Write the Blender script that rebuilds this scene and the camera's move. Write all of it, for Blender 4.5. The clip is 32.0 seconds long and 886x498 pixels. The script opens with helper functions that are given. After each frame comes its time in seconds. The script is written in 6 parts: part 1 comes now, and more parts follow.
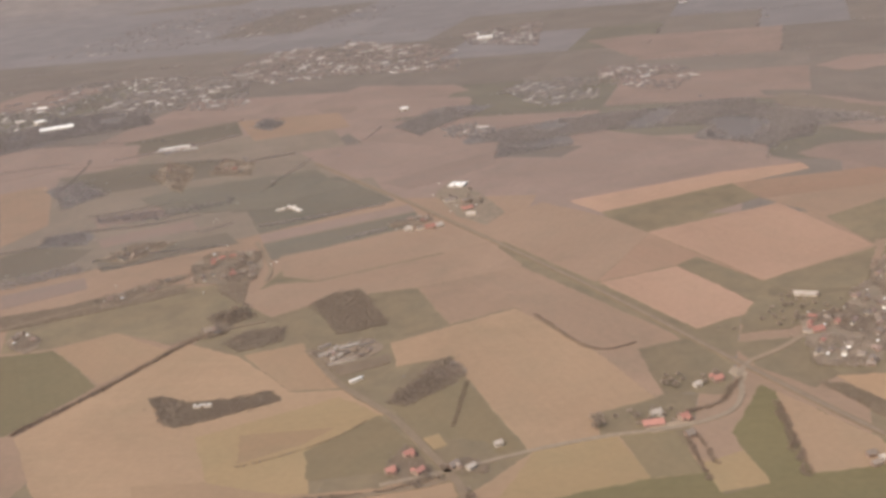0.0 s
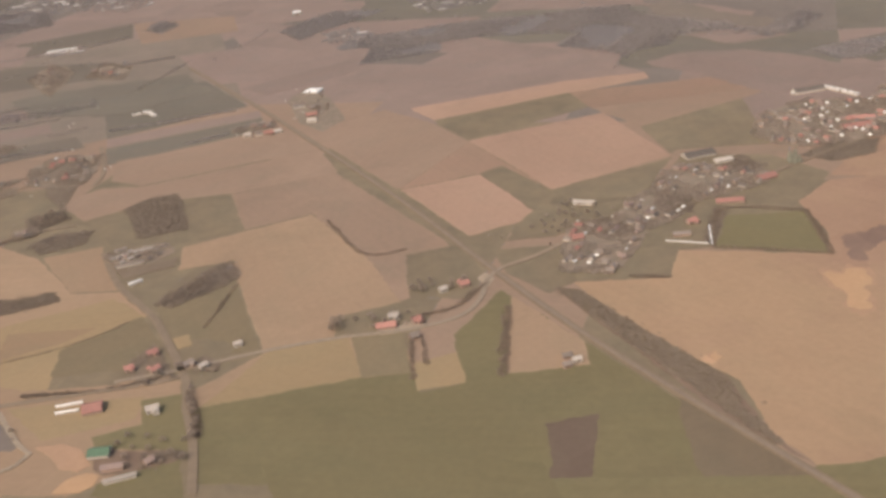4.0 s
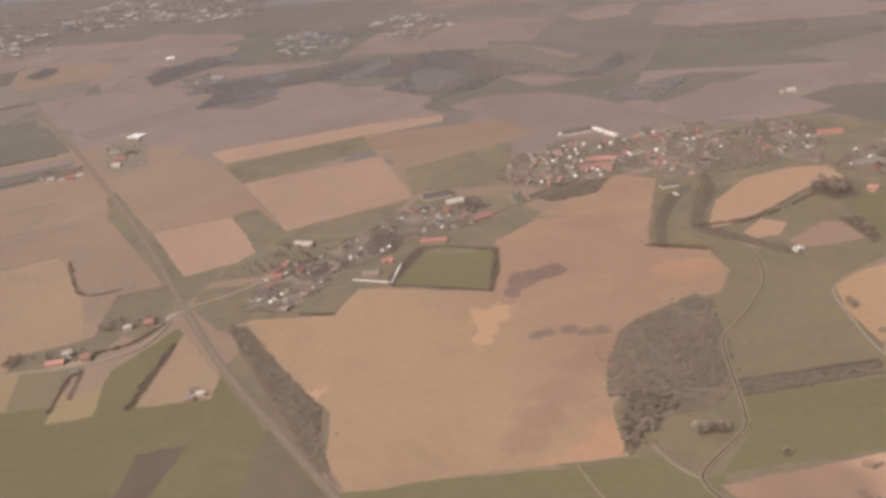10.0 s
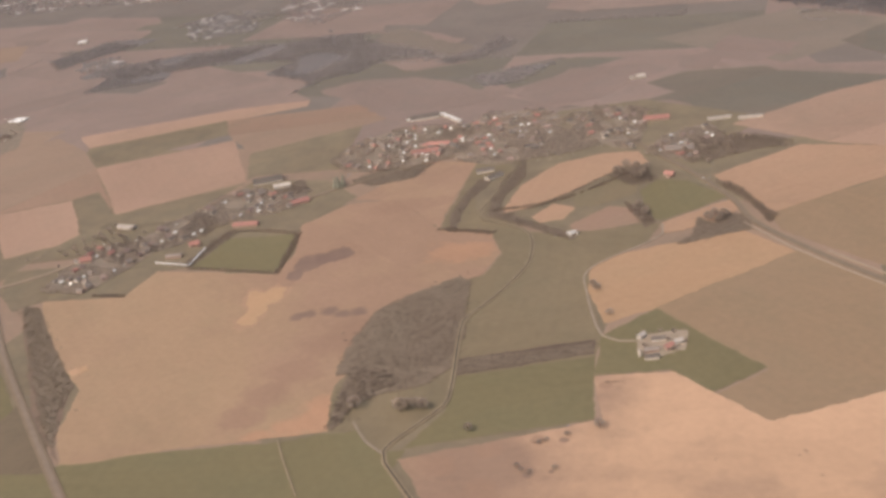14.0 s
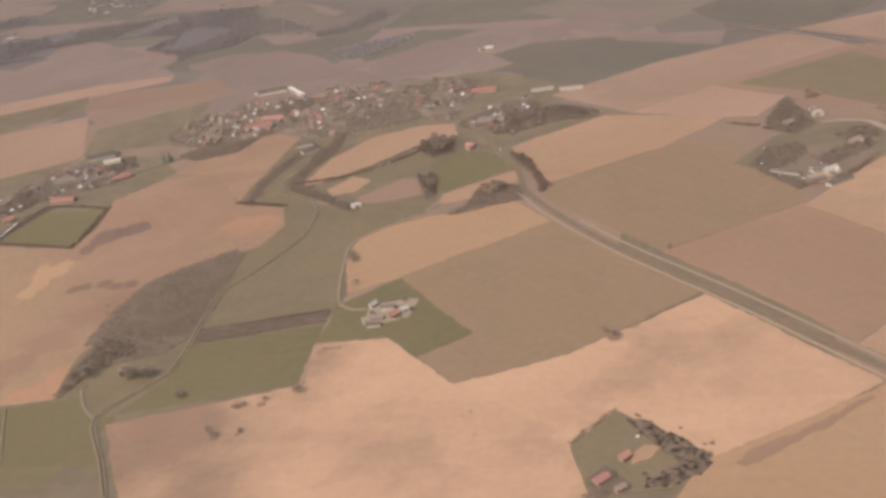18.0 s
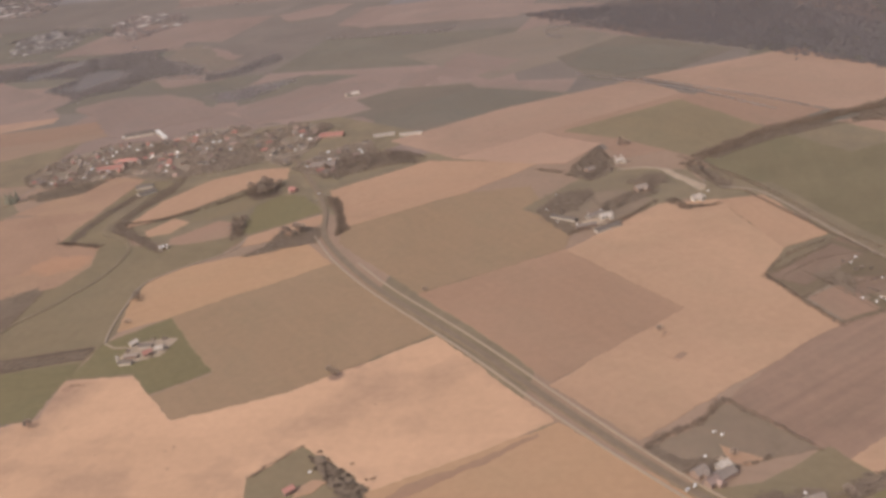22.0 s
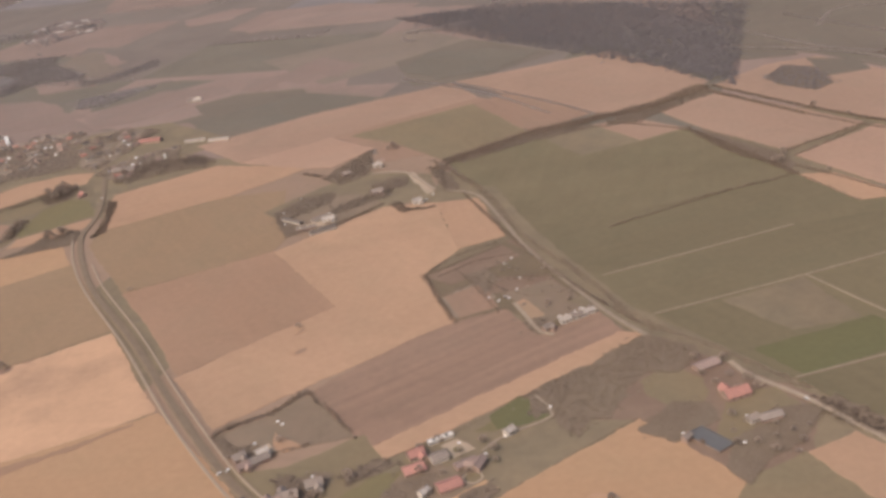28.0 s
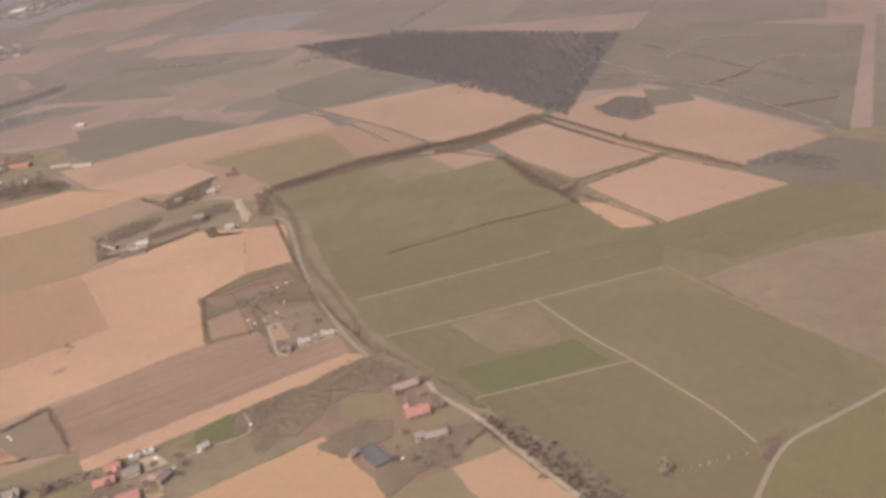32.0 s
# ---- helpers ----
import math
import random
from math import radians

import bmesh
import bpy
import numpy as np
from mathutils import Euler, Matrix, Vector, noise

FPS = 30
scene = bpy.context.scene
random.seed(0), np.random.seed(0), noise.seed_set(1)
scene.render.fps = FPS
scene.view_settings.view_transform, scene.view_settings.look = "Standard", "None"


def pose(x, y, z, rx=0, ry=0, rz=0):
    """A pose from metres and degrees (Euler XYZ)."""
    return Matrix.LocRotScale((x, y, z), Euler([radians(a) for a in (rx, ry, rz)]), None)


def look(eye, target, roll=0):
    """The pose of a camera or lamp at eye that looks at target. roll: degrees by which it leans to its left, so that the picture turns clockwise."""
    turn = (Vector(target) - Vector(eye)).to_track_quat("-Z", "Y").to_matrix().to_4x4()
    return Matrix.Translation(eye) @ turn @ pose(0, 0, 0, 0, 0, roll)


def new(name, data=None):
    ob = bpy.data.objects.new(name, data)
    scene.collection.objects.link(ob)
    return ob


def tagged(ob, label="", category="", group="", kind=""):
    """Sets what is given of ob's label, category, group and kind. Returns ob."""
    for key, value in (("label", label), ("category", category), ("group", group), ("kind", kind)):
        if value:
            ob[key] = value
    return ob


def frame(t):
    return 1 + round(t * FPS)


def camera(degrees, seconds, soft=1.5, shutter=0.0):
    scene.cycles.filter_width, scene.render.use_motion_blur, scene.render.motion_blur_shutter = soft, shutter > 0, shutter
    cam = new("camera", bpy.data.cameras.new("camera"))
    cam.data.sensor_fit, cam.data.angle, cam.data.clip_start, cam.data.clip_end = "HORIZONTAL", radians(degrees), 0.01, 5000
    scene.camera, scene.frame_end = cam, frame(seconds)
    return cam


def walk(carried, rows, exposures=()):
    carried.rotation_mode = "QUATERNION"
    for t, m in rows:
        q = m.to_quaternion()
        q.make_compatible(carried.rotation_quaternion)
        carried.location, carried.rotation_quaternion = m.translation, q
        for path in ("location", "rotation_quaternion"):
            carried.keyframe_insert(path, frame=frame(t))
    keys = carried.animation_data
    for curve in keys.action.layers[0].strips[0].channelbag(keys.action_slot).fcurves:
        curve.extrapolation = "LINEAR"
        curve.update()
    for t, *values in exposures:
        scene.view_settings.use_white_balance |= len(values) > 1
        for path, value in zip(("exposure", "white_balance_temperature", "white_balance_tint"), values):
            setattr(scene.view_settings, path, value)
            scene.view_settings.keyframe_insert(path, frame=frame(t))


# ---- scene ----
# The aircraft flies a straight, slowly sinking line; each row holds the seconds and the camera's turn.
cam = camera(44.0, 32.0, soft=3.4)
START, SPEED = Vector((-0.00, 0.00, 318.43)), Vector((39.0792, -5.5972, -1.3244))
TURNS = [
    (0.0, 71.62, 6.66, 0.02),
    (0.5, 69.40, 6.87, -0.65),
    (1.0, 67.63, 6.97, -1.04),
    (1.5, 66.64, 7.52, -1.38),
    (2.0, 66.21, 7.16, -1.08),
    (2.5, 66.24, 6.23, -0.63),
    (4.5, 66.74, 6.11, -0.13),
    (5.0, 67.08, 6.08, -0.15),
    (5.5, 67.54, 6.51, -0.15),
    (6.0, 67.84, 6.55, -0.01),
    (6.5, 67.58, 6.93, 0.03),
    (7.0, 66.75, 6.90, 0.08),
    (7.5, 66.06, 6.39, 0.30),
    (8.0, 65.93, 6.64, 0.09),
    (8.5, 66.71, 6.29, 0.49),
    (9.0, 68.11, 6.56, 0.58),
    (9.5, 68.59, 6.91, 0.69),
    (10.0, 68.41, 6.94, 0.58),
    (10.5, 67.97, 7.12, 0.39),
    (11.0, 67.49, 6.67, 0.50),
    (11.5, 67.53, 6.16, 0.62),
    (12.0, 66.90, 6.28, 0.27),
    (12.5, 67.17, 6.52, 0.18),
    (13.0, 67.44, 6.72, 0.30),
    (13.5, 67.40, 6.82, 0.74),
    (15.5, 66.59, 7.15, 0.91),
    (16.0, 66.02, 7.35, 0.74),
    (16.5, 66.24, 7.86, 0.62),
    (17.0, 66.49, 7.62, 0.90),
    (17.5, 66.69, 7.63, 0.87),
    (18.0, 65.56, 7.68, 0.58),
    (18.5, 65.18, 7.60, 0.56),
    (19.0, 65.84, 7.33, 0.41),
    (19.5, 65.89, 7.58, 0.22),
    (20.0, 66.01, 7.48, 0.22),
    (20.5, 65.88, 7.71, 0.31),
    (21.0, 66.19, 7.16, 0.71),
    (21.5, 66.99, 7.53, 0.76),
    (22.0, 67.54, 7.46, 1.12),
    (22.5, 68.00, 7.83, 1.30),
    (23.0, 67.46, 8.35, 1.42),
    (23.5, 66.54, 8.98, 1.43),
    (24.0, 66.17, 9.31, 1.50),
    (24.5, 65.99, 8.74, 1.89),
    (25.0, 66.03, 8.44, 1.88),
    (25.5, 65.50, 8.15, 2.03),
    (26.0, 66.06, 8.27, 2.05),
    (26.5, 66.49, 8.45, 2.33),
    (28.5, 67.51, 8.62, 3.14),
    (29.0, 66.96, 8.74, 3.04),
    (29.5, 66.95, 8.73, 2.95),
    (30.0, 66.83, 9.01, 2.79),
    (30.5, 67.22, 8.87, 3.14),
    (31.0, 67.52, 8.89, 3.25),
    (31.5, 67.99, 8.86, 3.34),
    (32.0, 68.45, 8.47, 3.40),
]
walk(cam, [(t, pose(*(START + t * SPEED), rx, ry, rz)) for t, rx, ry, rz in TURNS],
     exposures=[(0, 0.33, 6550, 9.5), (2, 0.27, 6780, 10), (3, 0.25, 6750, 10), (9, 0.26, 6450, 11), (14, 0.25, 6500, 11), (16.5, 0.27, 6500, 11), (18, 0.21, 6550, 12), (19.5, 0.13, 6500, 13), (26, 0.13, 6500, 14), (29, 0.29, 6600, 14), (32, 0.45, 6600, 14)])

# ---- world, sun, exposure ----
world = bpy.data.worlds.new("hazy_sky")
scene.world = world
world.use_nodes = True
wn = world.node_tree.nodes
sky = wn.new("ShaderNodeTexSky")
sky.sky_type, sky.sun_disc = "NISHITA", False
SUN_ELEV, SUN_AZ = 44.0, -142.0
sky.sun_elevation, sky.sun_rotation = radians(SUN_ELEV), radians(SUN_AZ)
sky.air_density, sky.dust_density = 1.4, 5.0
wn["Background"].inputs["Strength"].default_value = 0.15
world.node_tree.links.new(sky.outputs["Color"], wn["Background"].inputs["Color"])
sun = new("sun", bpy.data.lights.new("sun", "SUN"))
sun.data.energy, sun.data.angle, sun.data.color = 1.5, radians(12), (1.0, 0.92, 0.84)
sun_way = Vector((math.sin(radians(SUN_AZ)) * math.cos(radians(SUN_ELEV)), math.cos(radians(SUN_AZ)) * math.cos(radians(SUN_ELEV)), math.sin(radians(SUN_ELEV))))
sun.matrix_world = look(sun_way * 3000, (0, 0, 0))


# ---- materials ----
def shader(name, rough=0.9):
    m = bpy.data.materials.new(name)
    m.use_nodes = True
    b = m.node_tree.nodes["Principled BSDF"]
    b.inputs["Roughness"].default_value = rough
    b.inputs["Specular IOR Level"].default_value = 0.25
    return m, m.node_tree, b


def node(tree, kind, **values):
    n = tree.nodes.new(kind)
    for key, value in values.items():
        n.inputs[key.replace("_", " ")].default_value = value
    return n


def mixed(tree, kind, factor, a, b):
    """A colour mix; a, b and factor are values or sockets."""
    n = tree.nodes.new("ShaderNodeMix")
    n.data_type, n.blend_type = "RGBA", kind
    for socket, value in ((n.inputs[0], factor), (n.inputs[6], a), (n.inputs[7], b)):
        if isinstance(value, bpy.types.NodeSocket):
            tree.links.new(value, socket)
        else:
            socket.default_value = value if not isinstance(value, tuple) else (*value, 1.0)
    return n.outputs[2]


def ramp(tree, source, low, high, a=0.0, b=1.0):
    n = tree.nodes.new("ShaderNodeMapRange")
    for key, value in (("From Min", low), ("From Max", high), ("To Min", a), ("To Max", b)):
        n.inputs[key].default_value = value
    tree.links.new(source, n.inputs["Value"])
    return n.outputs["Result"]


def noise_at(tree, coords, scale, detail=4.0, squash=None):
    n = node(tree, "ShaderNodeTexNoise", Scale=scale, Detail=detail, Roughness=0.6)
    if squash:
        mapping = tree.nodes.new("ShaderNodeMapping")
        mapping.inputs["Scale"].default_value = squash
        tree.links.new(coords, mapping.inputs["Vector"])
        coords = mapping.outputs["Vector"]
    tree.links.new(coords, n.inputs["Vector"])
    return n.outputs["Fac"]


def land(name, main, other, rows=0.15, patch=0.5, spread=0.05, relief=0.25, mottle=0.02):
    """Soil or sward: patches tens of metres wide, streaks along the drilled rows, fine grain; each field differs a little."""
    m, tree, b = shader("land_" + name, 0.95)
    co = tree.nodes.new("ShaderNodeTexCoord").outputs["Object"]
    rnd = tree.nodes.new("ShaderNodeObjectInfo").outputs["Random"]
    big = ramp(tree, noise_at(tree, co, mottle, 5.0), 0.38, 0.66)
    colour = mixed(tree, "MIX", ramp(tree, big, 0, 1, 0.0, patch), main, other)
    streak = ramp(tree, noise_at(tree, co, 1.0, 3.0, (0.006, 0.16, 1.0)), 0.3, 0.7, 1.0 - rows * 0.4, 1.0 + rows * 0.4)
    grain = ramp(tree, noise_at(tree, co, 0.22, 8.0), 0.3, 0.7, 0.95, 1.05)
    own = ramp(tree, rnd, 0, 1, 1.0 - spread, 1.0 + spread)
    wide = ramp(tree, noise_at(tree, co, 0.011, 4.0), 0.3, 0.7, 0.9, 1.1)
    weed = ramp(tree, noise_at(tree, co, 0.017, 6.0, (1.0, 1.7, 1.0)), 0.46, 0.74, 0.0, 0.32)
    colour = mixed(tree, "MIX", weed, colour, (main[0] * 0.72, main[1] * 0.83, main[2] * 0.82))
    base = tree.nodes.new("ShaderNodeMath")
    base.operation = "MULTIPLY"
    tree.links.new(own, base.inputs[0])
    tree.links.new(wide, base.inputs[1])
    own = base.outputs[0]
    scale = tree.nodes.new("ShaderNodeMath")
    scale.operation = "MULTIPLY"
    tree.links.new(streak, scale.inputs[0])
    tree.links.new(grain, scale.inputs[1])
    twice = tree.nodes.new("ShaderNodeMath")
    twice.operation = "MULTIPLY"
    tree.links.new(scale.outputs[0], twice.inputs[0])
    tree.links.new(own, twice.inputs[1])
    tinted = tree.nodes.new("ShaderNodeVectorMath")
    tinted.operation = "SCALE"
    tree.links.new(colour, tinted.inputs[0])
    tree.links.new(twice.outputs[0], tinted.inputs["Scale"])
    tree.links.new(tinted.outputs[0], b.inputs["Base Color"])
    bump = node(tree, "ShaderNodeBump", Strength=relief, Distance=0.3)
    tree.links.new(grain, bump.inputs["Height"])
    tree.links.new(bump.outputs[0], b.inputs["Normal"])
    return m


def stain(name, main, other, scale=0.6, rough=0.85, spread=0.15, metal=0.0):
    """A weathered surface: stains at two scales and a tone of its own for each thing."""
    m, tree, b = shader(name, rough)
    co = tree.nodes.new("ShaderNodeTexCoord").outputs["Object"]
    rnd = tree.nodes.new("ShaderNodeObjectInfo").outputs["Random"]
    dirt = ramp(tree, noise_at(tree, co, scale, 5.0), 0.35, 0.7)
    fine = ramp(tree, noise_at(tree, co, scale * 9, 3.0), 0.3, 0.7, 0.88, 1.1)
    colour = mixed(tree, "MIX", dirt, main, other)
    both = tree.nodes.new("ShaderNodeMath")
    both.operation = "MULTIPLY"
    tree.links.new(fine, both.inputs[0])
    tree.links.new(ramp(tree, rnd, 0, 1, 1 - spread, 1 + spread), both.inputs[1])
    tinted = tree.nodes.new("ShaderNodeVectorMath")
    tinted.operation = "SCALE"
    tree.links.new(colour, tinted.inputs[0])
    tree.links.new(both.outputs[0], tinted.inputs["Scale"])
    tree.links.new(tinted.outputs[0], b.inputs["Base Color"])
    b.inputs["Metallic"].default_value = metal
    return m


def twigs(name, main, other):
    """Bare branches: each piece of a crown has its own tone."""
    m, tree, b = shader(name, 0.95)
    island = tree.nodes.new("ShaderNodeNewGeometry").outputs["Random Per Island"]
    rnd = tree.nodes.new("ShaderNodeObjectInfo").outputs["Random"]
    colour = mixed(tree, "MIX", island, main, other)
    tinted = tree.nodes.new("ShaderNodeVectorMath")
    tinted.operation = "SCALE"
    tree.links.new(colour, tinted.inputs[0])
    tree.links.new(ramp(tree, rnd, 0, 1, 0.9, 1.1), tinted.inputs["Scale"])
    tree.links.new(tinted.outputs[0], b.inputs["Base Color"])
    return m


LAND = {}
for row in (
    ("tan", (0.364, 0.226, 0.144), (0.298, 0.182, 0.12), 0.08, 0.6),
    ("pink", (0.335, 0.214, 0.15), (0.292, 0.185, 0.132), 0.05, 0.7, 0.04),
    ("gold", (0.37, 0.228, 0.134), (0.322, 0.199, 0.12), 0.05, 0.8, 0.03, 0.25, 0.01),
    ("brown", (0.268, 0.171, 0.12), (0.226, 0.149, 0.103), 0.1, 0.6),
    ("umber", (0.282, 0.174, 0.114), (0.245, 0.154, 0.103), 0.06, 0.7),
    ("dark_blot", (0.182, 0.118, 0.09), (0.226, 0.142, 0.103), 0.04, 0.8, 0.03, 0.25, 0.04),
    ("bright", (0.428, 0.264, 0.152), (0.373, 0.226, 0.134), 0.06, 0.7, 0.03),
    ("green", (0.168, 0.135, 0.071), (0.145, 0.117, 0.064), 0.07, 0.7),
    ("olive", (0.2, 0.15, 0.091), (0.165, 0.126, 0.079), 0.06, 0.8, 0.05, 0.25, 0.02),
    ("dull", (0.2, 0.151, 0.097), (0.158, 0.122, 0.082), 0.06, 0.9, 0.05, 0.25, 0.035),
    ("meadow", (0.158, 0.125, 0.074), (0.138, 0.109, 0.066), 0.07, 0.7),
    ("scrub", (0.178, 0.12, 0.086), (0.205, 0.139, 0.1), 0.05, 0.9, 0.05, 0.25, 0.04),
    # distant fields: the haze is painted into these three tones
    ("haze_tan", (0.236, 0.168, 0.136), (0.2, 0.146, 0.122), 0.05, 0.6, 0.06),
    ("haze_dull", (0.18, 0.142, 0.117), (0.155, 0.125, 0.106), 0.05, 0.7, 0.06),
    ("haze_green", (0.16, 0.132, 0.1), (0.139, 0.118, 0.096), 0.05, 0.6, 0.05),
    ("furrow", (0.253, 0.163, 0.116), (0.203, 0.129, 0.094), 0.24, 0.5),
    ("soil_mid", (0.29, 0.177, 0.116), (0.246, 0.152, 0.105), 0.04, 0.8, 0.03),
    ("drab", (0.3, 0.201, 0.13), (0.254, 0.173, 0.113), 0.06, 0.7),
    ("fallow", (0.27, 0.18, 0.11), (0.23, 0.156, 0.098), 0.06, 0.9, 0.04, 0.25, 0.012),
    ("court", (0.36, 0.275, 0.2), (0.27, 0.205, 0.15), 0.03, 0.8, 0.05, 0.25, 0.1),
    # farthest land: mostly haze, painted as a purple-grey base colour
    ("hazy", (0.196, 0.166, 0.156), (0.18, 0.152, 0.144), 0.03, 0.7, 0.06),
    ("dark", (0.129, 0.09, 0.066), (0.149, 0.105, 0.074), 0.05, 0.7),
    ("plots", (0.25, 0.186, 0.138), (0.18, 0.142, 0.104), 0.05, 1.0, 0.05, 0.25, 0.09),
    ("mauve", (0.264, 0.179, 0.126), (0.226, 0.155, 0.111), 0.06, 0.7),
    ("straw", (0.29, 0.203, 0.115), (0.25, 0.177, 0.103), 0.05, 0.8, 0.03),
    ("lush", (0.132, 0.12, 0.058), (0.118, 0.105, 0.053), 0.06, 0.7),
    # middle-distance pasture tones, greyed in the colour to stand for haze
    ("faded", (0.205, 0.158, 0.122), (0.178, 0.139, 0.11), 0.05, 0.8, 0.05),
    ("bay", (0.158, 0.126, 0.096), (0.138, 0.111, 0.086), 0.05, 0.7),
    # dark ground filling out far woods, greyed by haze in the colour
    ("haze_floor", (0.17, 0.141, 0.128), (0.152, 0.127, 0.117), 0.03, 0.7, 0.04),
    ("floor", (0.165, 0.121, 0.085), (0.19, 0.14, 0.1), 0.02, 0.9, 0.05, 0.25, 0.05),
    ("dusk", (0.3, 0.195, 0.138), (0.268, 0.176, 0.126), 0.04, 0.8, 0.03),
    ("garden", (0.215, 0.155, 0.11), (0.185, 0.138, 0.096), 0.04, 0.9, 0.05, 0.25, 0.06),
    ("brush", (0.165, 0.121, 0.078), (0.138, 0.103, 0.068), 0.03, 0.9, 0.04, 0.25, 0.05),
    ("rose", (0.366, 0.23, 0.147), (0.32, 0.2, 0.13), 0.04, 0.8, 0.03),
):
    LAND[row[0]] = land(*row)


def turning(name, a, b, start, end, stains=()):
    """Bare land whose soil turns slowly from one tone into another along a way over the ground, with soft dark, clay or
    pale stains: each x, y, reach and colour.
    """
    m = land(name, a, tuple(v * 0.9 for v in a), 0.05, 0.8, 0.02, 0.25, 0.012)
    tree = m.node_tree
    tint = next(n for n in tree.nodes if n.type == "VECT_MATH" and n.operation == "SCALE")
    source = tint.inputs[0].links[0].from_socket
    place = tree.nodes.new("ShaderNodeNewGeometry").outputs["Position"]
    line = Vector(end) - Vector(start)
    dot = tree.nodes.new("ShaderNodeVectorMath")
    dot.operation = "DOT_PRODUCT"
    dot.inputs[1].default_value = (line.x / line.length_squared, line.y / line.length_squared, 0)
    tree.links.new(place, dot.inputs[0])
    origin = Vector(start).dot(line) / line.length_squared
    total = tree.nodes.new("ShaderNodeMath")
    total.operation = "ADD"
    tree.links.new(ramp(tree, dot.outputs["Value"], origin, origin + 1.0), total.inputs[0])
    tree.links.new(ramp(tree, noise_at(tree, place, 0.014, 6.0), 0.25, 0.75, -0.8, 0.8), total.inputs[1])
    colour = mixed(tree, "MIX", ramp(tree, total.outputs[0], 0.1, 1.0), source, b)
    ragged = noise_at(tree, place, 0.075, 6.0)
    for x, y, reach, tone in stains:
        far = tree.nodes.new("ShaderNodeVectorMath")
        far.operation = "DISTANCE"
        far.inputs[1].default_value = (x, y, 0.1)
        tree.links.new(place, far.inputs[0])
        sum_up = tree.nodes.new("ShaderNodeMath")
        sum_up.operation = "ADD"
        tree.links.new(ramp(tree, far.outputs["Value"], reach * 1.5, reach * 0.4, -0.3, 1.0), sum_up.inputs[0])
        tree.links.new(ramp(tree, ragged, 0.25, 0.75, -0.55, 0.55), sum_up.inputs[1])
        colour = mixed(tree, "MIX", ramp(tree, sum_up.outputs[0], 0.15, 0.75, 0.0, 0.85), colour, tone)
    tree.links.new(colour, tint.inputs[0])
    return m


DARK_BLOTCH, RUST, CLAY, PALE = (0.19, 0.124, 0.094), (0.268, 0.165, 0.111), (0.37, 0.21, 0.128), (0.44, 0.27, 0.165)
LAND["turned"] = turning("turned", (0.338, 0.22, 0.136), (0.288, 0.18, 0.12), (350, 560), (416, 588), [
    (406, 557, 6, DARK_BLOTCH),
    (413, 559, 6, DARK_BLOTCH),
    (426, 561, 7, DARK_BLOTCH),
    (436, 555, 6, DARK_BLOTCH),
    (446, 556, 7, DARK_BLOTCH),
    (448, 741, 14, RUST),
    (464, 744, 16, RUST),
    (481, 743, 16, RUST),
    (497, 746, 12, RUST),
    (400, 459, 16, RUST),
    (415, 483, 18, RUST),
    (431, 513, 18, RUST),
    (447, 531, 16, RUST),
    (392, 435, 14, RUST),
    (434, 427, 15, CLAY),
    (441, 442, 13, CLAY),
    (421, 421, 12, CLAY),
    (404, 414, 9, CLAY),
    (506, 637, 20, CLAY),
    (525, 636, 14, CLAY),
    (274, 512, 5, PALE),
])
LAND["ripe"] = turning("ripe", (0.265, 0.168, 0.116), (0.45, 0.28, 0.176), (493, 354), (603, 339), [(544, 357, 3, DARK_BLOTCH), (555, 358, 2, DARK_BLOTCH), (563, 384, 3, DARK_BLOTCH), (551, 386, 4, RUST), (526, 381, 7, RUST), (590, 433, 4, RUST), (751, 413, 5, DARK_BLOTCH), (762, 426, 6, RUST), (522, 349, 9, RUST), (501, 372, 10, RUST)])
ROOF_RED = stain("roof_red", (0.375, 0.182, 0.146), (0.285, 0.152, 0.126), 0.5)
ROOF_GREY = stain("roof_grey", (0.21, 0.168, 0.142), (0.265, 0.215, 0.182), 0.5)
ROOF_BROWN = stain("roof_brown", (0.275, 0.198, 0.168), (0.235, 0.172, 0.148), 0.5)
ROOF_PALE = stain("roof_pale", (0.42, 0.36, 0.31), (0.33, 0.285, 0.245), 0.4, 0.5)
ROOF_WHITE = stain("roof_white", (0.84, 0.8, 0.75), (0.7, 0.66, 0.61), 0.25, 0.5)
ROOF_GREEN = stain("roof_green", (0.12, 0.19, 0.12), (0.1, 0.15, 0.1), 0.4, 0.6)
ROOF_BLUE = stain("roof_blue", (0.122, 0.115, 0.11), (0.142, 0.134, 0.128), 0.4, 0.5)
WALL_WHITE = stain("wall_white", (0.5, 0.44, 0.385), (0.42, 0.365, 0.315), 0.5)
WALL_BRICK = stain("wall_brick", (0.33, 0.235, 0.19), (0.28, 0.2, 0.162), 0.8)
PANE = stain("window_glass", (0.12, 0.11, 0.105), (0.16, 0.145, 0.135), 1.0, 0.12)
DOOR = stain("door_wood", (0.16, 0.1, 0.065), (0.11, 0.075, 0.05), 2.0, 0.6)
BARK = stain("bark", (0.17, 0.13, 0.1), (0.13, 0.1, 0.08), 3.0, 0.95)
TWIG = twigs("bare_twigs", (0.225, 0.17, 0.13), (0.252, 0.19, 0.146))
TWIG_GROVE = twigs("grove_twigs", (0.205, 0.156, 0.123), (0.228, 0.174, 0.137))
TWIG_GARDEN = twigs("garden_twigs", (0.3, 0.238, 0.195), (0.335, 0.265, 0.216))
TWIG_SCRUB = twigs("scrub_twigs", (0.108, 0.08, 0.062), (0.124, 0.092, 0.071))
TWIG_OLIVE = twigs("thicket_twigs", (0.2, 0.152, 0.11), (0.222, 0.17, 0.122))
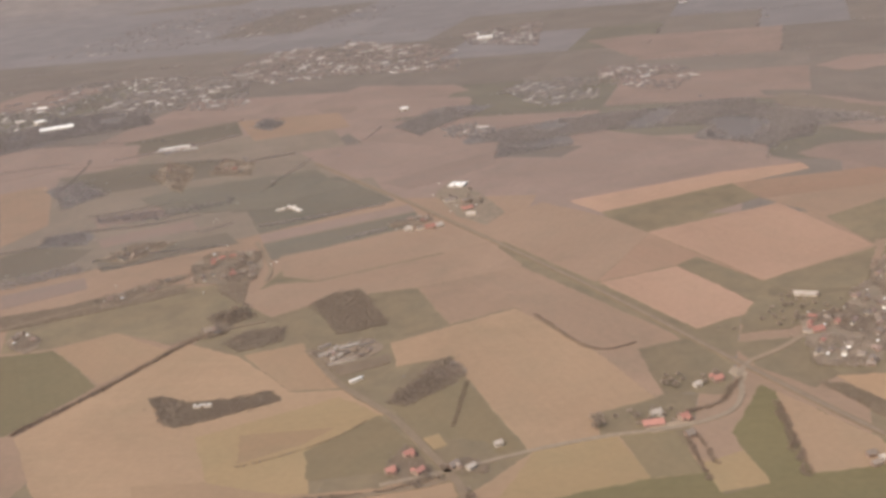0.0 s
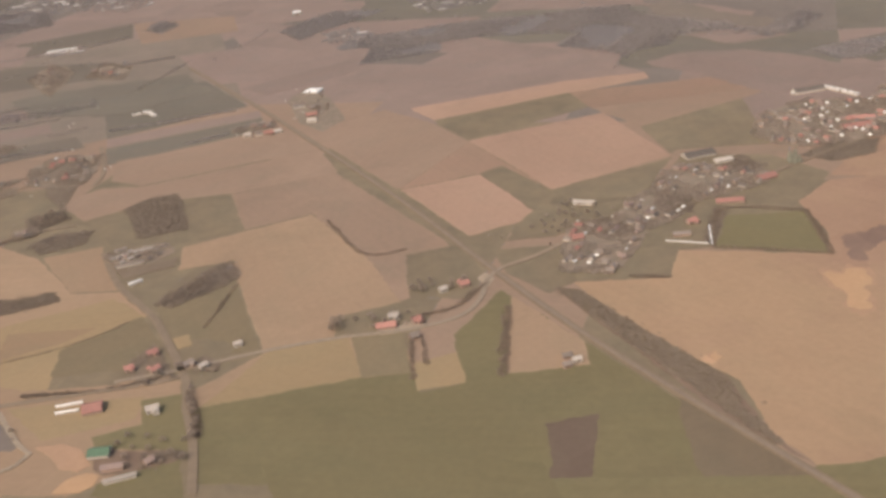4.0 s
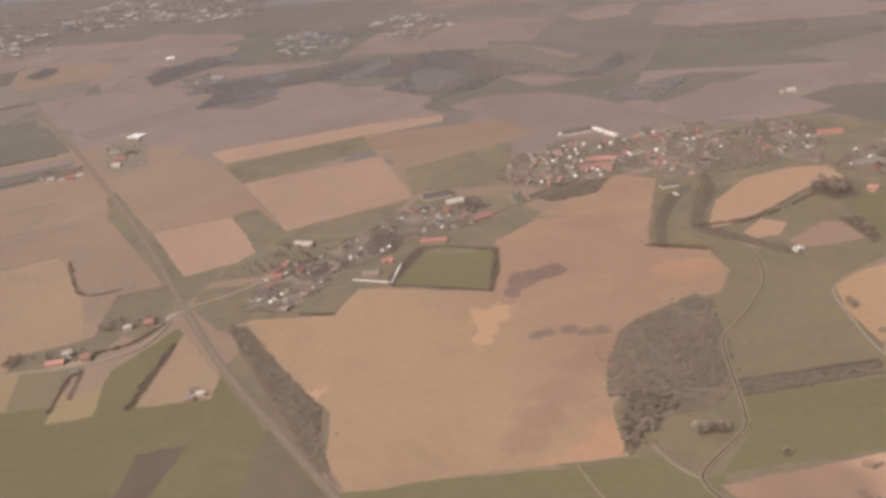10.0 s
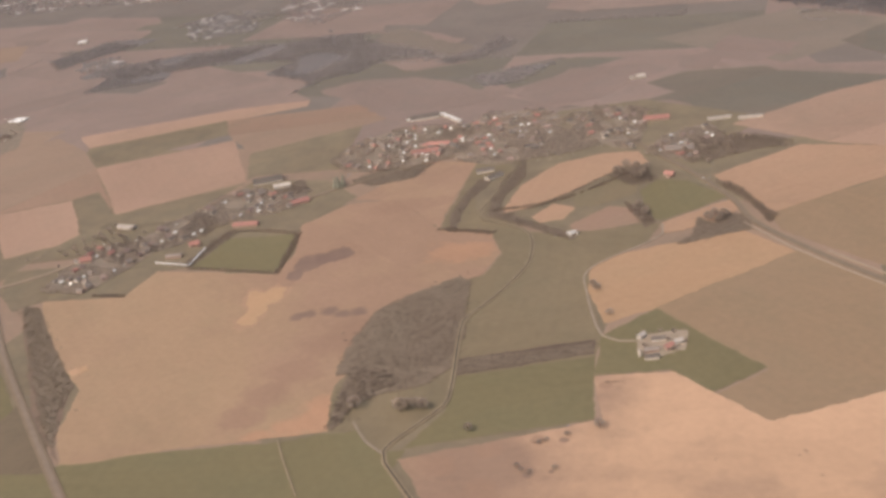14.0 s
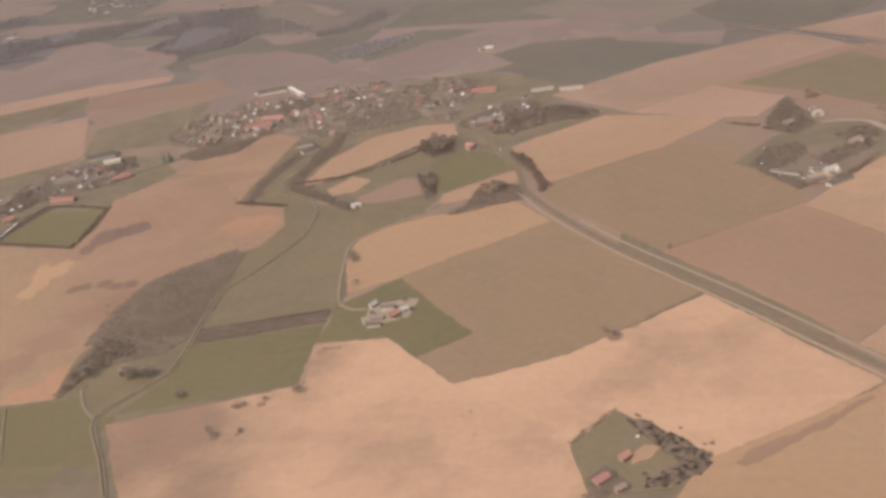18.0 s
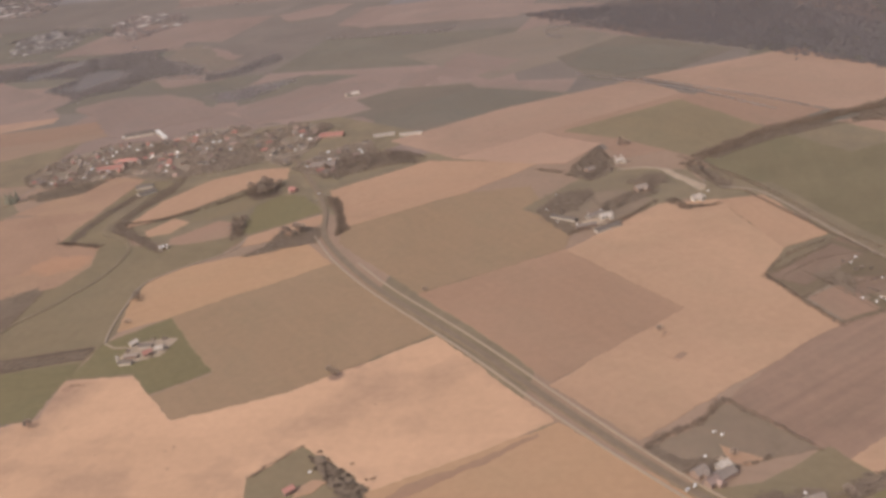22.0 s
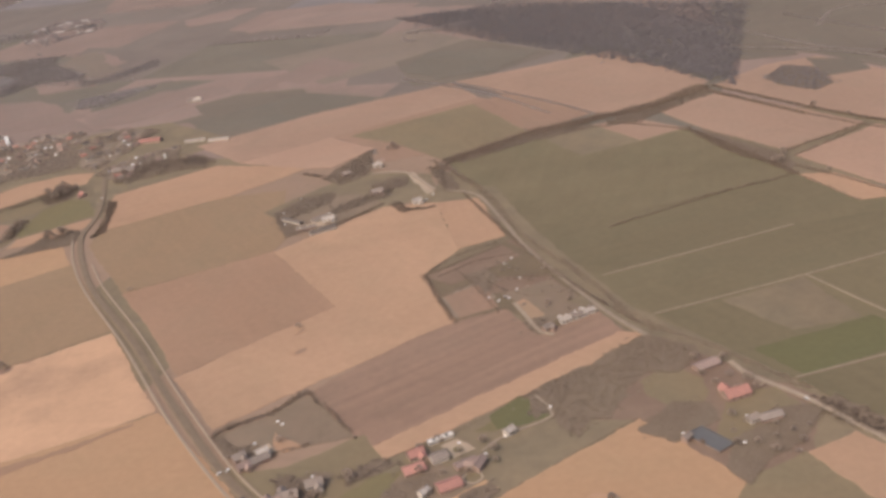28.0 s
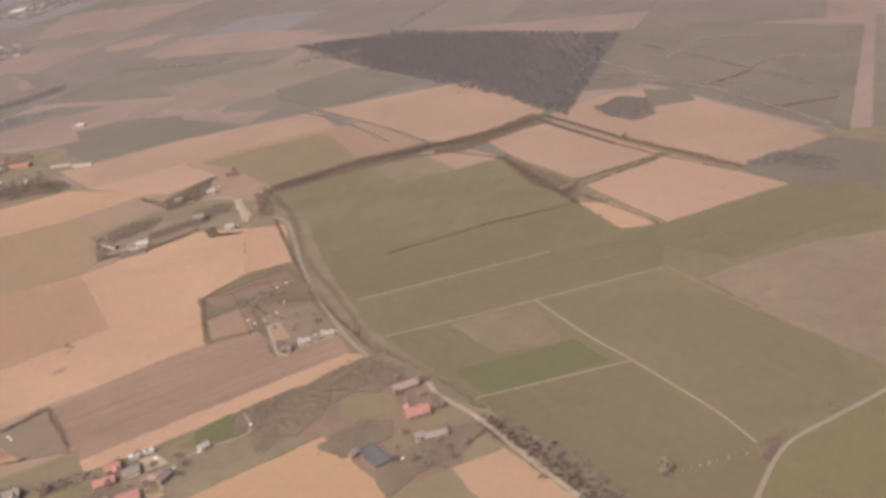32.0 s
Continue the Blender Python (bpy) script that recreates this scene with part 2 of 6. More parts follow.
TWIG_MID = twigs("pale_wood_twigs", (0.225, 0.175, 0.138), (0.25, 0.196, 0.155))
# twigs of far woods and forest, greyer and bluer: haze in the colour
TWIG_HAZE = twigs("haze_wood_twigs", (0.305, 0.26, 0.242), (0.326, 0.278, 0.258))
TWIG_FOREST_HAZE = twigs("haze_forest_twigs", (0.2, 0.177, 0.175), (0.216, 0.19, 0.188))
NEEDLE = twigs("conifer_needles", (0.14, 0.135, 0.105), (0.2, 0.185, 0.14))
ASPHALT = stain("asphalt", (0.205, 0.151, 0.105), (0.24, 0.177, 0.124), 0.15, 0.85)
VERGE = stain("verge_grass", (0.2, 0.146, 0.099), (0.235, 0.17, 0.114), 0.08, 0.95)
TRACK = stain("ballast", (0.215, 0.16, 0.118), (0.18, 0.134, 0.1), 0.12, 0.95)
GRAVEL = stain("gravel", (0.285, 0.222, 0.162), (0.235, 0.182, 0.134), 0.2, 0.95)
WATER = stain("water", (0.06, 0.045, 0.03), (0.08, 0.06, 0.04), 0.1, 0.7)
BANK = stain("pale_bank", (0.3, 0.225, 0.145), (0.235, 0.178, 0.115), 0.06, 0.95)
ROOF_DARK = stain("roof_dark", (0.13, 0.106, 0.09), (0.16, 0.132, 0.112), 0.4, 0.8)
MARK = stain("road_paint", (0.3, 0.232, 0.168), (0.25, 0.19, 0.14), 0.8, 0.8)
PAINT_WHITE = stain("car_paint_white", (0.75, 0.74, 0.72), (0.65, 0.63, 0.6), 0.8, 0.25)
PAINT_DARK = stain("car_paint_dark", (0.06, 0.06, 0.065), (0.08, 0.075, 0.075), 0.8, 0.25)
RUBBER = stain("rubber", (0.03, 0.03, 0.03), (0.045, 0.042, 0.04), 2.0, 0.8)
# distant town walls and roofs, their colours muted to carry the haze
TOWN_WALL = stain("haze_town_wall", (0.22, 0.19, 0.178), (0.19, 0.165, 0.156), 0.05)
TOWN_GREY = stain("haze_town_roof_grey", (0.17, 0.148, 0.143), (0.15, 0.132, 0.13), 0.05)
TOWN_RED = stain("haze_town_roof_red", (0.25, 0.178, 0.156), (0.21, 0.158, 0.145), 0.05)
TOWN_PALE = stain("haze_town_roof_pale", (0.62, 0.57, 0.53), (0.42, 0.385, 0.36), 0.05)
COVER_LABEL = {
    "garden": "brown garden ground between hedges and houses",
    "dusk": "dusky rose-brown ploughed field in the distance",
    "floor": "dark brown undergrowth under bare bushes", "haze_floor": "dark floor of a distant wood, haze in its colour",
    "ripe": "wide peach-coloured bare field, brown and blotched at one end",
    "brush": "dark rough strip of brush beside the track",
    "turned": "huge bare field turning from golden to red-brown soil",
    "rose": "pale rose-brown ploughed field", "lush": "bright green plot in the meadow", "faded": "grey-brown pasture crossed by hedges, greyed for haze", "bay": "grey-olive field near the forest, greyed for haze", "mauve": "greyish brown bare field, dry and even", "straw": "straw-coloured stubble field turning green", "dark": "dark freshly dug plot in a green field", "plots": "brown garden plots and yards of the village",
    "hazy": "very distant farmland, haze painted as its purple-grey colour",
    "court": "pale gravel farmyard between the buildings", "drab": "drab tan field of dry crumbled soil", "fallow": "brown fallow field with a green tinge",
    "tan": "pale tan ploughed field of dry soil", "pink": "pinkish tan bare field, freshly harrowed", "gold": "large golden-brown field of dry soil",
    "brown": "brown ploughed field with faint rows", "umber": "dark umber ploughed field",
    "dark_blot": "dark patch in a bare field", "bright": "bright sandy patch where soil was stripped",
    "green": "dull green field of winter crop", "olive": "olive-green rough meadow", "dull": "grey-green pasture beside houses",
    "meadow": "wide dark green meadow", "scrub": "brown scrubby ground under bare bushes", "haze_tan": "distant tan field with haze put into its colour",
    "soil_mid": "mid-brown soil round a dark patch", "haze_dull": "distant grey-green field with haze put into its colour", "haze_green": "distant green field with haze put into its colour", "furrow": "dark brown field with long furrows",
}



# ---- building helpers ----
def mesh_of(name, verts, faces, *mats, index=None):
    me = bpy.data.meshes.new(name)
    me.from_pydata(verts, [], faces)
    for m in mats:
        me.materials.append(m)
    if index is not None:
        me.polygons.foreach_set("material_index", index)
    me.update()
    return me


def part(name, me, parent, label="", at=None):
    """One mesh as a part of a thing."""
    ob = new(name, me)
    ob.parent = parent
    if at is not None:
        ob.matrix_basis = at
    if label:
        ob["label"] = label
    return ob


def box(x0, y0, z0, x1, y1, z1):
    v = [(x, y, z) for z in (z0, z1) for y in (y0, y1) for x in (x0, x1)]
    return v, [(0, 2, 3, 1), (4, 5, 7, 6), (0, 1, 5, 4), (2, 6, 7, 3), (0, 4, 6, 2), (1, 3, 7, 5)]


def joined(*pieces):
    verts, faces = [], []
    for v, f in pieces:
        faces += [tuple(i + len(verts) for i in q) for q in f]
        verts += list(v)
    return verts, faces


def inside(p, poly):
    hit = False
    for (ax, ay), (bx, by) in zip(poly, poly[1:] + poly[:1]):
        if (ay > p[1]) != (by > p[1]) and p[0] < (bx - ax) * (p[1] - ay) / (by - ay) + ax:
            hit = not hit
    return hit


def scattered(poly, spacing, seed, limit=7000):
    """Places inside a polygon that keep their distance from one another."""
    poly = list(poly)
    rng = random.Random(seed)
    xs, ys = [p[0] for p in poly], [p[1] for p in poly]
    cells, places = {}, []
    area = (max(xs) - min(xs)) * (max(ys) - min(ys))
    for _ in range(min(int(area / spacing ** 2 * 6) + 20, 120000)):
        p = (rng.uniform(min(xs), max(xs)), rng.uniform(min(ys), max(ys)))
        key = (int(p[0] // spacing), int(p[1] // spacing))
        near = [q for dx in (-1, 0, 1) for dy in (-1, 0, 1) for q in cells.get((key[0] + dx, key[1] + dy), ())]
        if inside(p, poly) and all((p[0] - q[0]) ** 2 + (p[1] - q[1]) ** 2 > spacing ** 2 for q in near):
            cells.setdefault(key, []).append(p)
            places.append(p)
            if len(places) >= limit:
                break
    return places


def smooth(points, step=8.0):
    """A gentle curve through the points, one place every few metres."""
    pts = [Vector((*p, 0)) for p in points]
    pts = [pts[0] * 2 - pts[1]] + pts + [pts[-1] * 2 - pts[-2]]
    out = []
    for a, b, c, d in zip(pts, pts[1:], pts[2:], pts[3:]):
        n = max(1, int((c - b).length / step))
        for i in range(n):
            s = i / n
            out.append(0.5 * (2 * b + (c - a) * s + (2 * a - 5 * b + 4 * c - d) * s * s + (3 * b - a - 3 * c + d) * s ** 3))
    return out + [pts[-2]]


LAYER = [0]


def field(cover, *corners, name="field", lift=None, rim=0.9):
    """A field: a low slab with a slightly uneven rim; its own x axis runs along the longest side, as the drilled rows do."""
    LAYER[0] += lift is None
    top = lift if lift is not None else 0.06 + 0.0013 * LAYER[0]
    rng = random.Random(int(corners[0][0] * 7 + corners[0][1]))
    pts = [Vector((*c, 0)) for c in corners]
    mid = sum(pts, Vector()) / len(pts)
    sides = [(b - a) for a, b in zip(pts, pts[1:] + pts[:1])]
    longest = max(sides, key=lambda s: s.length)
    turn = math.atan2(longest.y, longest.x)
    ring = []
    for a, s in zip(pts, sides):
        n = max(1, min(16, int(s.length / 11)) if mid.y > 900 else min(90, int(s.length / 3.2)))
        side = Vector((-s.y, s.x, 0)).normalized()
        drift = 0.0
        for i in range(n):
            drift = 0.72 * drift + rng.uniform(-rim, rim) * 0.6
            ring.append(a + s * (i / n) + side * (drift + rng.uniform(-rim, rim) * 0.5 if i or rim > 2 else 0))
    back = Matrix.Rotation(-turn, 3, "Z")
    local = [back @ (p - mid) for p in ring]
    bm = bmesh.new()
    upper = [bm.verts.new((p.x, p.y, top)) for p in local]
    lower = [bm.verts.new((p.x, p.y, -0.4)) for p in local]
    face = bm.faces.new(upper)
    if face.normal.length == 0:
        face.normal_update()
    n = len(upper)
    for i in range(n):
        bm.faces.new((upper[i], lower[i], lower[(i + 1) % n], upper[(i + 1) % n]))
    bmesh.ops.triangulate(bm, faces=[face], ngon_method="EAR_CLIP")
    bmesh.ops.recalc_face_normals(bm, faces=bm.faces)
    me = bpy.data.meshes.new(name)
    bm.to_mesh(me)
    bm.free()
    me.materials.append(LAND[cover])
    ob = new(name, me)
    ob.matrix_world = Matrix.Translation(mid) @ Matrix.Rotation(turn, 4, "Z")
    return tagged(ob, COVER_LABEL[cover], "field", kind="structure")


def ribbon(name, material, width, points, top, label, category="road", curve=True, sunk=-0.3):
    """A strip of even width along a line: road, verge, ditch."""
    line = smooth(points) if curve else [Vector((*p, 0)) for p in points]
    verts, faces = [], []
    for i, p in enumerate(line):
        way = (line[min(i + 1, len(line) - 1)] - line[max(i - 1, 0)]).normalized()
        side = Vector((-way.y, way.x, 0)) * width / 2
        for q, z in ((p + side * 1.04, sunk), (p + side, top), (p - side, top), (p - side * 1.04, sunk)):
            verts.append((q.x, q.y, z))
        if i:
            k = 4 * i
            faces += [(k - 4 + j, k + j, k + j + 1, k - 3 + j) for j in range(3)]
    ob = new(name, mesh_of(name, verts, faces, material))
    return tagged(ob, label, category, kind="structure")


def clump_parts(n, rng, wide, tall, low, size):
    """Twig fans of a bare crown: slim triangles that fan outward and up, more of them near the outside."""
    verts, faces = [], []
    for _ in range(n):
        a, u = rng.uniform(0, 6.283), rng.uniform(-0.75, 1.0)
        r = rng.uniform(0.35, 1.0) ** 0.6
        flat = math.sqrt(max(0.0, 1 - u * u))
        c = Vector((math.cos(a) * flat * wide * r, math.sin(a) * flat * wide * r, low + tall / 2 + u * tall / 2 * r))
        out = Vector((math.cos(a) * flat, math.sin(a) * flat, u * 0.6 + 0.5)).normalized()
        side = Vector((rng.uniform(-1, 1), rng.uniform(-1, 1), rng.uniform(-1, 1))).cross(out).normalized()
        s = size * rng.uniform(0.6, 1.4)
        k = len(verts)
        verts += [tuple(c - out * s * 0.5), tuple(c + out * s * 0.6 + side * s * 0.42), tuple(c + out * s * 0.55 - side * s * 0.4), tuple(c + out.cross(side) * s * 0.35)]
        faces += [(k, k + 1, k + 2), (k, k + 3, k + 1)]
    return verts, faces


def tapered(p, q, r0, r1, sides=5):
    way = (Vector(q) - Vector(p)).normalized()
    a = way.orthogonal().normalized()
    b = way.cross(a)
    verts = [tuple(Vector(c) + (a * math.cos(t) + b * math.sin(t)) * r) for c, r in ((p, r0), (q, r1)) for t in [6.2832 * i / sides for i in range(sides)]]
    return verts, [(i, (i + 1) % sides, sides + (i + 1) % sides, sides + i) for i in range(sides)]


def tree_meshes(seed, height, wide, twig_count, conifer=False):
    rng = random.Random(seed)
    stems = [tapered((0, 0, 0), (0.1, 0, height * (0.9 if conifer else 0.55)), height * 0.03, height * 0.012)]
    if conifer:
        crown = []
        for i in range(7):
            z, r = height * (0.1 + 0.13 * i), wide * (1 - i / 7.5)
            ring = [(math.cos(6.2832 * j / 11) * r * rng.uniform(0.65, 1.15), math.sin(6.2832 * j / 11) * r * rng.uniform(0.65, 1.15), z - rng.uniform(0, 0.08) * height) for j in range(11)]
            crown.append((ring + [(0, 0, z + height * 0.2)], [(j, (j + 1) % 11, 11) for j in range(11)]))
        return mesh_of("trunk", *joined(*stems), BARK), mesh_of("crown", *joined(*crown), NEEDLE)
    for i in range(6):
        a, z = 6.2832 * i / 6 + rng.uniform(-0.4, 0.4), height * rng.uniform(0.28, 0.5)
        stems.append(tapered((0.05, 0, z), (math.cos(a) * wide * 0.75, math.sin(a) * wide * 0.75, z + height * rng.uniform(0.2, 0.38)), height * 0.014, height * 0.004, 4))
    crown = clump_parts(twig_count, rng, wide, height * 0.78, height * 0.22, height * 0.14)
    return mesh_of("trunk", *joined(*stems), BARK), mesh_of("crown", *crown, TWIG_GARDEN)


def stuff_mesh(name, template, places, rng, low, high, mat, wide=1.0):
    """Many copies of one small shape in a single mesh."""
    tv, tf = np.array(template[0]), template[1]
    rows = []
    for x, y in places:
        a, s = rng.uniform(0, 6.283), rng.uniform(low, high)
        c, d = math.cos(a) * s * wide, math.sin(a) * s * wide
        rows.append(np.c_[tv[:, 0] * c - tv[:, 1] * d + x, tv[:, 0] * d + tv[:, 1] * c + y, tv[:, 2] * s * rng.uniform(0.85, 1.15)])
    verts = np.concatenate(rows)
    tri = np.array(tf)
    tris = (tri[None] + (np.arange(len(places)) * len(tv))[:, None, None]).reshape(-1, 3)
    me = bpy.data.meshes.new(name)
    me.vertices.add(len(verts))
    me.vertices.foreach_set("co", verts.ravel())
    me.loops.add(tris.size)
    me.loops.foreach_set("vertex_index", tris.ravel())
    me.polygons.add(len(tris))
    me.polygons.foreach_set("loop_start", np.arange(0, tris.size, 3))
    me.materials.append(mat)
    me.update(calc_edges=True)
    return me


def near_clump(seed, n, size):
    return clump_parts(n, random.Random(seed), 3.2, 7.5, 0.6, size)


CLUMP_NEAR, CLUMP_FAR, BUSH = near_clump(3, 46, 1.3), near_clump(4, 15, 2.3), clump_parts(20, random.Random(5), 1.5, 2.2, -0.1, 0.75)
SEED = [100]


def wood(spacing, height, *poly, mat=None, label="bare winter wood of grey-brown trees between the fields", name="wood"):
    """A wood that nobody could count: one mesh of many bare crowns."""
    SEED[0] += 1
    rng = random.Random(SEED[0])
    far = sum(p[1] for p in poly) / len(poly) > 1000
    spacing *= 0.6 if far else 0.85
    places = []
    for x, y in scattered(poly, spacing, SEED[0], 14000):
        if far and mat is TWIG_HAZE and noise.noise((x * 0.014, y * 0.014, 3.0)) + rng.gauss(0, 0.1) < -0.22:
            continue
        stray = spacing * (2.6 if rng.random() < (0.16 if far else 0.12) else 0.6)
        places.append((x + rng.gauss(0, stray), y + rng.gauss(0, stray)))
    if not far:
        field("floor", *poly, name="undergrowth", rim=1.5)
    s = height / 8.0
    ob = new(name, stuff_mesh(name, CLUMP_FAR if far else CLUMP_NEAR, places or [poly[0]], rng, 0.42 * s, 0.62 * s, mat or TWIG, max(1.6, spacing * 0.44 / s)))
    return tagged(ob, label, "woodland", kind="stuff")


def patch(inner, outer, *corners):
    """A stain of darker or sandy soil: a ragged blot inside a paler ragged rim."""
    mid = sum((Vector((*c, 0)) for c in corners), Vector()) / len(corners)
    ring = [p.xy for p in smooth(list(corners) + [corners[0]], 6.0)][:-1]
    for cover, grow in ((outer, 1.12), (inner, 0.9)):
        field(cover, *[((p.x - mid.x) * grow + mid.x, (p.y - mid.y) * grow + mid.y) for p in ring], name="soil_patch", rim=2.2)


def hedge(width, height, *points, label="bare brown hedgerow along a field edge"):
    """A hedgerow: bushes crowded along a line, with gaps and uneven tops."""
    SEED[0] += 1
    rng = random.Random(SEED[0])
    places = []
    for p in smooth(points, 1.3):
        thin = noise.noise((p.x * 0.13, p.y * 0.13, 7.0))
        for _ in range(max(2, int(width / 1.4))):
            if rng.random() < 0.92 + 0.9 * thin:
                a, r = rng.uniform(0, 6.283), width * (0.4 + 0.34 * thin) * math.sqrt(rng.random())
                places.append((p.x + math.cos(a) * r, p.y + math.sin(a) * r))
    s = height / 2.9
    # hedges beyond 900 m take the twigs with haze in their colour
    ob = new("hedge", stuff_mesh("hedge", BUSH, places, rng, 0.65 * s, 1.25 * s, TWIG_HAZE if points[0][1] > 900 else TWIG))
    return tagged(ob, label, "hedge", "hedgerows")


# ---- things ----
MESHES = {}


def cached(key, make):
    if key not in MESHES:
        MESHES[key] = make()
    return MESHES[key]


def gable_body(w, l, wall, ridge):
    v = [(-l / 2, -w / 2, -0.55), (l / 2, -w / 2, -0.55), (l / 2, w / 2, -0.55), (-l / 2, w / 2, -0.55), (-l / 2, -w / 2, wall), (l / 2, -w / 2, wall), (l / 2, w / 2, wall), (-l / 2, w / 2, wall), (-l / 2, 0, ridge), (l / 2, 0, ridge)]
    return v, [(0, 1, 5, 4), (2, 3, 7, 6), (1, 2, 6, 9, 5), (3, 0, 4, 8, 7), (4, 5, 9, 8), (6, 7, 8, 9), (3, 2, 1, 0)]


def gable_roof(w, l, wall, ridge, over=0.4, thick=0.22):
    """Two sloping slabs with eaves, verges and a ridge."""
    drop = (ridge - wall) / (w / 2) * over
    e, x = w / 2 + over, l / 2 + over
    top = [(-x, -e, wall - drop + thick), (x, -e, wall - drop + thick), (x, 0, ridge + thick), (-x, 0, ridge + thick), (x, e, wall - drop + thick), (-x, e, wall - drop + thick)]
    low = [(a, b, c - thick + 0.02) for a, b, c in top]
    f = [(0, 1, 2, 3), (3, 2, 4, 5), (7, 6, 9, 8), (8, 9, 11, 10), (0, 6, 7, 1), (4, 10, 11, 5), (1, 7, 8, 2), (2, 8, 10, 4), (3, 9, 6, 0), (5, 11, 9, 3)]
    cap = box(-x, -0.14, ridge + thick - 0.03, x, 0.14, ridge + thick + 0.12)
    return joined((top + low, f), cap)


STYLES = {
    "red": (ROOF_RED, WALL_BRICK, "brick house with a bright orange-red tiled gable roof"),
    "grey": (ROOF_GREY, WALL_WHITE, "white rendered house with a dark grey gable roof"),
    "brown": (ROOF_BROWN, WALL_BRICK, "brick house with a brown tiled gable roof"),
    "pale": (ROOF_PALE, WALL_WHITE, "pale house with a light grey metal roof"),
    "dark": (ROOF_DARK, WALL_WHITE, "pale-walled building with a very dark roof"),
    "white": (ROOF_WHITE, WALL_WHITE, "small white building with a bright metal roof"),
    "green": (ROOF_GREEN, WALL_WHITE, "pale-walled building with a dull green roof"),
    "slate": (ROOF_GREY, WALL_BRICK, "brick house with a weathered grey roof"),
}


def house(style, x, y, turn, w=7.0, l=10.0, wall=2.1, pitch=0.7, name="house", label="", detail=True):
    roof_mat, wall_mat, text = STYLES[style]
    ridge = wall + w / 2 * pitch
    key = (style, w, l, wall, pitch)
    ob = tagged(new(name), label or text, name.replace("_", " "), "village houses" if name == "house" else "")
    ob.matrix_world = pose(x, y, 0.42, 0, 0, turn)
    part("wall", cached(("wall", *key), lambda: mesh_of("wall", *gable_body(w, l, wall, ridge - 0.02), wall_mat)), ob)
    part("roof", cached(("roof", *key), lambda: mesh_of("roof", *gable_roof(w, l, wall, ridge), roof_mat)), ob)
    if detail and l > 5.5:
        ww, wl = round(w * 0.62, 2), round(l * 0.5, 2)
        side = 1 if int(x + y) % 2 else -1
        wing = cached(("wing", *key), lambda: mesh_of("wing", *gable_body(ww, wl, wall * 0.9, wall * 0.9 + ww / 2 * pitch - 0.02), wall_mat))
        spot = pose(side * l * 0.22, -side * (w / 2 + wl * 0.32), 0, 0, 0, 90)
        body = part("wing", wing, ob, at=spot)
        part("wing_roof", cached(("wing_roof", *key), lambda: mesh_of("wing_roof", *gable_roof(ww, wl, wall * 0.9, wall * 0.9 + ww / 2 * pitch), roof_mat)), body)
    if detail:
        part("chimney", cached(("chimney",), lambda: mesh_of("chimney", *joined(box(-0.3, -0.3, -1.2, 0.3, 0.3, 0.9), box(-0.38, -0.38, 0.9, 0.38, 0.38, 1.05)), WALL_BRICK)), ob, at=pose(l * 0.22, 0, ridge + 0.15) @ Matrix.Scale(0.7, 4))
        pane = cached(("window",), lambda: mesh_of("window", *joined(box(-0.6, -0.06, -0.55, 0.6, 0.05, 0.55), box(-0.7, -0.12, -0.68, 0.7, 0.06, -0.55)), PANE))
        for i, s in ((-1, -1), (1, -1), (-1, 1), (1, 1)):
            part("window", pane, ob, at=pose(i * l * 0.3, s * (w / 2 + 0.01), wall * 0.55, 0, 0, 0 if s < 0 else 180) @ Matrix.Scale(0.7, 4))
        part("door", cached(("door",), lambda: mesh_of("door", *joined(box(-0.5, -0.06, 0, 0.5, 0.05, 2.0), box(-0.6, -0.03, 2.0, 0.6, 0.06, 2.1)), DOOR)), ob, at=pose(0.2, -w / 2 - 0.01, 0) @ Matrix.Scale(0.66, 4))
    return ob


def barn(style, x, y, turn, w=11.0, l=22.0, wall=1.7, label="long farm barn with a low-pitched roof"):
    ob = house(style, x, y, turn, w, l, wall, 0.4, "barn", label, detail=False)
    gate = cached(("gate",), lambda: mesh_of("gate", *joined(box(-1.3, -0.07, 0, 1.3, 0.05, 2.2), box(-1.4, -0.03, 2.2, 1.4, 0.06, 2.35)), DOOR))
    part("gate", gate, ob, at=pose(l / 2 + 0.03, 0, 0, 0, 0, 90) @ Matrix.Scale(0.7, 4))
    return ob


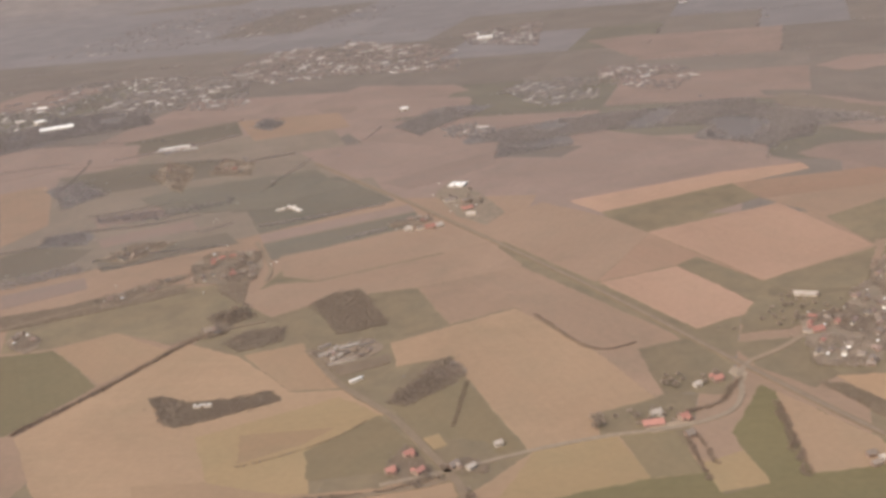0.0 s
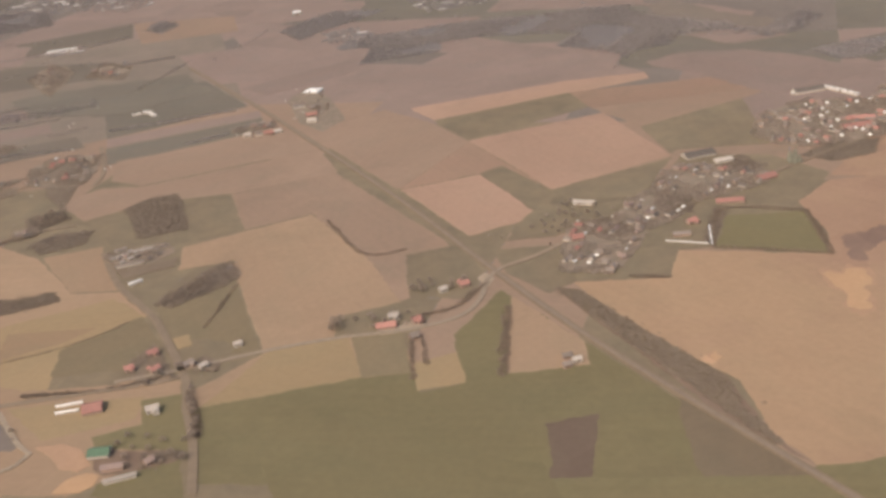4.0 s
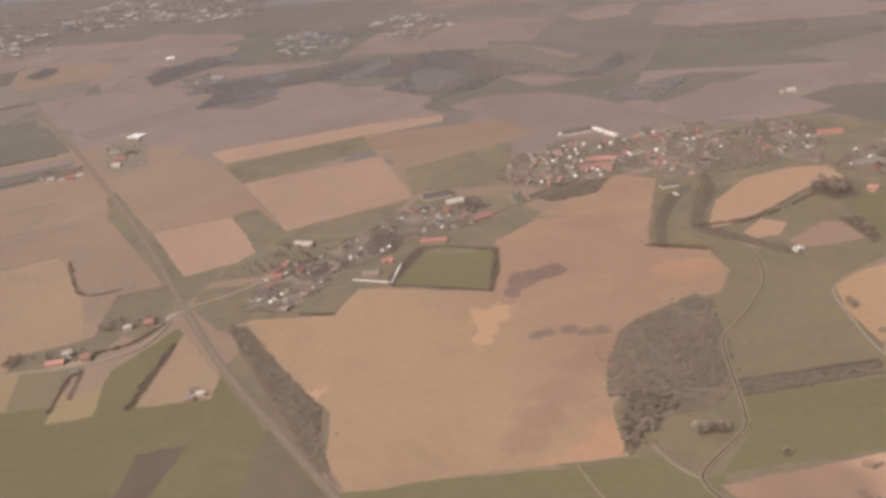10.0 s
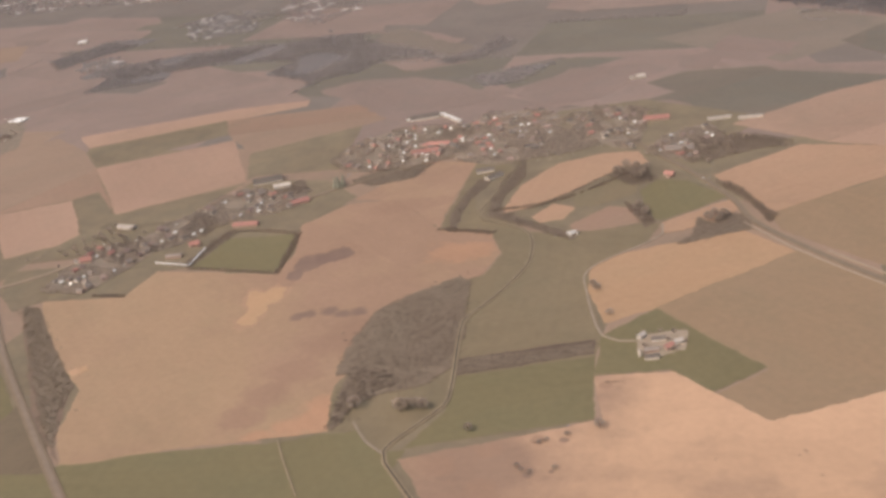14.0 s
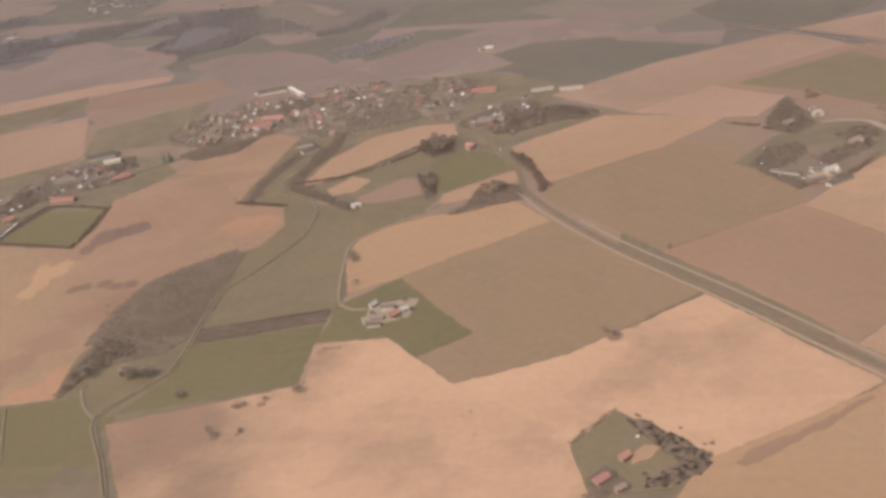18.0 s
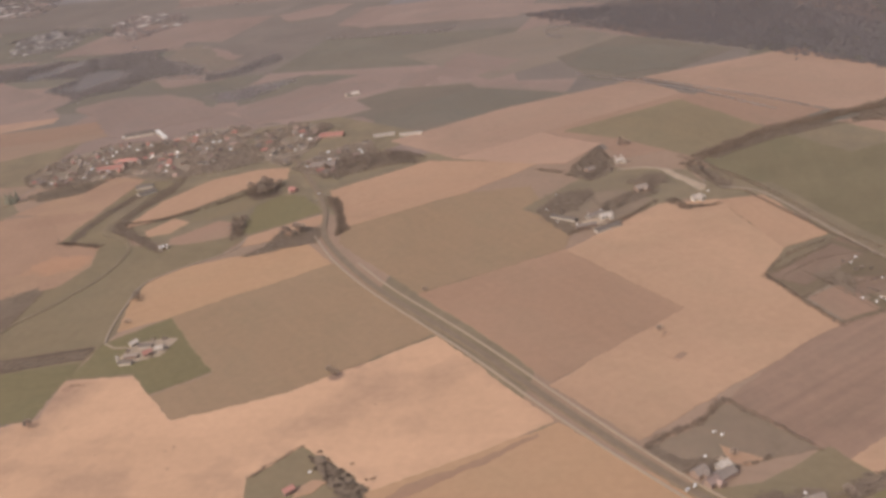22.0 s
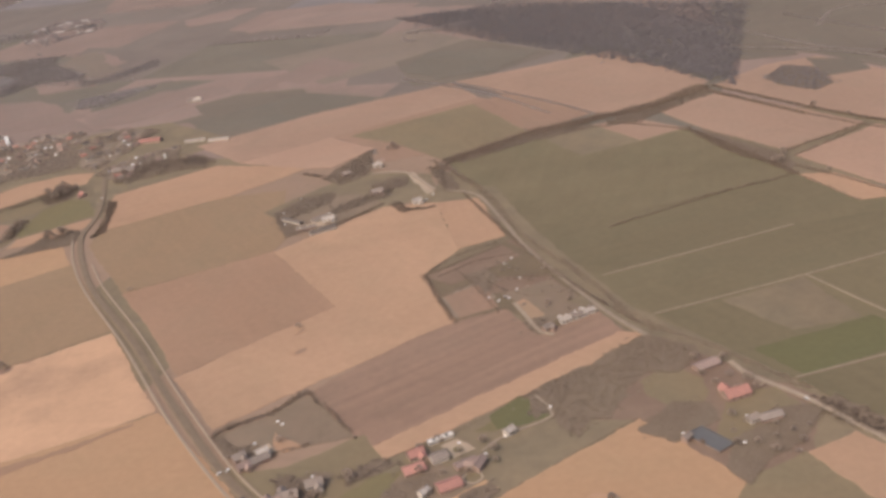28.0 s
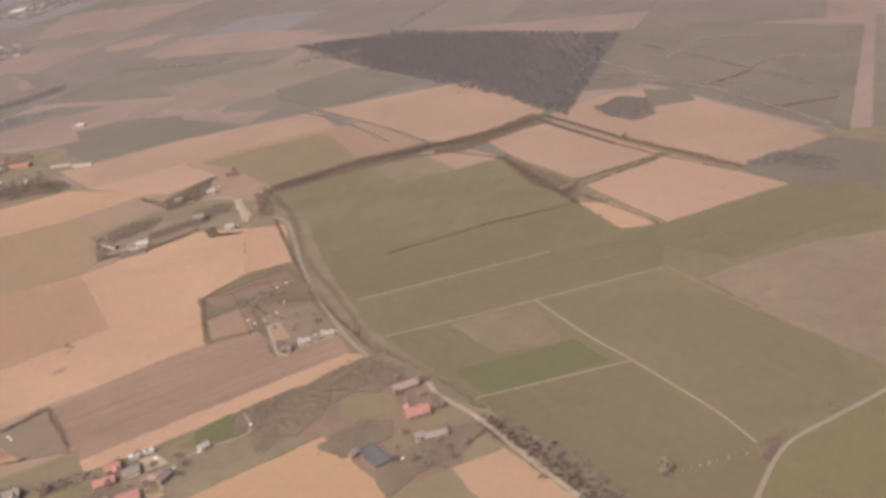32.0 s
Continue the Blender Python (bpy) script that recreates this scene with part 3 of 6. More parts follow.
def hall(x, y, turn, w, l, h=3.5, label="large flat-roofed white hall", mat=None):
    """A flat-roofed hall with a parapet, roof lights and a loading gate."""
    ob = tagged(new("hall"), label, "hall")
    ob.matrix_world = pose(x, y, 0.42, 0, 0, turn)
    part("wall", mesh_of("wall", *box(-l / 2, -w / 2, -0.55, l / 2, w / 2, h), WALL_WHITE if mat is None else WALL_BRICK), ob)
    part("roof", mesh_of("roof", *box(-l / 2 - 0.15, -w / 2 - 0.15, h + 0.01, l / 2 + 0.15, w / 2 + 0.15, h + 0.3), mat or ROOF_WHITE), ob)
    rim = joined(box(-l / 2 - 0.2, -w / 2 - 0.2, h + 0.31, l / 2 + 0.2, -w / 2 + 0.15, h + 0.6), box(-l / 2 - 0.2, w / 2 - 0.15, h + 0.31, l / 2 + 0.2, w / 2 + 0.2, h + 0.6), box(-l / 2 - 0.2, -w / 2 + 0.16, h + 0.31, -l / 2 + 0.15, w / 2 - 0.16, h + 0.6), box(l / 2 - 0.15, -w / 2 + 0.16, h + 0.31, l / 2 + 0.2, w / 2 - 0.16, h + 0.6))
    if w > 2:
        part("parapet", mesh_of("parapet", *rim, mat or WALL_WHITE), ob)
    n = max(2, int(l / 7)) if w > 2 and mat is None else 0
    for i in range(n):
        part("rooflight", cached(("dome",), lambda: mesh_of("rooflight", *joined(box(-0.7, -0.7, 0, 0.7, 0.7, 0.35), box(-0.55, -0.55, 0.35, 0.55, 0.55, 0.5)), PANE)), ob, at=pose(-l / 2 + (i + 0.5) * l / n, 0, h + 0.31))
    if w > 2:
        part("gate", cached(("gate_hall",), lambda: mesh_of("gate", *joined(box(-1.3, -0.07, 0, 1.3, 0.05, 2.2), box(-1.4, -0.03, 2.2, 1.4, 0.06, 2.35)), DOOR)), ob, at=pose(0, -w / 2 - 0.01, 0))
    return ob


def silo(x, y, h=7.0, r=1.7, label="pale cylindrical farm silo with a domed top"):
    ob = tagged(new("silo"), label, "silo", "farm silos")
    ob.matrix_world = pose(x, y, 0.35)
    ring = [(math.cos(6.2832 * i / 16), math.sin(6.2832 * i / 16)) for i in range(16)]
    wall = [(a * r, b * r, z) for z in (-0.55, h) for a, b in ring]
    part("wall", cached(("silo", h, r), lambda: mesh_of("wall", wall, [(i, (i + 1) % 16, 16 + (i + 1) % 16, 16 + i) for i in range(16)], WALL_WHITE)), ob)
    dome = [(a * r * s, b * r * s, h + z) for s, z in ((1.05, 0.0), (0.75, 0.7), (0.3, 1.05)) for a, b in ring] + [(0, 0, h + 1.15)]
    faces = [(16 * k + i, 16 * k + (i + 1) % 16, 16 * k + 16 + (i + 1) % 16, 16 * k + 16 + i) for k in (0, 1) for i in range(16)] + [(32 + i, 32 + (i + 1) % 16, 48) for i in range(16)]
    part("lid", cached(("dome", h, r), lambda: mesh_of("lid", dome, faces, ROOF_PALE)), ob)
    return ob


def shed(x, y, turn):
    """A small white garden shed with a lean-to roof."""
    ob = tagged(new("shed"), "small white shed with a bright flat roof", "shed", "small sheds")
    ob.matrix_world = pose(x, y, 0.42, 0, 0, turn) @ Matrix.Scale(0.54, 4)
    part("wall", cached(("shed",), lambda: mesh_of("wall", *box(-1.3, -0.8, -0.55, 1.3, 0.8, 1.0), WALL_WHITE)), ob)
    slab = [(a * 1.45, b * 0.95, c + 0.1 * b) for c in (1.12, 1.24) for b in (-1, 1) for a in (-1, 1)]
    part("roof", cached(("shed_roof",), lambda: mesh_of("roof", slab, box(0, 0, 0, 1, 1, 1)[1], ROOF_WHITE)), ob)
    part("door", cached(("shed_door",), lambda: mesh_of("door", *joined(box(-0.4, -0.05, -0.1, 0.4, 0.04, 0.85), box(-0.46, -0.03, 0.85, 0.46, 0.05, 0.92)), DOOR)), ob, at=pose(0.3, -0.81, 0))
    return ob


TREE_KINDS = []


def tree(kind, x, y, size=1.0, turn=0.0):
    if not TREE_KINDS:
        for seed, height, wide, count, conifer in ((1, 5.5, 2.6, 130, False), (2, 6.3, 3.0, 140, False), (3, 4.6, 2.8, 120, False), (4, 6.0, 1.8, 0, True)):
            TREE_KINDS.append(tree_meshes(seed, height, wide, count, conifer))
    trunk, crown = TREE_KINDS[kind]
    ob = new("conifer" if kind == 3 else "tree")
    tagged(ob, "dark green conifer in a village garden" if kind == 3 else "leafless grey-brown tree with a broad twiggy crown", "tree", "conifers" if kind == 3 else "bare trees")
    ob.matrix_world = pose(x, y, 0.1, 0, 0, turn) @ Matrix.Scale(size, 4)
    part("trunk", trunk, ob)
    part("crown", crown, ob)
    return ob


def grove(spacing, *poly, size=1.0, limit=60):
    """Single trees, each a thing of its own, on a plot."""
    SEED[0] += 1
    rng = random.Random(SEED[0])
    for x, y in scattered(poly, spacing, SEED[0], limit=limit):
        tree(rng.choice((0, 0, 1, 1, 2, 2)), x, y, size * rng.uniform(0.7, 1.2), rng.uniform(0, 360))


def tree_row(spacing, *points, size=1.0):
    SEED[0] += 1
    rng = random.Random(SEED[0])
    for p in smooth(points, spacing):
        tree(rng.choice((0, 1, 2)), p.x + rng.gauss(0, 1), p.y + rng.gauss(0, 1), size * rng.uniform(0.75, 1.2), rng.uniform(0, 360))


def village(count, turn, *poly, mix=("grey", "grey", "slate", "slate", "slate", "dark", "dark", "slate", "brown", "brown", "white", "white", "red", "red"), trees=0.6, spacing=12.0, size=1.0, keep=55):
    """Houses on their plots, turned with the street, with garden trees between them."""
    SEED[0] += 1
    rng = random.Random(SEED[0])
    poly = list(poly)
    c, d = math.cos(radians(turn)), math.sin(radians(turn))
    mx, my = sum(p[0] for p in poly) / len(poly), sum(p[1] for p in poly) / len(poly)
    reach = int(max(math.hypot(p[0] - mx, p[1] - my) for p in poly) / 6) + 2
    spots = []
    for lane in range(-reach, reach):
        for plot in range(-reach, reach):
            u, v = plot * spacing * 0.6 + rng.gauss(0, 0.9), lane * spacing * 0.8 + (lane % 2) * spacing * 0.16 + rng.gauss(0, 0.8) + 3 * math.sin(plot * 0.4)
            p = (mx + u * c - v * d, my + u * d + v * c)
            if inside(p, poly) and rng.random() < 0.5 and noise.noise((p[0] * 0.03, p[1] * 0.03, 1.0)) > -0.22:
                spots.append(p)
    rng.shuffle(spots)
    spots = spots[:int(count * 1.15)]
    field("plots", *[p.xy for p in smooth(poly + [poly[0]], 7.0)][:-1], rim=2.6)
    verts, faces, index = [], [], []
    for i, (x, y) in enumerate(spots):
        w, l = rng.choice(((2.8, 3.8), (3.0, 4.6), (3.4, 5.2), (2.9, 5.8)))
        w, l, style, a = w * size, l * size, rng.choice(mix), turn + rng.choice((0, 0, 0, 90)) + rng.gauss(0, 6)
        if style == "white":
            w, l = w * 0.4, l * 0.45
        if i < keep:
            house(style, x, y, a, w, l, 1.6, rng.choice((0.6, 0.8)), detail=i < 16)
            continue
        v, f = joined(gable_body(w, l, 1.6, 1.6 + w * 0.33), gable_roof(w, l, 1.6, 1.62 + w * 0.33))
        c, d, k = math.cos(radians(a)), math.sin(radians(a)), len(verts)
        verts += [(p[0] * c - p[1] * d + x, p[0] * d + p[1] * c + y, p[2] + 0.42) for p in v]
        faces += [tuple(q + k for q in face) for face in f]
        index += [0] * 7 + [list(STYLES).index(style) + 1] * (len(f) - 7)
    if verts:
        ob = new("village_houses", mesh_of("village_houses", verts, faces, WALL_BRICK, *[row[0] for row in STYLES.values()], index=index))
        tagged(ob, "crowded small village houses with red, brown and grey roofs", "houses", kind="stuff")
    wide = [(mx + (p[0] - mx) * 1.1, my + (p[1] - my) * 1.1) for p in poly]
    spare = [p for p in scattered(wide, 2.7, SEED[0] + 5000) if min((p[0] - a) ** 2 + (p[1] - b) ** 2 for a, b in spots + [(1e5, 1e5)]) > 5.5 and noise.noise((p[0] * 0.045, p[1] * 0.045, 4.0)) > -0.16]
    if spare and trees:
        ob = new("garden_shrubs", stuff_mesh("garden_shrubs", CLUMP_NEAR, spare, rng, 0.14, 0.4, TWIG_GARDEN, 1.5))
        tagged(ob, "bare shrubs and small trees in the gardens between the houses", "shrubs", kind="stuff")


def far_town(count, *poly, mats, label, size=1.0):
    """A distant built-up quarter whose roofs nobody could count: gabled blocks in one mesh, with tree clumps between them."""
    SEED[0] += 1
    rng = random.Random(SEED[0])
    verts, faces, index = [], [], []
    places = scattered(poly, 8.0 * size, SEED[0], limit=count * 3) if len(poly) > 2 else FARM_PLACES
    for x, y in places:
        if noise.noise((x * 0.012, y * 0.012, 9.0)) < -0.25:
            continue
        long = rng.random() < 0.12
        w, l = rng.uniform(2.6, 4.2) * size, rng.uniform(4, 8) * size * (2.6 if long else 1.0)
        v, f = gable_body(w, l, 1.5 * size, 1.5 * size + w * 0.3)
        a = radians(8 + (0 if long else rng.choice((0, 0, 90))) + rng.gauss(0, 7))
        c, s = math.cos(a), math.sin(a)
        k = len(verts)
        verts += [(p[0] * c - p[1] * s + x, p[0] * s + p[1] * c + y, p[2]) for p in v]
        faces += [tuple(i + k for i in q) for q in f]
        roof = len(mats) - 1 if rng.random() < (0.45 if long else 0.08) else rng.randrange(1, len(mats) - 1)
        index += [0, 0, 0, 0, roof, roof, 0]
    ob = new("distant_town", mesh_of("distant_town", verts, faces, *mats, index=index))
    if len(poly) > 2:
        gardens = [p for p in scattered(poly, 7.0 * size, SEED[0] + 900, limit=2500) if noise.noise((p[0] * 0.02, p[1] * 0.02, 2.0)) > -0.05]
        trees = new("town_trees", stuff_mesh("town_trees", CLUMP_FAR, gardens or [poly[0]], rng, 0.3 * size, 0.5 * size, TWIG_HAZE, 1.6))
        tagged(trees, "bare trees between the roofs of a distant town, haze in their colour", "trees", kind="stuff")
    return tagged(ob, label, "town", kind="stuff")


def tree_guard(x, y):
    """A pale tube round a young tree, on a stake."""
    ob = tagged(new("tree_guard"), "pale tube guarding a sapling in the meadow", "tree guard", "row of tree guards")
    ob.matrix_world = pose(x, y, 0.22)
    part("tube", cached(("guard",), lambda: mesh_of("tube", *tapered((0, 0, 0), (0, 0, 1.3), 0.3, 0.24, 10), ROOF_PALE)), ob)
    part("stake", cached(("stake",), lambda: mesh_of("stake", *tapered((0.34, 0, 0), (0.34, 0, 1.6), 0.05, 0.04, 6), BARK)), ob)
    part("crown", cached(("sapling",), lambda: mesh_of("crown", *clump_parts(14, random.Random(9), 0.4, 0.8, 1.2, 0.3), TWIG)), ob)


def car(x, y, turn, paint=0, on=0.745):
    """A parked car with body, glass and wheels."""
    ob = tagged(new("car"), ("white car on the asphalt road", "dark car on the asphalt road")[paint], "car", "cars")
    ob.matrix_world = pose(x, y, on, 0, 0, turn) @ Matrix.Scale(0.62, 4)
    hull = [(px * 2.1, py * 0.86, pz) for px, py, pz in ((-1, -1, 0.3), (1, -1, 0.3), (1, 1, 0.3), (-1, 1, 0.3), (-1, -0.95, 0.85), (1, -0.95, 0.75), (1, 0.95, 0.75), (-1, 0.95, 0.85))]
    body = joined((hull, box(0, 0, 0, 1, 1, 1)[1] and [(3, 2, 1, 0), (4, 5, 6, 7), (0, 1, 5, 4), (1, 2, 6, 5), (2, 3, 7, 6), (3, 0, 4, 7)]), box(-0.95, -0.66, 1.33, 0.55, 0.66, 1.42))
    part("body", cached(("carbody", paint), lambda: mesh_of("body", *body, (PAINT_WHITE, PAINT_DARK)[paint])), ob)
    glass = [(-1.5, -0.76, 0.85), (1.05, -0.76, 0.78), (1.05, 0.76, 0.78), (-1.5, 0.76, 0.85), (-0.98, -0.68, 1.34), (0.55, -0.68, 1.34), (0.55, 0.68, 1.34), (-0.98, 0.68, 1.34)]
    part("windows", cached(("carglass",), lambda: mesh_of("windows", glass, [(0, 1, 5, 4), (1, 2, 6, 5), (2, 3, 7, 6), (3, 0, 4, 7), (4, 5, 6, 7)], PANE)), ob)
    rim = [(math.cos(6.2832 * i / 12) * 0.33, z, math.sin(6.2832 * i / 12) * 0.33) for z in (-0.1, 0.1) for i in range(12)]
    wheel = cached(("wheel",), lambda: mesh_of("wheel", rim, [(i, (i + 1) % 12, 12 + (i + 1) % 12, 12 + i) for i in range(12)] + [tuple(range(11, -1, -1)), tuple(range(12, 24))], RUBBER))
    for sx in (-1.35, 1.35):
        for sy in (-0.8, 0.8):
            part("wheel", wheel, ob, at=pose(sx, sy, 0.33))
    return ob


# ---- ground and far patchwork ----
# the ground sheet wears the haze-coloured cover throughout
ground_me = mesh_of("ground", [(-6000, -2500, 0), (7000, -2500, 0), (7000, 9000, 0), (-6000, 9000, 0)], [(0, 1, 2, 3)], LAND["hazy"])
tagged(new("ground", ground_me), "flat open farmland reaching to the horizon, haze in its colour", "ground", kind="structure")


FAR_EDGES = []


def patchwork(x0, y0, x1, y1, rng, turn, origin):
    """Splits the land again and again into the strips and blocks of distant fields; blocks grow with the distance."""
    wide, deep = x1 - x0, y1 - y0
    mid_y = (y0 + y1) / 2
    if max(wide, deep) > 130 + 0.10 * max(0, mid_y) + rng.uniform(0, 90):
        s = rng.uniform(0.36, 0.64)
        if wide > deep:
            patchwork(x0, y0, x0 + wide * s, y1, rng, turn, origin)
            patchwork(x0 + wide * s, y0, x1, y1, rng, turn, origin)
        else:
            patchwork(x0, y0, x1, y0 + deep * s, rng, turn, origin)
            patchwork(x0, y0 + deep * s, x1, y1, rng, turn, origin)
        return
    c, s = math.cos(turn), math.sin(turn)
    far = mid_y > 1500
    # covers get greyer with distance, so their colour carries the haze
    cover = rng.choice(("hazy", "hazy", "hazy", "haze_dull") if mid_y > 2100 else ("haze_tan", "haze_dull", "haze_dull", "haze_green", "hazy", "haze_dull") if far else ("haze_tan", "haze_tan", "haze_dull", "haze_green", "haze_dull") if mid_y > 780 else ("dull", "mauve", "dull"))
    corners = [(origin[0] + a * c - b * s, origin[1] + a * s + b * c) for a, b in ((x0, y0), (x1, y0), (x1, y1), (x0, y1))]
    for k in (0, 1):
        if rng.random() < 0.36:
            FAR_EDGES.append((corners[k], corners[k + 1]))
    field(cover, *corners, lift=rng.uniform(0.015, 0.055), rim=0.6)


patchwork(-2600, -200, 2600, 4300, random.Random(7), radians(-17), (300, 150))

rng = random.Random(21)
bushes, farms = [], []
for (ax, ay), (bx, by) in FAR_EDGES:
    if min(ay, by) < 1130 or max(ay, by) > 2700 or max(ax, bx) < -900 or min(ax, bx) > 1750:
        continue
    n = int(math.hypot(bx - ax, by - ay) / 5.5)
    thick = rng.choice((1, 1, 1, 2))
    for i in range(n * thick):
        if noise.noise((ax * 0.01, i * 0.09, ay * 0.01)) < -0.05:
            continue
        t = (i // thick + rng.random()) / max(1, n)
        bushes.append((ax + (bx - ax) * t + rng.gauss(0, 1.6 * thick), ay + (by - ay) * t + rng.gauss(0, 1.6 * thick)))
    if rng.random() < 0.35:
        farms += [((ax + bx) / 2 + rng.gauss(0, 14), (ay + by) / 2 + rng.gauss(0, 14)) for _ in range(rng.randint(2, 6))]
# far bushes share the haze-coloured twigs
far_hedges = new("far_hedges", stuff_mesh("far_hedges", CLUMP_FAR, bushes, rng, 0.18, 0.42, TWIG_HAZE, 1.7))
tagged(far_hedges, "distant hedgerows and tree belts between fields, haze in their colour", "hedges", kind="stuff")
FARM_PLACES = farms

# added far rise that closes the horizon in the north-west, haze in its colour
rise = [(-5200 + 520 * i, 4150 + 250 * k + 60 * math.sin(i * 1.7), 34 * k * k * (0.8 + 0.2 * math.sin(i * 0.9))) for k in range(4) for i in range(17)]
rise_me = mesh_of("backdrop", rise, [(17 * k + i, 17 * k + i + 1, 17 * k + 18 + i, 17 * k + 17 + i) for k in range(3) for i in range(16)], LAND["hazy"])
tagged(new("backdrop", rise_me), "grey distant land closing the horizon, haze in its colour", "backdrop", kind="structure")

# far ground in the north, mostly in covers greyed for haze
field("haze_tan", (-136, 1295), (22, 1339), (136, 1412), (277, 1247), (341, 1125), (91, 1092), (56, 1163))
field("haze_dull", (32, 1291), (50, 1356), (133, 1301), (101, 1259))
field("haze_dull", (-211, 1448), (-174, 1534), (-136, 1429), (-167, 1396))
field("haze_tan", (-252, 1760), (-150, 1820), (-11, 1786), (-38, 1696), (-204, 1667))
field("haze_tan", (352, 1144), (382, 1183), (472, 1127), (556, 1063), (472, 1022), (419, 1067))
field("haze_dull", (403, 1509), (482, 1461), (556, 1323), (484, 1279), (395, 1378))
field("haze_tan", (414, 1268), (469, 1271), (524, 1217), (456, 1202))
field("haze_dull", (505, 1137), (630, 1186), (674, 1134), (552, 1089))
field("haze_tan", (546, 1068), (682, 1144), (617, 970), (549, 999))
field("haze_tan", (352, 1167), (463, 1169), (519, 1092), (594, 1035), (534, 1016), (428, 1050))
field("haze_green", (534, 1149), (647, 1177), (700, 1149), (567, 1070))
field("haze_tan", (566, 1058), (710, 1131), (736, 1077), (661, 1016), (605, 975))
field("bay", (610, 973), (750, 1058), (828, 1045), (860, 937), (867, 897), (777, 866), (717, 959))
field("haze_tan", (757, 1120), (866, 1134), (900, 1087), (789, 1051))
field("haze_tan", (556, 1044), (678, 1079), (726, 985), (662, 952), (605, 988))
field("haze_green", (730, 962), (839, 1020), (953, 937), (851, 904), (735, 899))
field("haze_tan", (772, 1149), (871, 1135), (880, 1022), (798, 1054))
field("haze_tan", (651, 1508), (740, 1577), (880, 1514), (910, 1401), (732, 1449))
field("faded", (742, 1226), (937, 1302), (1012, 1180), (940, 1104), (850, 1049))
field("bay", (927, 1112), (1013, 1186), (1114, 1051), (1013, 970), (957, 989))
field("haze_tan", (770, 1121), (842, 1179), (889, 1121), (825, 1064))

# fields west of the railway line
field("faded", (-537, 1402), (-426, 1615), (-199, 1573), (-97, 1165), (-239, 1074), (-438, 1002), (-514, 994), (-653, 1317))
field("haze_tan", (-690, 1439), (-576, 1544), (-553, 1381), (-649, 1340))
field("haze_tan", (-459, 970), (-387, 998), (-373, 963), (-443, 929))
field("haze_tan", (-233, 1447), (-187, 1451), (-134, 1465), (16, 1340), (-94, 1264), (-155, 1264))
field("haze_green", (-276, 1235), (-165, 1290), (-90, 1151), (-228, 1079))
field("haze_tan", (-228, 1077), (-74, 1129), (-67, 1101), (-219, 1045))
field("haze_green", (-219, 1043), (-67, 1099), (-56, 1054), (-202, 987))
field("mauve", (-195, 996), (-34, 1042), (8, 971), (-151, 914), (-184, 936))
field("mauve", (-217, 889), (-187, 918), (-150, 912), (8, 967), (32, 896), (-59, 868), (-99, 867), (-144, 857), (-179, 836), (-203, 865))
field("dull", (-417, 881), (-308, 931), (-225, 935), (-200, 845), (-255, 799), (-310, 839), (-358, 819), (-400, 819))
field("meadow", (-425, 812), (-354, 814), (-294, 733), (-334, 669), (-356, 649))
field("drab", (-354, 817), (-310, 839), (-252, 787), (-293, 736))
field("drab", (-329, 662), (-242, 799), (-192, 760), (-144, 688), (-107, 683), (-76, 638), (-121, 599), (-114, 540), (-283, 572))
field("straw", (-199, 634), (-108, 672), (-76, 638), (-121, 599), (-114, 540), (-171, 550))
field("drab", (-190, 762), (-146, 774), (-109, 686), (-144, 689))
field("dull", (-149, 783), (-78, 764), (-71, 706), (-102, 691))
field("olive", (-123, 600), (-79, 638), (-54, 589), (-65, 564), (-118, 565))
field("olive", (-72, 648), (-23, 682), (14, 567), (-22, 578), (-37, 575))
field("dull", (-99, 867), (-59, 868), (-33, 783), (-90, 760))
field("dull", (-179, 833), (-143, 847), (-119, 786), (-134, 768))
field("mauve", (-59, 867), (30, 896), (126, 719), (142, 666), (97, 622), (68, 706), (19, 800), (-33, 779))
field("drab", (-77, 756), (19, 798), (68, 706), (97, 622), (54, 609), (57, 581), (15, 569), (-23, 685), (-31, 720), (-71, 711))
field("dull", (-23, 594), (-1, 582), (-26, 550), (-52, 602))
field("drab", (-205, 519), (-121, 536), (-32, 545), (-19, 470), (-67, 436), (-182, 457))
field("drab", (-226, 578), (-182, 575), (-130, 550), (-72, 547), (-50, 555), (-39, 550), (-83, 530), (-140, 522), (-204, 517))
field("straw", (-132, 530), (-50, 530), (-50, 506), (-98, 491))
field("green", (-51, 526), (-14, 531), (-7, 468), (-65, 478), (-70, 490), (-44, 499))
field("scrub", (-65, 476), (-19, 470), (-15, 458), (-52, 451), (-60, 458))
# near farmyard that borrows the haze-greyed field cover
field("haze_dull", (-138, 513), (-128, 513), (-110, 488), (-113, 483), (-126, 485))
field("green", (-35, 452), (-14, 460), (-4, 424), (-55, 434), (-54, 444))
field("drab", (-26, 528), (17, 572), (76, 581), (119, 532), (-16, 506))
field("mauve", (-627, 1398), (-573, 1418), (-547, 1365), (-497, 1210), (-525, 1137))
field("haze_tan", (-415, 1128), (-318, 1164), (-303, 1127), (-398, 1093))
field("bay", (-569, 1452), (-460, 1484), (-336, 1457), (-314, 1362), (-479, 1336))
field("haze_tan", (-446, 1218), (-282, 1249), (-281, 1213), (-428, 1173))
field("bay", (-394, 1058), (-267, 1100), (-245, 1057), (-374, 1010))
field("haze_tan", (-278, 1009), (-225, 1029), (-219, 1009), (-267, 990))
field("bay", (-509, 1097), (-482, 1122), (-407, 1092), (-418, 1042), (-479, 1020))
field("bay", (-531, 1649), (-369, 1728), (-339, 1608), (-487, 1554))
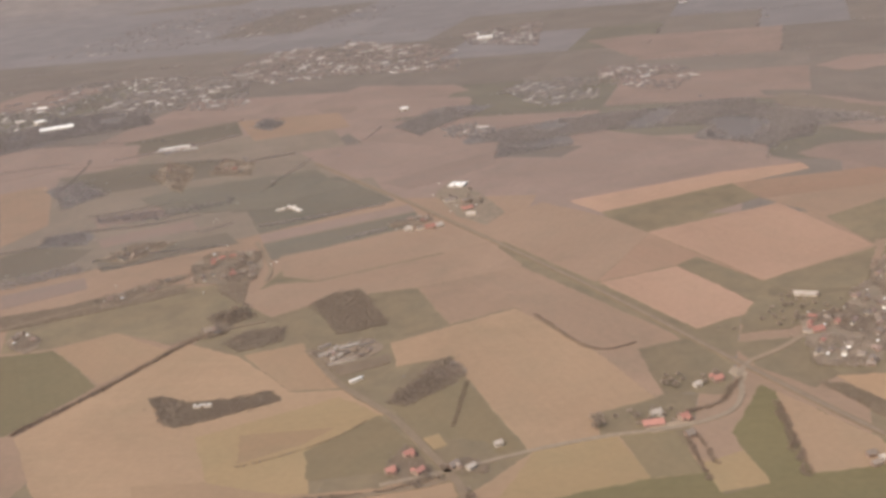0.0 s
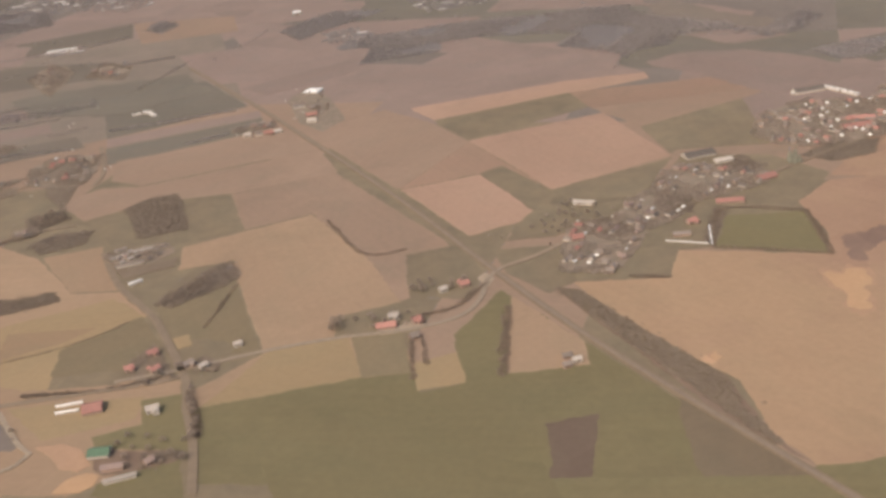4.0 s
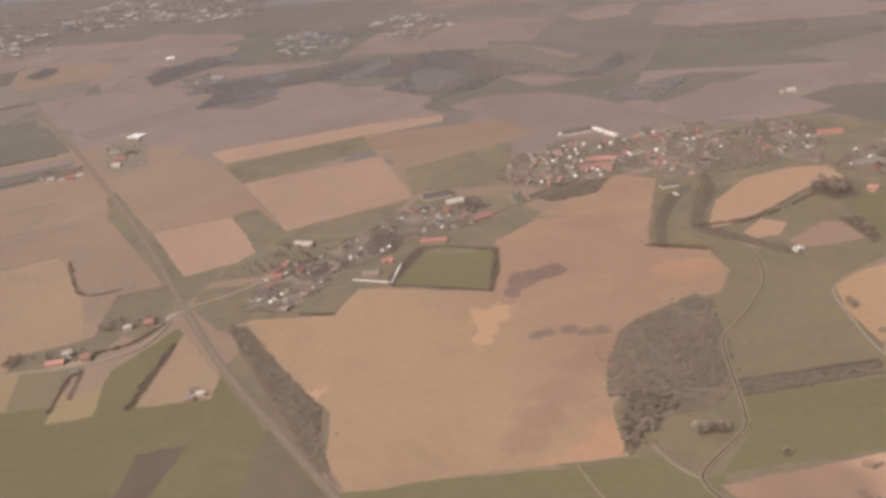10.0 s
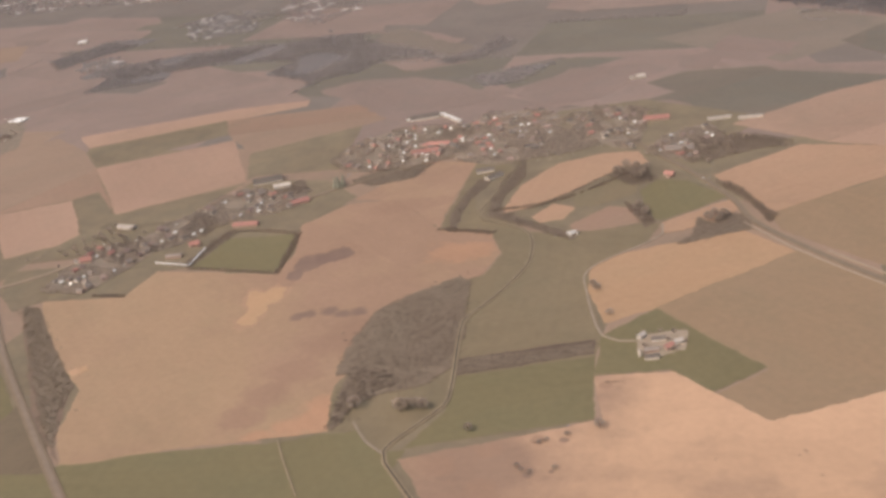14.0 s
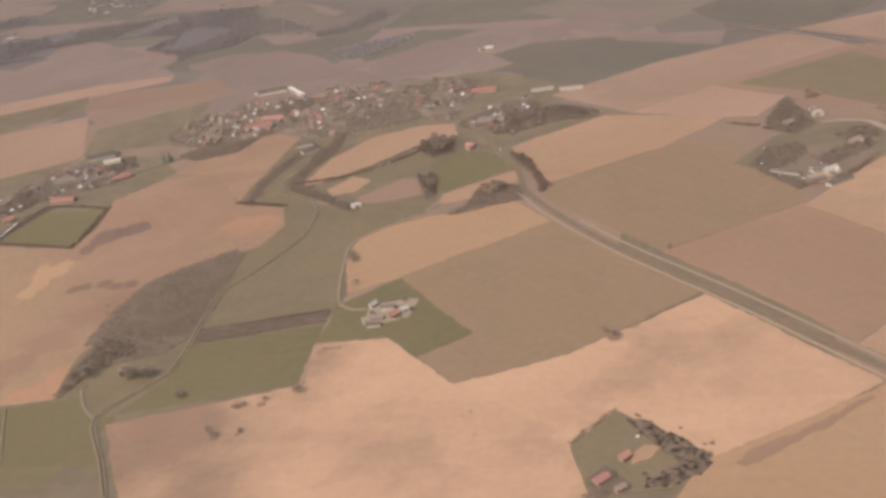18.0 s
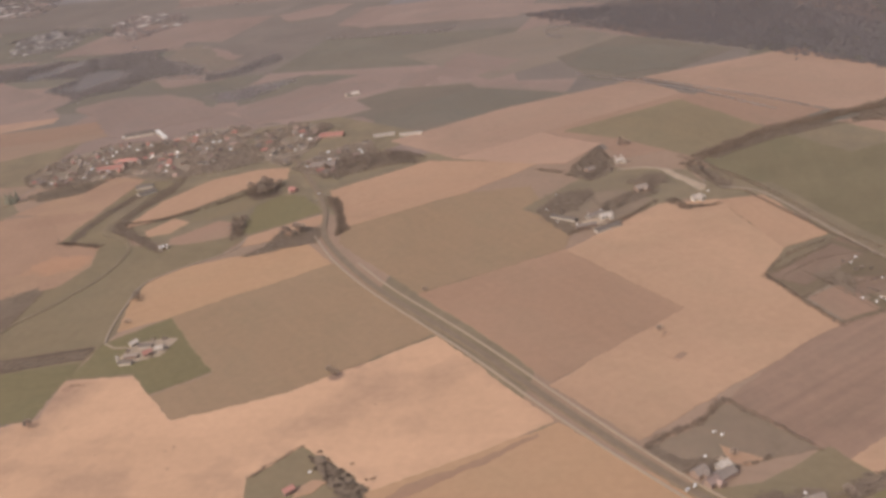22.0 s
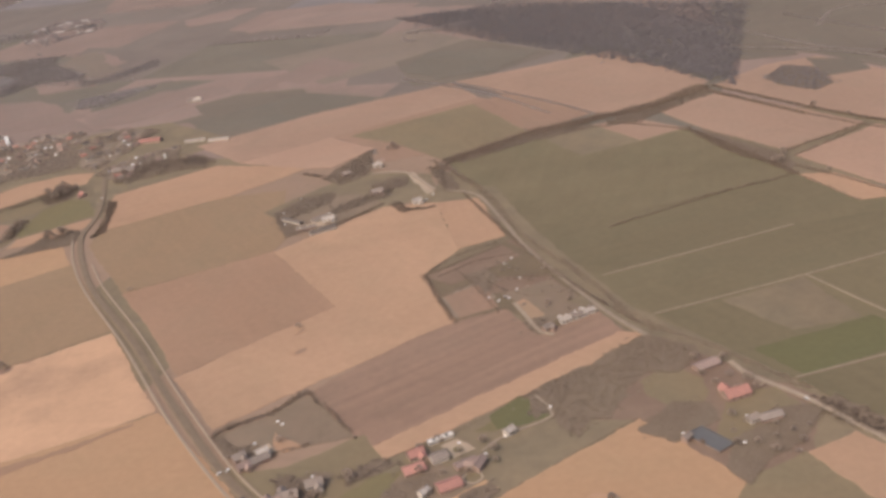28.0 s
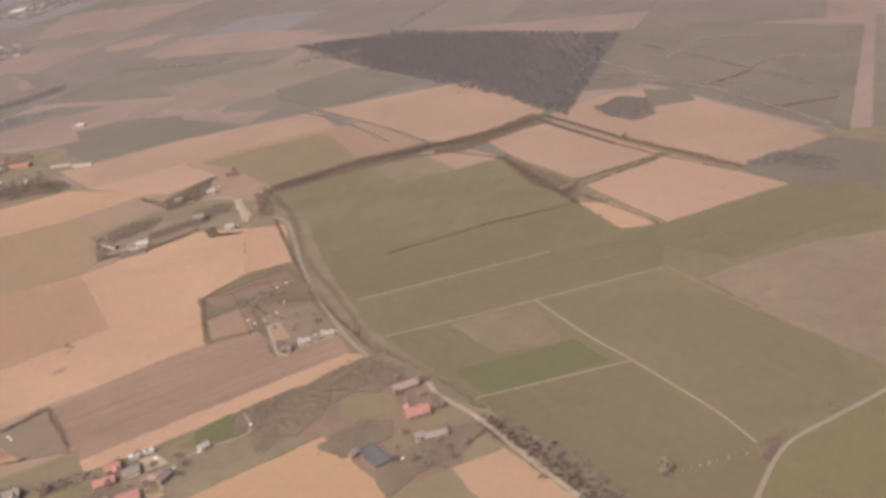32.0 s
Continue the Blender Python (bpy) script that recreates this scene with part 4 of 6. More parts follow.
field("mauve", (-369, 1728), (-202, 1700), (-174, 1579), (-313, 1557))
field("fallow", (-169, 631), (-107, 627), (-126, 609), (-164, 593))

# meadows and wedges beside the railway line
field("green", (-17, 511), (74, 528), (108, 528), (111, 505), (136, 511), (131, 569), (163, 625), (208, 545), (258, 457), (254, 396), (-1, 437))
field("dark", (177, 462), (206, 467), (199, 430), (191, 390), (172, 394), (178, 429))
field("straw", (-14, 511), (18, 572), (65, 583), (77, 528))
field("olive", (66, 582), (99, 581), (107, 528), (77, 528))
field("straw", (107, 538), (133, 548), (137, 511), (110, 507))
field("drab", (169, 617), (208, 545), (208, 518), (161, 517))
field("brush", (250, 480), (279, 443), (306, 371), (252, 379), (245, 413), (246, 456))
field("dull", (160, 692), (205, 690), (216, 630), (194, 614), (168, 651))
field("dull", (98, 698), (139, 708), (154, 650), (128, 634), (103, 622))

# fields east of the railway line
field("mauve", (-12, 1021), (65, 1081), (118, 1011), (150, 945), (87, 836), (31, 944))
field("pink", (92, 1075), (258, 1120), (341, 1122), (342, 1096), (117, 1025))
field("dull", (117, 1023), (256, 1073), (271, 1017), (149, 951))
field("brown", (256, 1073), (421, 1077), (459, 1023), (271, 1011))
field("mauve", (271, 1011), (459, 1023), (411, 991), (307, 937))
field("pink", (149, 948), (280, 992), (318, 852), (213, 800))
field("brown", (89, 837), (150, 945), (212, 801), (177, 868), (156, 854))
field("pink", (90, 834), (157, 852), (200, 746), (144, 722))
field("dull", (156, 854), (177, 869), (214, 785), (200, 750))
field("dull", (213, 799), (318, 848), (277, 766), (224, 773))
field("dull", (307, 937), (412, 991), (403, 857), (324, 865), (318, 855))
field("dull", (205, 690), (277, 760), (328, 852), (395, 829), (425, 778), (395, 724), (311, 662), (284, 660), (276, 620), (213, 627))
field("dull", (250, 668), (290, 673), (272, 620), (249, 626))
field("turned", (211, 627), (272, 619), (286, 661), (379, 632), (388, 668), (386, 725), (420, 761), (462, 762), (497, 683), (535, 667), (540, 628), (526, 593), (488, 568), (463, 525), (452, 485), (440, 461), (442, 413), (358, 411), (302, 399), (287, 439), (284, 487), (229, 577))
field("turned", (424, 771), (482, 850), (528, 837), (508, 753), (496, 686), (462, 758))
patch("bright", "tan", (365, 606), (370, 610), (377, 603), (383, 612), (394, 605), (390, 582), (383, 579), (380, 556), (370, 549), (364, 561), (371, 572), (365, 586))
patch("dark_blot", "soil_mid", (391, 658), (403, 663), (412, 663), (426, 674), (435, 667), (437, 651), (426, 645), (415, 642), (404, 630), (399, 629), (397, 613), (386, 619), (391, 638))
field("green", (311, 659), (330, 712), (384, 706), (380, 634))
field("scrub", (197, 622), (214, 614), (246, 550), (278, 493), (288, 431), (300, 405), (269, 451))
field("dull", (539, 822), (609, 963), (692, 970), (788, 870), (727, 806), (669, 799), (598, 794), (561, 770))
field("plots", (-47, 1153), (-29, 1211), (0, 1151), (25, 1061), (5, 1024), (-24, 1067))
field("scrub", (1057, 526), (1066, 526), (1120, 413), (1114, 410))

# river meadows
THICKET = [(490, 560), (501, 549), (511, 528), (507, 503), (504, 474), (480, 456), (465, 456), (452, 443), (446, 422), (447, 452), (454, 494), (466, 523), (478, 543)]
field("green", (31, 446), (178, 414), (361, 391), (484, 389), (464, 333), (51, 395))
field("green", (20, 475), (173, 428), (184, 375), (51, 395))
field("green", (298, 405), (357, 409), (416, 408), (432, 353), (308, 372))
field("green", (417, 408), (442, 411), (458, 411), (472, 386), (486, 344), (433, 352))
field("olive", (496, 683), (527, 834), (564, 805), (532, 720), (563, 659), (596, 649), (656, 650), (643, 622), (598, 584), (593, 550), (594, 490), (588, 463), (508, 459), (501, 423), (473, 387), (458, 411), (442, 413), (440, 455), (454, 484), (465, 525), (490, 567), (528, 593), (541, 626), (535, 666))
field("scrub", *THICKET)
field("dark", (509, 478), (590, 485), (588, 468), (509, 459))
field("green", (509, 458), (588, 466), (580, 400), (504, 393), (483, 391), (504, 422))
field("green", (594, 489), (631, 518), (677, 435), (643, 415), (626, 442), (585, 444))
field("gold", (598, 584), (619, 602), (705, 625), (730, 577), (633, 518), (598, 504), (593, 550))
field("dull", (524, 774), (563, 789), (662, 807), (695, 731), (711, 685), (657, 652), (646, 652), (592, 649), (539, 693), (525, 703))
field("tan", (543, 703), (560, 759), (595, 805), (635, 819), (664, 814), (668, 782), (637, 770), (600, 734), (562, 707))
field("olive", (599, 728), (633, 752), (657, 757), (647, 714), (616, 698), (600, 698))
field("tan", (565, 689), (584, 712), (599, 698), (588, 677), (571, 674))
field("brown", (591, 664), (624, 694), (643, 684), (648, 655), (608, 649), (593, 652))
field("green", (650, 719), (667, 739), (690, 729), (710, 688), (680, 666), (657, 655), (649, 662))
field("tan", (656, 651), (679, 663), (710, 680), (715, 667), (706, 652), (668, 632), (654, 631))

# fields on both sides of the curved main road
field("fallow", (630, 518), (731, 578), (807, 453), (725, 400), (665, 383), (644, 413), (676, 433))
field("ripe", (585, 443), (627, 440), (644, 413), (665, 383), (725, 400), (807, 450), (868, 343), (790, 301), (777, 299), (742, 343), (719, 321), (731, 295), (723, 276), (509, 310), (480, 381), (584, 399))
field("olive", (777, 299), (789, 301), (868, 342), (897, 299), (907, 273), (866, 253), (754, 271))
field("olive", (718, 320), (742, 344), (777, 299), (757, 280), (723, 283))
field("gold", (775, 298), (793, 305), (870, 342), (925, 269), (946, 233), (752, 262))
field("tan", (711, 736), (792, 786), (888, 746), (827, 694), (732, 647))
field("pink", (812, 785), (893, 829), (941, 776), (906, 735), (883, 742))
field("dusk", (753, 860), (866, 928), (1001, 975), (1031, 904), (893, 829), (812, 786))
field("brown", (893, 829), (1031, 904), (1124, 810), (1028, 749), (952, 732), (941, 776))
field("fallow", (732, 646), (827, 692), (875, 690), (882, 649), (897, 585), (891, 558), (793, 512), (731, 614))
field("umber", (793, 511), (891, 557), (954, 449), (869, 382), (833, 447))
field("rose", (892, 555), (963, 620), (1005, 617), (1026, 519), (1005, 485), (1030, 411), (961, 362), (906, 319), (868, 379), (952, 451))
field("tan", (1005, 616), (1038, 614), (1058, 534), (1026, 519))
field("dull", (866, 641), (933, 716), (998, 684), (1005, 629), (963, 620), (914, 585))
field("brush", (1005, 485), (1058, 524), (1072, 503), (1115, 413), (1084, 384), (1058, 422), (1030, 410))
field("furrow", (954, 348), (978, 372), (1002, 394), (1028, 412), (1058, 421), (1078, 386), (1111, 408), (1123, 378), (991, 286))
field("rose", (991, 286), (1119, 378), (1134, 373), (1103, 345), (1075, 328), (1001, 274))
field("garden", (909, 312), (937, 328), (950, 343), (956, 342), (984, 297), (968, 295), (939, 290), (926, 291))
field("olive", (932, 276), (953, 277), (988, 299), (1001, 273), (1014, 257), (965, 230), (955, 231))
field("tan", (941, 310), (949, 302), (959, 294), (950, 290), (943, 294), rim=0.6)

# settlement and meadows in the east
field("dull", (998, 273), (1072, 322), (1081, 326), (1118, 288), (1055, 238), (1004, 235))
field("green", (1042, 292), (1071, 319), (1081, 298), (1052, 290))
field("scrub", (1079, 326), (1133, 368), (1168, 337), (1205, 292), (1190, 248), (1160, 233), (1121, 288), (1089, 294))
field("olive", (1125, 323), (1135, 331), (1147, 331), (1156, 319), (1156, 305), (1150, 294), (1142, 291), (1133, 301), (1126, 311))
field("olive", (1166, 303), (1188, 304), (1201, 277), (1185, 268), (1161, 263), (1148, 260))
field("gold", (1053, 236), (1121, 289), (1160, 233), (1150, 212), (1055, 227))
field("olive", (1160, 233), (1188, 250), (1212, 203), (1150, 212))
field("rose", (1188, 249), (1212, 262), (1258, 195), (1212, 203))
field("meadow", (1007, 715), (1080, 761), (1207, 720), (1263, 588), (1289, 523), (1322, 524), (1412, 571), (1485, 561), (1440, 297), (1302, 171), (1261, 195), (1205, 300), (1142, 376), (1100, 474), (1039, 634))
field("meadow", (1060, 545), (1154, 551), (1263, 588), (1289, 523), (1241, 496), (1117, 452), (1092, 476))
field("meadow", (1117, 452), (1241, 496), (1319, 505), (1309, 450), (1230, 422), (1141, 394))
field("meadow", (1141, 394), (1230, 422), (1279, 334), (1198, 311), (1202, 301))
field("meadow", (1230, 422), (1309, 450), (1371, 349), (1390, 287), (1325, 246), (1279, 334))
field("meadow", (1198, 311), (1279, 334), (1325, 246), (1301, 182), (1261, 195), (1205, 300))
field("dull", (1083, 755), (1133, 765), (1169, 702), (1120, 682))
field("dusk", (1133, 763), (1169, 768), (1207, 721), (1169, 702))
field("dull", (1179, 401), (1229, 420), (1244, 364), (1208, 358))
field("lush", (1185, 343), (1250, 366), (1267, 336), (1203, 313))
field("garden", (1330, 427), (1362, 447), (1407, 464), (1449, 470), (1441, 375), (1398, 303), (1365, 357))
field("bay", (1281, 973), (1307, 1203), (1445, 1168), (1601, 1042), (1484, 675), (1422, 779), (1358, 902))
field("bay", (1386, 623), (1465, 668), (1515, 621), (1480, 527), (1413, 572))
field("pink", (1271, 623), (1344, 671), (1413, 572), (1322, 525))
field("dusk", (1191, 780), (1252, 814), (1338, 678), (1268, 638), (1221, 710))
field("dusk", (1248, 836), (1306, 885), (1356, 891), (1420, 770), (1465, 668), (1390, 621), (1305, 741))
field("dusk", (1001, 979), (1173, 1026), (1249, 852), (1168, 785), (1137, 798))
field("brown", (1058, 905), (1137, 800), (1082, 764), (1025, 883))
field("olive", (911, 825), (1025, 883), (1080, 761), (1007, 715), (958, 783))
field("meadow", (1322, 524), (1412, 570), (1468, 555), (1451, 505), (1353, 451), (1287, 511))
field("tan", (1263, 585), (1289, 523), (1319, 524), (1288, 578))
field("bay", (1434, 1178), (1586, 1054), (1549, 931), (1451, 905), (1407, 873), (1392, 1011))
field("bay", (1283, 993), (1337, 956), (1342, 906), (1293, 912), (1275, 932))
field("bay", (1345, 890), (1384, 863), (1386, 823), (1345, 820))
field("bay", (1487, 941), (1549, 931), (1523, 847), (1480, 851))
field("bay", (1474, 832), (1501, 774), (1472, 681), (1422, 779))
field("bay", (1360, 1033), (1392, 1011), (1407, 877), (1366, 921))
field("dull", (1034, 642), (1049, 637), (1078, 539), (1127, 412), (1174, 343), (1202, 301), (1190, 308), (1168, 334), (1136, 369), (1105, 426), (1074, 510))

field("lush", (1050, 305), (1065, 321), (1074, 313), (1081, 300), (1065, 293), (1054, 292))

# distant fields and wood floors, haze put into their colours
field("haze_tan", (-274, 1777), (-182, 1928), (-22, 1833), (5, 1762), (-149, 1712), rim=4.5)
field("haze_tan", (-722, 1639), (-608, 1643), (-498, 1626), (-470, 1493), (-589, 1508), (-658, 1476), rim=4.5)
field("haze_tan", (245, 2149), (365, 2143), (456, 1937), (413, 1836), (300, 1887), (270, 2020), rim=4.5)
field("haze_tan", (389, 1470), (446, 1455), (517, 1351), (487, 1274), (431, 1341), rim=4.5)
field("haze_green", (-409, 1292), (-296, 1324), (-197, 1336), (-146, 1232), (-237, 1175), (-351, 1197), rim=4.5)
field("haze_tan", (-113, 1233), (21, 1327), (26, 1267), (-26, 1221), (-73, 1191), rim=4.5)
field("haze_tan", (349, 1157), (395, 1189), (459, 1174), (515, 1110), (549, 1032), (502, 1018), (443, 992), (391, 1098), rim=4.5)
field("haze_tan", (569, 1046), (633, 1125), (696, 1109), (710, 1076), (653, 994), (597, 989), rim=4.5)
field("haze_tan", (425, 1248), (468, 1269), (498, 1226), (449, 1207), rim=4.5)
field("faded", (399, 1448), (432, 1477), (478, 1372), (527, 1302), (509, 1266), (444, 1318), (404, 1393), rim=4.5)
field("haze_tan", (-161, 1779), (6, 1708), (4, 1621), (-106, 1599), (-190, 1645), rim=4.5)
field("haze_tan", (752, 1118), (805, 1135), (776, 1052), (746, 1080), rim=4.5)
field("haze_tan", (631, 1494), (669, 1612), (791, 1595), (931, 1487), (894, 1384), (782, 1418), (682, 1438), rim=4.5)
field("haze_tan", (519, 1638), (595, 1689), (644, 1663), (614, 1581), (546, 1570), rim=4.5)
field("haze_tan", (683, 1452), (720, 1553), (878, 1491), (1026, 1397), (1015, 1349), (855, 1422), (748, 1440), rim=4.5)
field("haze_tan", (798, 1145), (823, 1196), (881, 1133), (865, 1076), rim=4.5)
field("haze_green", (935, 1069), (965, 1135), (1037, 1121), (1097, 1070), (1048, 1006), (985, 1003), rim=4.5)
field("haze_floor", (25, 1290), (41, 1407), (125, 1425), (210, 1447), (308, 1479), (381, 1467), (364, 1376), (290, 1334), (203, 1403), (125, 1363), (122, 1320), rim=6.0)
field("haze_floor", (265, 1283), (327, 1372), (378, 1428), (426, 1326), (389, 1230), (326, 1213), (280, 1263), rim=6.0)
field("haze_floor", (-804, 1850), (-712, 1962), (-581, 1937), (-522, 1788), (-650, 1744), (-732, 1666), rim=6.0)
field("haze_floor", (-330, 1657), (-322, 1721), (-284, 1678), (-297, 1615), rim=6.0)
field("haze_floor", (-474, 1117), (-483, 1160), (-436, 1164), (-421, 1109), rim=6.0)
field("haze_floor", (-557, 1395), (-521, 1422), (-462, 1327), (-502, 1275), rim=6.0)
field("haze_floor", (-106, 1539), (-41, 1647), (44, 1619), (-25, 1533), (-72, 1466), rim=6.0)
field("haze_floor", (-15, 1388), (-1, 1434), (67, 1451), (137, 1468), (217, 1476), (313, 1444), (329, 1385), (255, 1356), (178, 1376), (120, 1360), (49, 1376), rim=6.0)
field("haze_floor", (479, 1239), (503, 1217), (541, 1240), (582, 1292), (567, 1335), (526, 1264), rim=6.0)
field("haze_floor", (367, 1392), (404, 1385), (471, 1300), (493, 1250), (428, 1284), (378, 1276), (330, 1182), (326, 1257), rim=6.0)
field("haze_floor", (525, 1141), (572, 1161), (623, 1163), (572, 1093), (543, 1094), rim=6.0)
field("haze_floor", (44, 1704), (100, 1777), (180, 1725), (110, 1692), rim=6.0)
field("umber", (787, 293), (796, 302), (815, 309), (837, 321), (859, 334), (860, 331), (836, 314), (809, 299), (791, 290), rim=1.4)
field("dull", (180, 734), (202, 771), (230, 757), (265, 763), (250, 730), (206, 705), (171, 705))

# yards, courts and lawns
field("scrub", (1007, 480), (1055, 518), (1068, 497), (1024, 463))
field("plots", (1016, 445), (1041, 464), (1053, 439), (1029, 414))
field("scrub", (1035, 472), (1085, 461), (1095, 438), (1048, 444))
field("garden", (1055, 442), (1086, 455), (1108, 412), (1076, 393), (1067, 424))
field("tan", (1064, 428), (1069, 432), (1080, 409), (1075, 406))
field("garden", (1006, 257), (1022, 274), (1031, 264), (1043, 272), (1049, 260), (1040, 242), (1023, 232), (1008, 233))
field("court", (1027, 282), (1035, 287), (1044, 277), (1034, 271))
field("green", *[(1035.9 + 2.6 * math.cos(a * 0.5712), 278.0 + 2.6 * math.sin(a * 0.5712)) for a in range(11)], name="lawn_disc", rim=0.2)
field("court", *[(1043.3 + 5.0 * math.cos(a * 0.5712), 254.1 + 5.0 * math.sin(a * 0.5712)) for a in range(11)], name="lawn_disc", rim=0.2)
field("olive", *[(1043.3 + 3.8 * math.cos(a * 0.5712), 254.1 + 3.8 * math.sin(a * 0.5712)) for a in range(11)], name="lawn_disc", rim=0.2)
field("bright", (1025, 233), (1049, 251), (1055, 244), (1033, 227))
field("tan", (1070, 320), (1073, 322), (1081, 305), (1077, 303))
field("green", (983, 248), (996, 262), (1010, 264), (1006, 251), (999, 238))
field("court", (930, 291), (940, 300), (945, 293), (936, 285))
field("dull", (1095, 422), (1116, 436), (1120, 423), (1102, 412))
field("drab", (1063, 425), (1071, 430), (1081, 407), (1072, 404))
field("brown", (1020, 447), (1043, 461), (1054, 425), (1031, 415))
field("court", (1090, 405), (1109, 412), (1112, 405), (1093, 396))
field("garden", (877, 634), (893, 663), (942, 658), (961, 632), (926, 585), (902, 593))
field("court", (906, 603), (919, 607), (925, 591), (912, 587))
field("court", (976, 695), (982, 696), (1002, 642), (997, 637))
field("court", (148, 647), (153, 655), (160, 644), (155, 633))
field("court", (80, 589), (95, 598), (109, 599), (113, 586), (87, 578))
field("dull", (77, 608), (110, 612), (113, 594), (75, 580), (58, 588))
field("court", (615, 484), (643, 485), (637, 462), (618, 456), (611, 464))
field("court", (625, 482), (633, 482), (630, 472), (623, 472))
field("tan", (-100, 485), (-86, 486), (-72, 478), (-62, 462), (-68, 457), (-79, 461), (-87, 473))
field("bright", (-76, 440), (-72, 450), (-63, 455), (-55, 452), (-55, 443), (-61, 438), rim=0.6)
field("bright", (-143, 453), (-138, 459), (-128, 458), (-124, 450), rim=0.6)
field("bright", (-123, 449), (-120, 452), (-108, 454), (-106, 446), rim=0.6)
field("straw", (-118, 454), (-109, 454), (-106, 446), (-117, 447))
field("straw", (-50, 601), (-40, 605), (-35, 589), (-43, 585))
patch("tan", "gold", (1085, 230), (1095, 234), (1110, 229), (1106, 220), (1088, 220))
patch("brown", "tan", (932, 421), (936, 425), (938, 422), (934, 419))
patch("brown", "tan", (934, 395), (941, 400), (944, 396), (938, 391))
patch("bright", "tan", (273, 516), (278, 520), (281, 513), (276, 508))

# ---- roads, railway, stream ----
ribbon("railway_verge", VERGE, 5.5, [(-201, 1369), (-97, 1177), (-96, 1178), (-24, 1038), (89, 813), (158, 661), (211, 551), (263, 458), (300, 394), (345, 316), (400, 221)], 0.55, "rough grassy strip along the straight railway line", "verge")
ribbon("railway_track", TRACK, 2.6, [(-201, 1369), (-97, 1177), (-96, 1178), (-24, 1038), (89, 813), (158, 661), (211, 551), (263, 458), (300, 394), (345, 316), (400, 221)], 0.74, "straight pale railway track bed between grass strips", "railway")
ribbon("lane", GRAVEL, 3.6, [(-74, 550), (-31, 559), (16, 572), (61, 580), (104, 582), (136, 594), (149, 616), (155, 645), (166, 661)], 0.62, "narrow pale country lane curving to the level crossing", "road")
ribbon("lane", ASPHALT, 4.5, [(166, 661), (189, 674), (218, 697), (247, 710), (273, 714), (295, 730)], 0.62, "village lane leading from the crossing", "road")
ribbon("lane", ASPHALT, 5.0, [(-140, 759), (-110, 693), (-72, 637), (-46, 583), (-29, 544), (-23, 517), (-23, 515), (-10, 473), (-1, 428)], 0.62, "narrow grey farm road between fields", "road")
ribbon("lane", ASPHALT, 4.5, [(-205, 520), (-171, 528), (-121, 536), (-45, 545), (-34, 550)], 0.58, "narrow grey country lane beside a hedge", "road")
ribbon("lane", GRAVEL, 3.0, [(-136, 527), (-124, 508), (-110, 488), (-101, 479), (-105, 469), (-115, 461)], 0.58, "pale gravel farm track", "road")
ribbon("lane", ASPHALT, 3.6, [(-423, 876), (-380, 897), (-335, 918), (-288, 937), (-240, 954)], 0.58, "distant pale lane past farmsteads", "road")
ribbon("lane", ASPHALT, 3.6, [(-255, 799), (-223, 817), (-183, 828)], 0.58, "narrow lane past a farmstead", "road")
ribbon("lane", ASPHALT, 4.0, [(-226, 1051), (-199, 964), (-198, 926)], 0.58, "narrow lane between farms", "road")
ribbon("road_verge", VERGE, 4.8, [(645, 947), (665, 845), (699, 739), (713, 681), (718, 633), (741, 575), (772, 516), (825, 435), (878, 346), (922, 277), (955, 233)], 0.55, "grassy verge of the main road", "verge")
ribbon("road", ASPHALT, 3.1, [(645, 947), (665, 845), (699, 739), (713, 681), (718, 633), (741, 575), (772, 516), (825, 435), (878, 346), (922, 277), (955, 233)], 0.74, "two-lane asphalt main road curving towards the village", "road")
ribbon("cycle_path", MARK, 1.5, [(710, 635), (733, 577), (766, 516), (821, 430), (874, 340), (917, 274), (941, 242)], 0.7, "pale cycle path beside the main road", "path")
ribbon("cycle_path", MARK, 1.1, [(749, 573), (777, 522), (829, 441), (882, 351), (925, 282), (955, 243)], 0.7, "pale path along the main road", "path")
ribbon("street", ASPHALT, 4.5, [(291, 732), (319, 747), (362, 771), (414, 808), (496, 855), (578, 873)], 0.62, "village street", "road")
ribbon("lane", GRAVEL, 3.0, [(1012, 641), (1036, 622), (1054, 569), (1073, 505), (1105, 426), (1121, 392), (1134, 370)], 0.62, "pale lane along the meadows", "road")
ribbon("lane", GRAVEL, 3.0, [(1171, 333), (1176, 320), (1198, 293), (1214, 267), (1236, 231), (1253, 204), (1261, 188)], 0.62, "pale lane along the meadows", "road")
field("green", (1318, 205), (1331, 232), (1341, 245), (1363, 260), (1390, 277), (1413, 292), (1380, 195))
ribbon("lane", GRAVEL, 2.6, [(1313, 197), (1319, 210), (1330, 232), (1341, 246), (1363, 261), (1391, 280), (1428, 305)], 0.66, "pale curved lane along a meadow", "road")
ribbon("track", GRAVEL, 0.9, [(1141, 394), (1177, 405), (1230, 422), (1309, 450)], 0.62, "pale dry track across the green meadow", "road")
ribbon("track", GRAVEL, 0.9, [(1230, 422), (1258, 368), (1279, 334), (1311, 278), (1325, 246)], 0.62, "pale dry track across the green meadow", "road")
ribbon("track", GRAVEL, 1.2, [(1198, 311), (1279, 334)], 0.62, "pale dry track across the green meadow", "road")
ribbon("track", GRAVEL, 0.9, [(1117, 452), (1174, 472), (1241, 496)], 0.62, "pale worn line across the green meadow", "road")
ribbon("track", VERGE, 1.6, [(1312, 450), (1336, 405), (1371, 349)], 0.62, "faint worn line across the green meadow", "road")
ribbon("track", GRAVEL, 2.5, [(945, 704), (975, 697), (1003, 645)], 0.62, "pale track to a farmstead", "road")
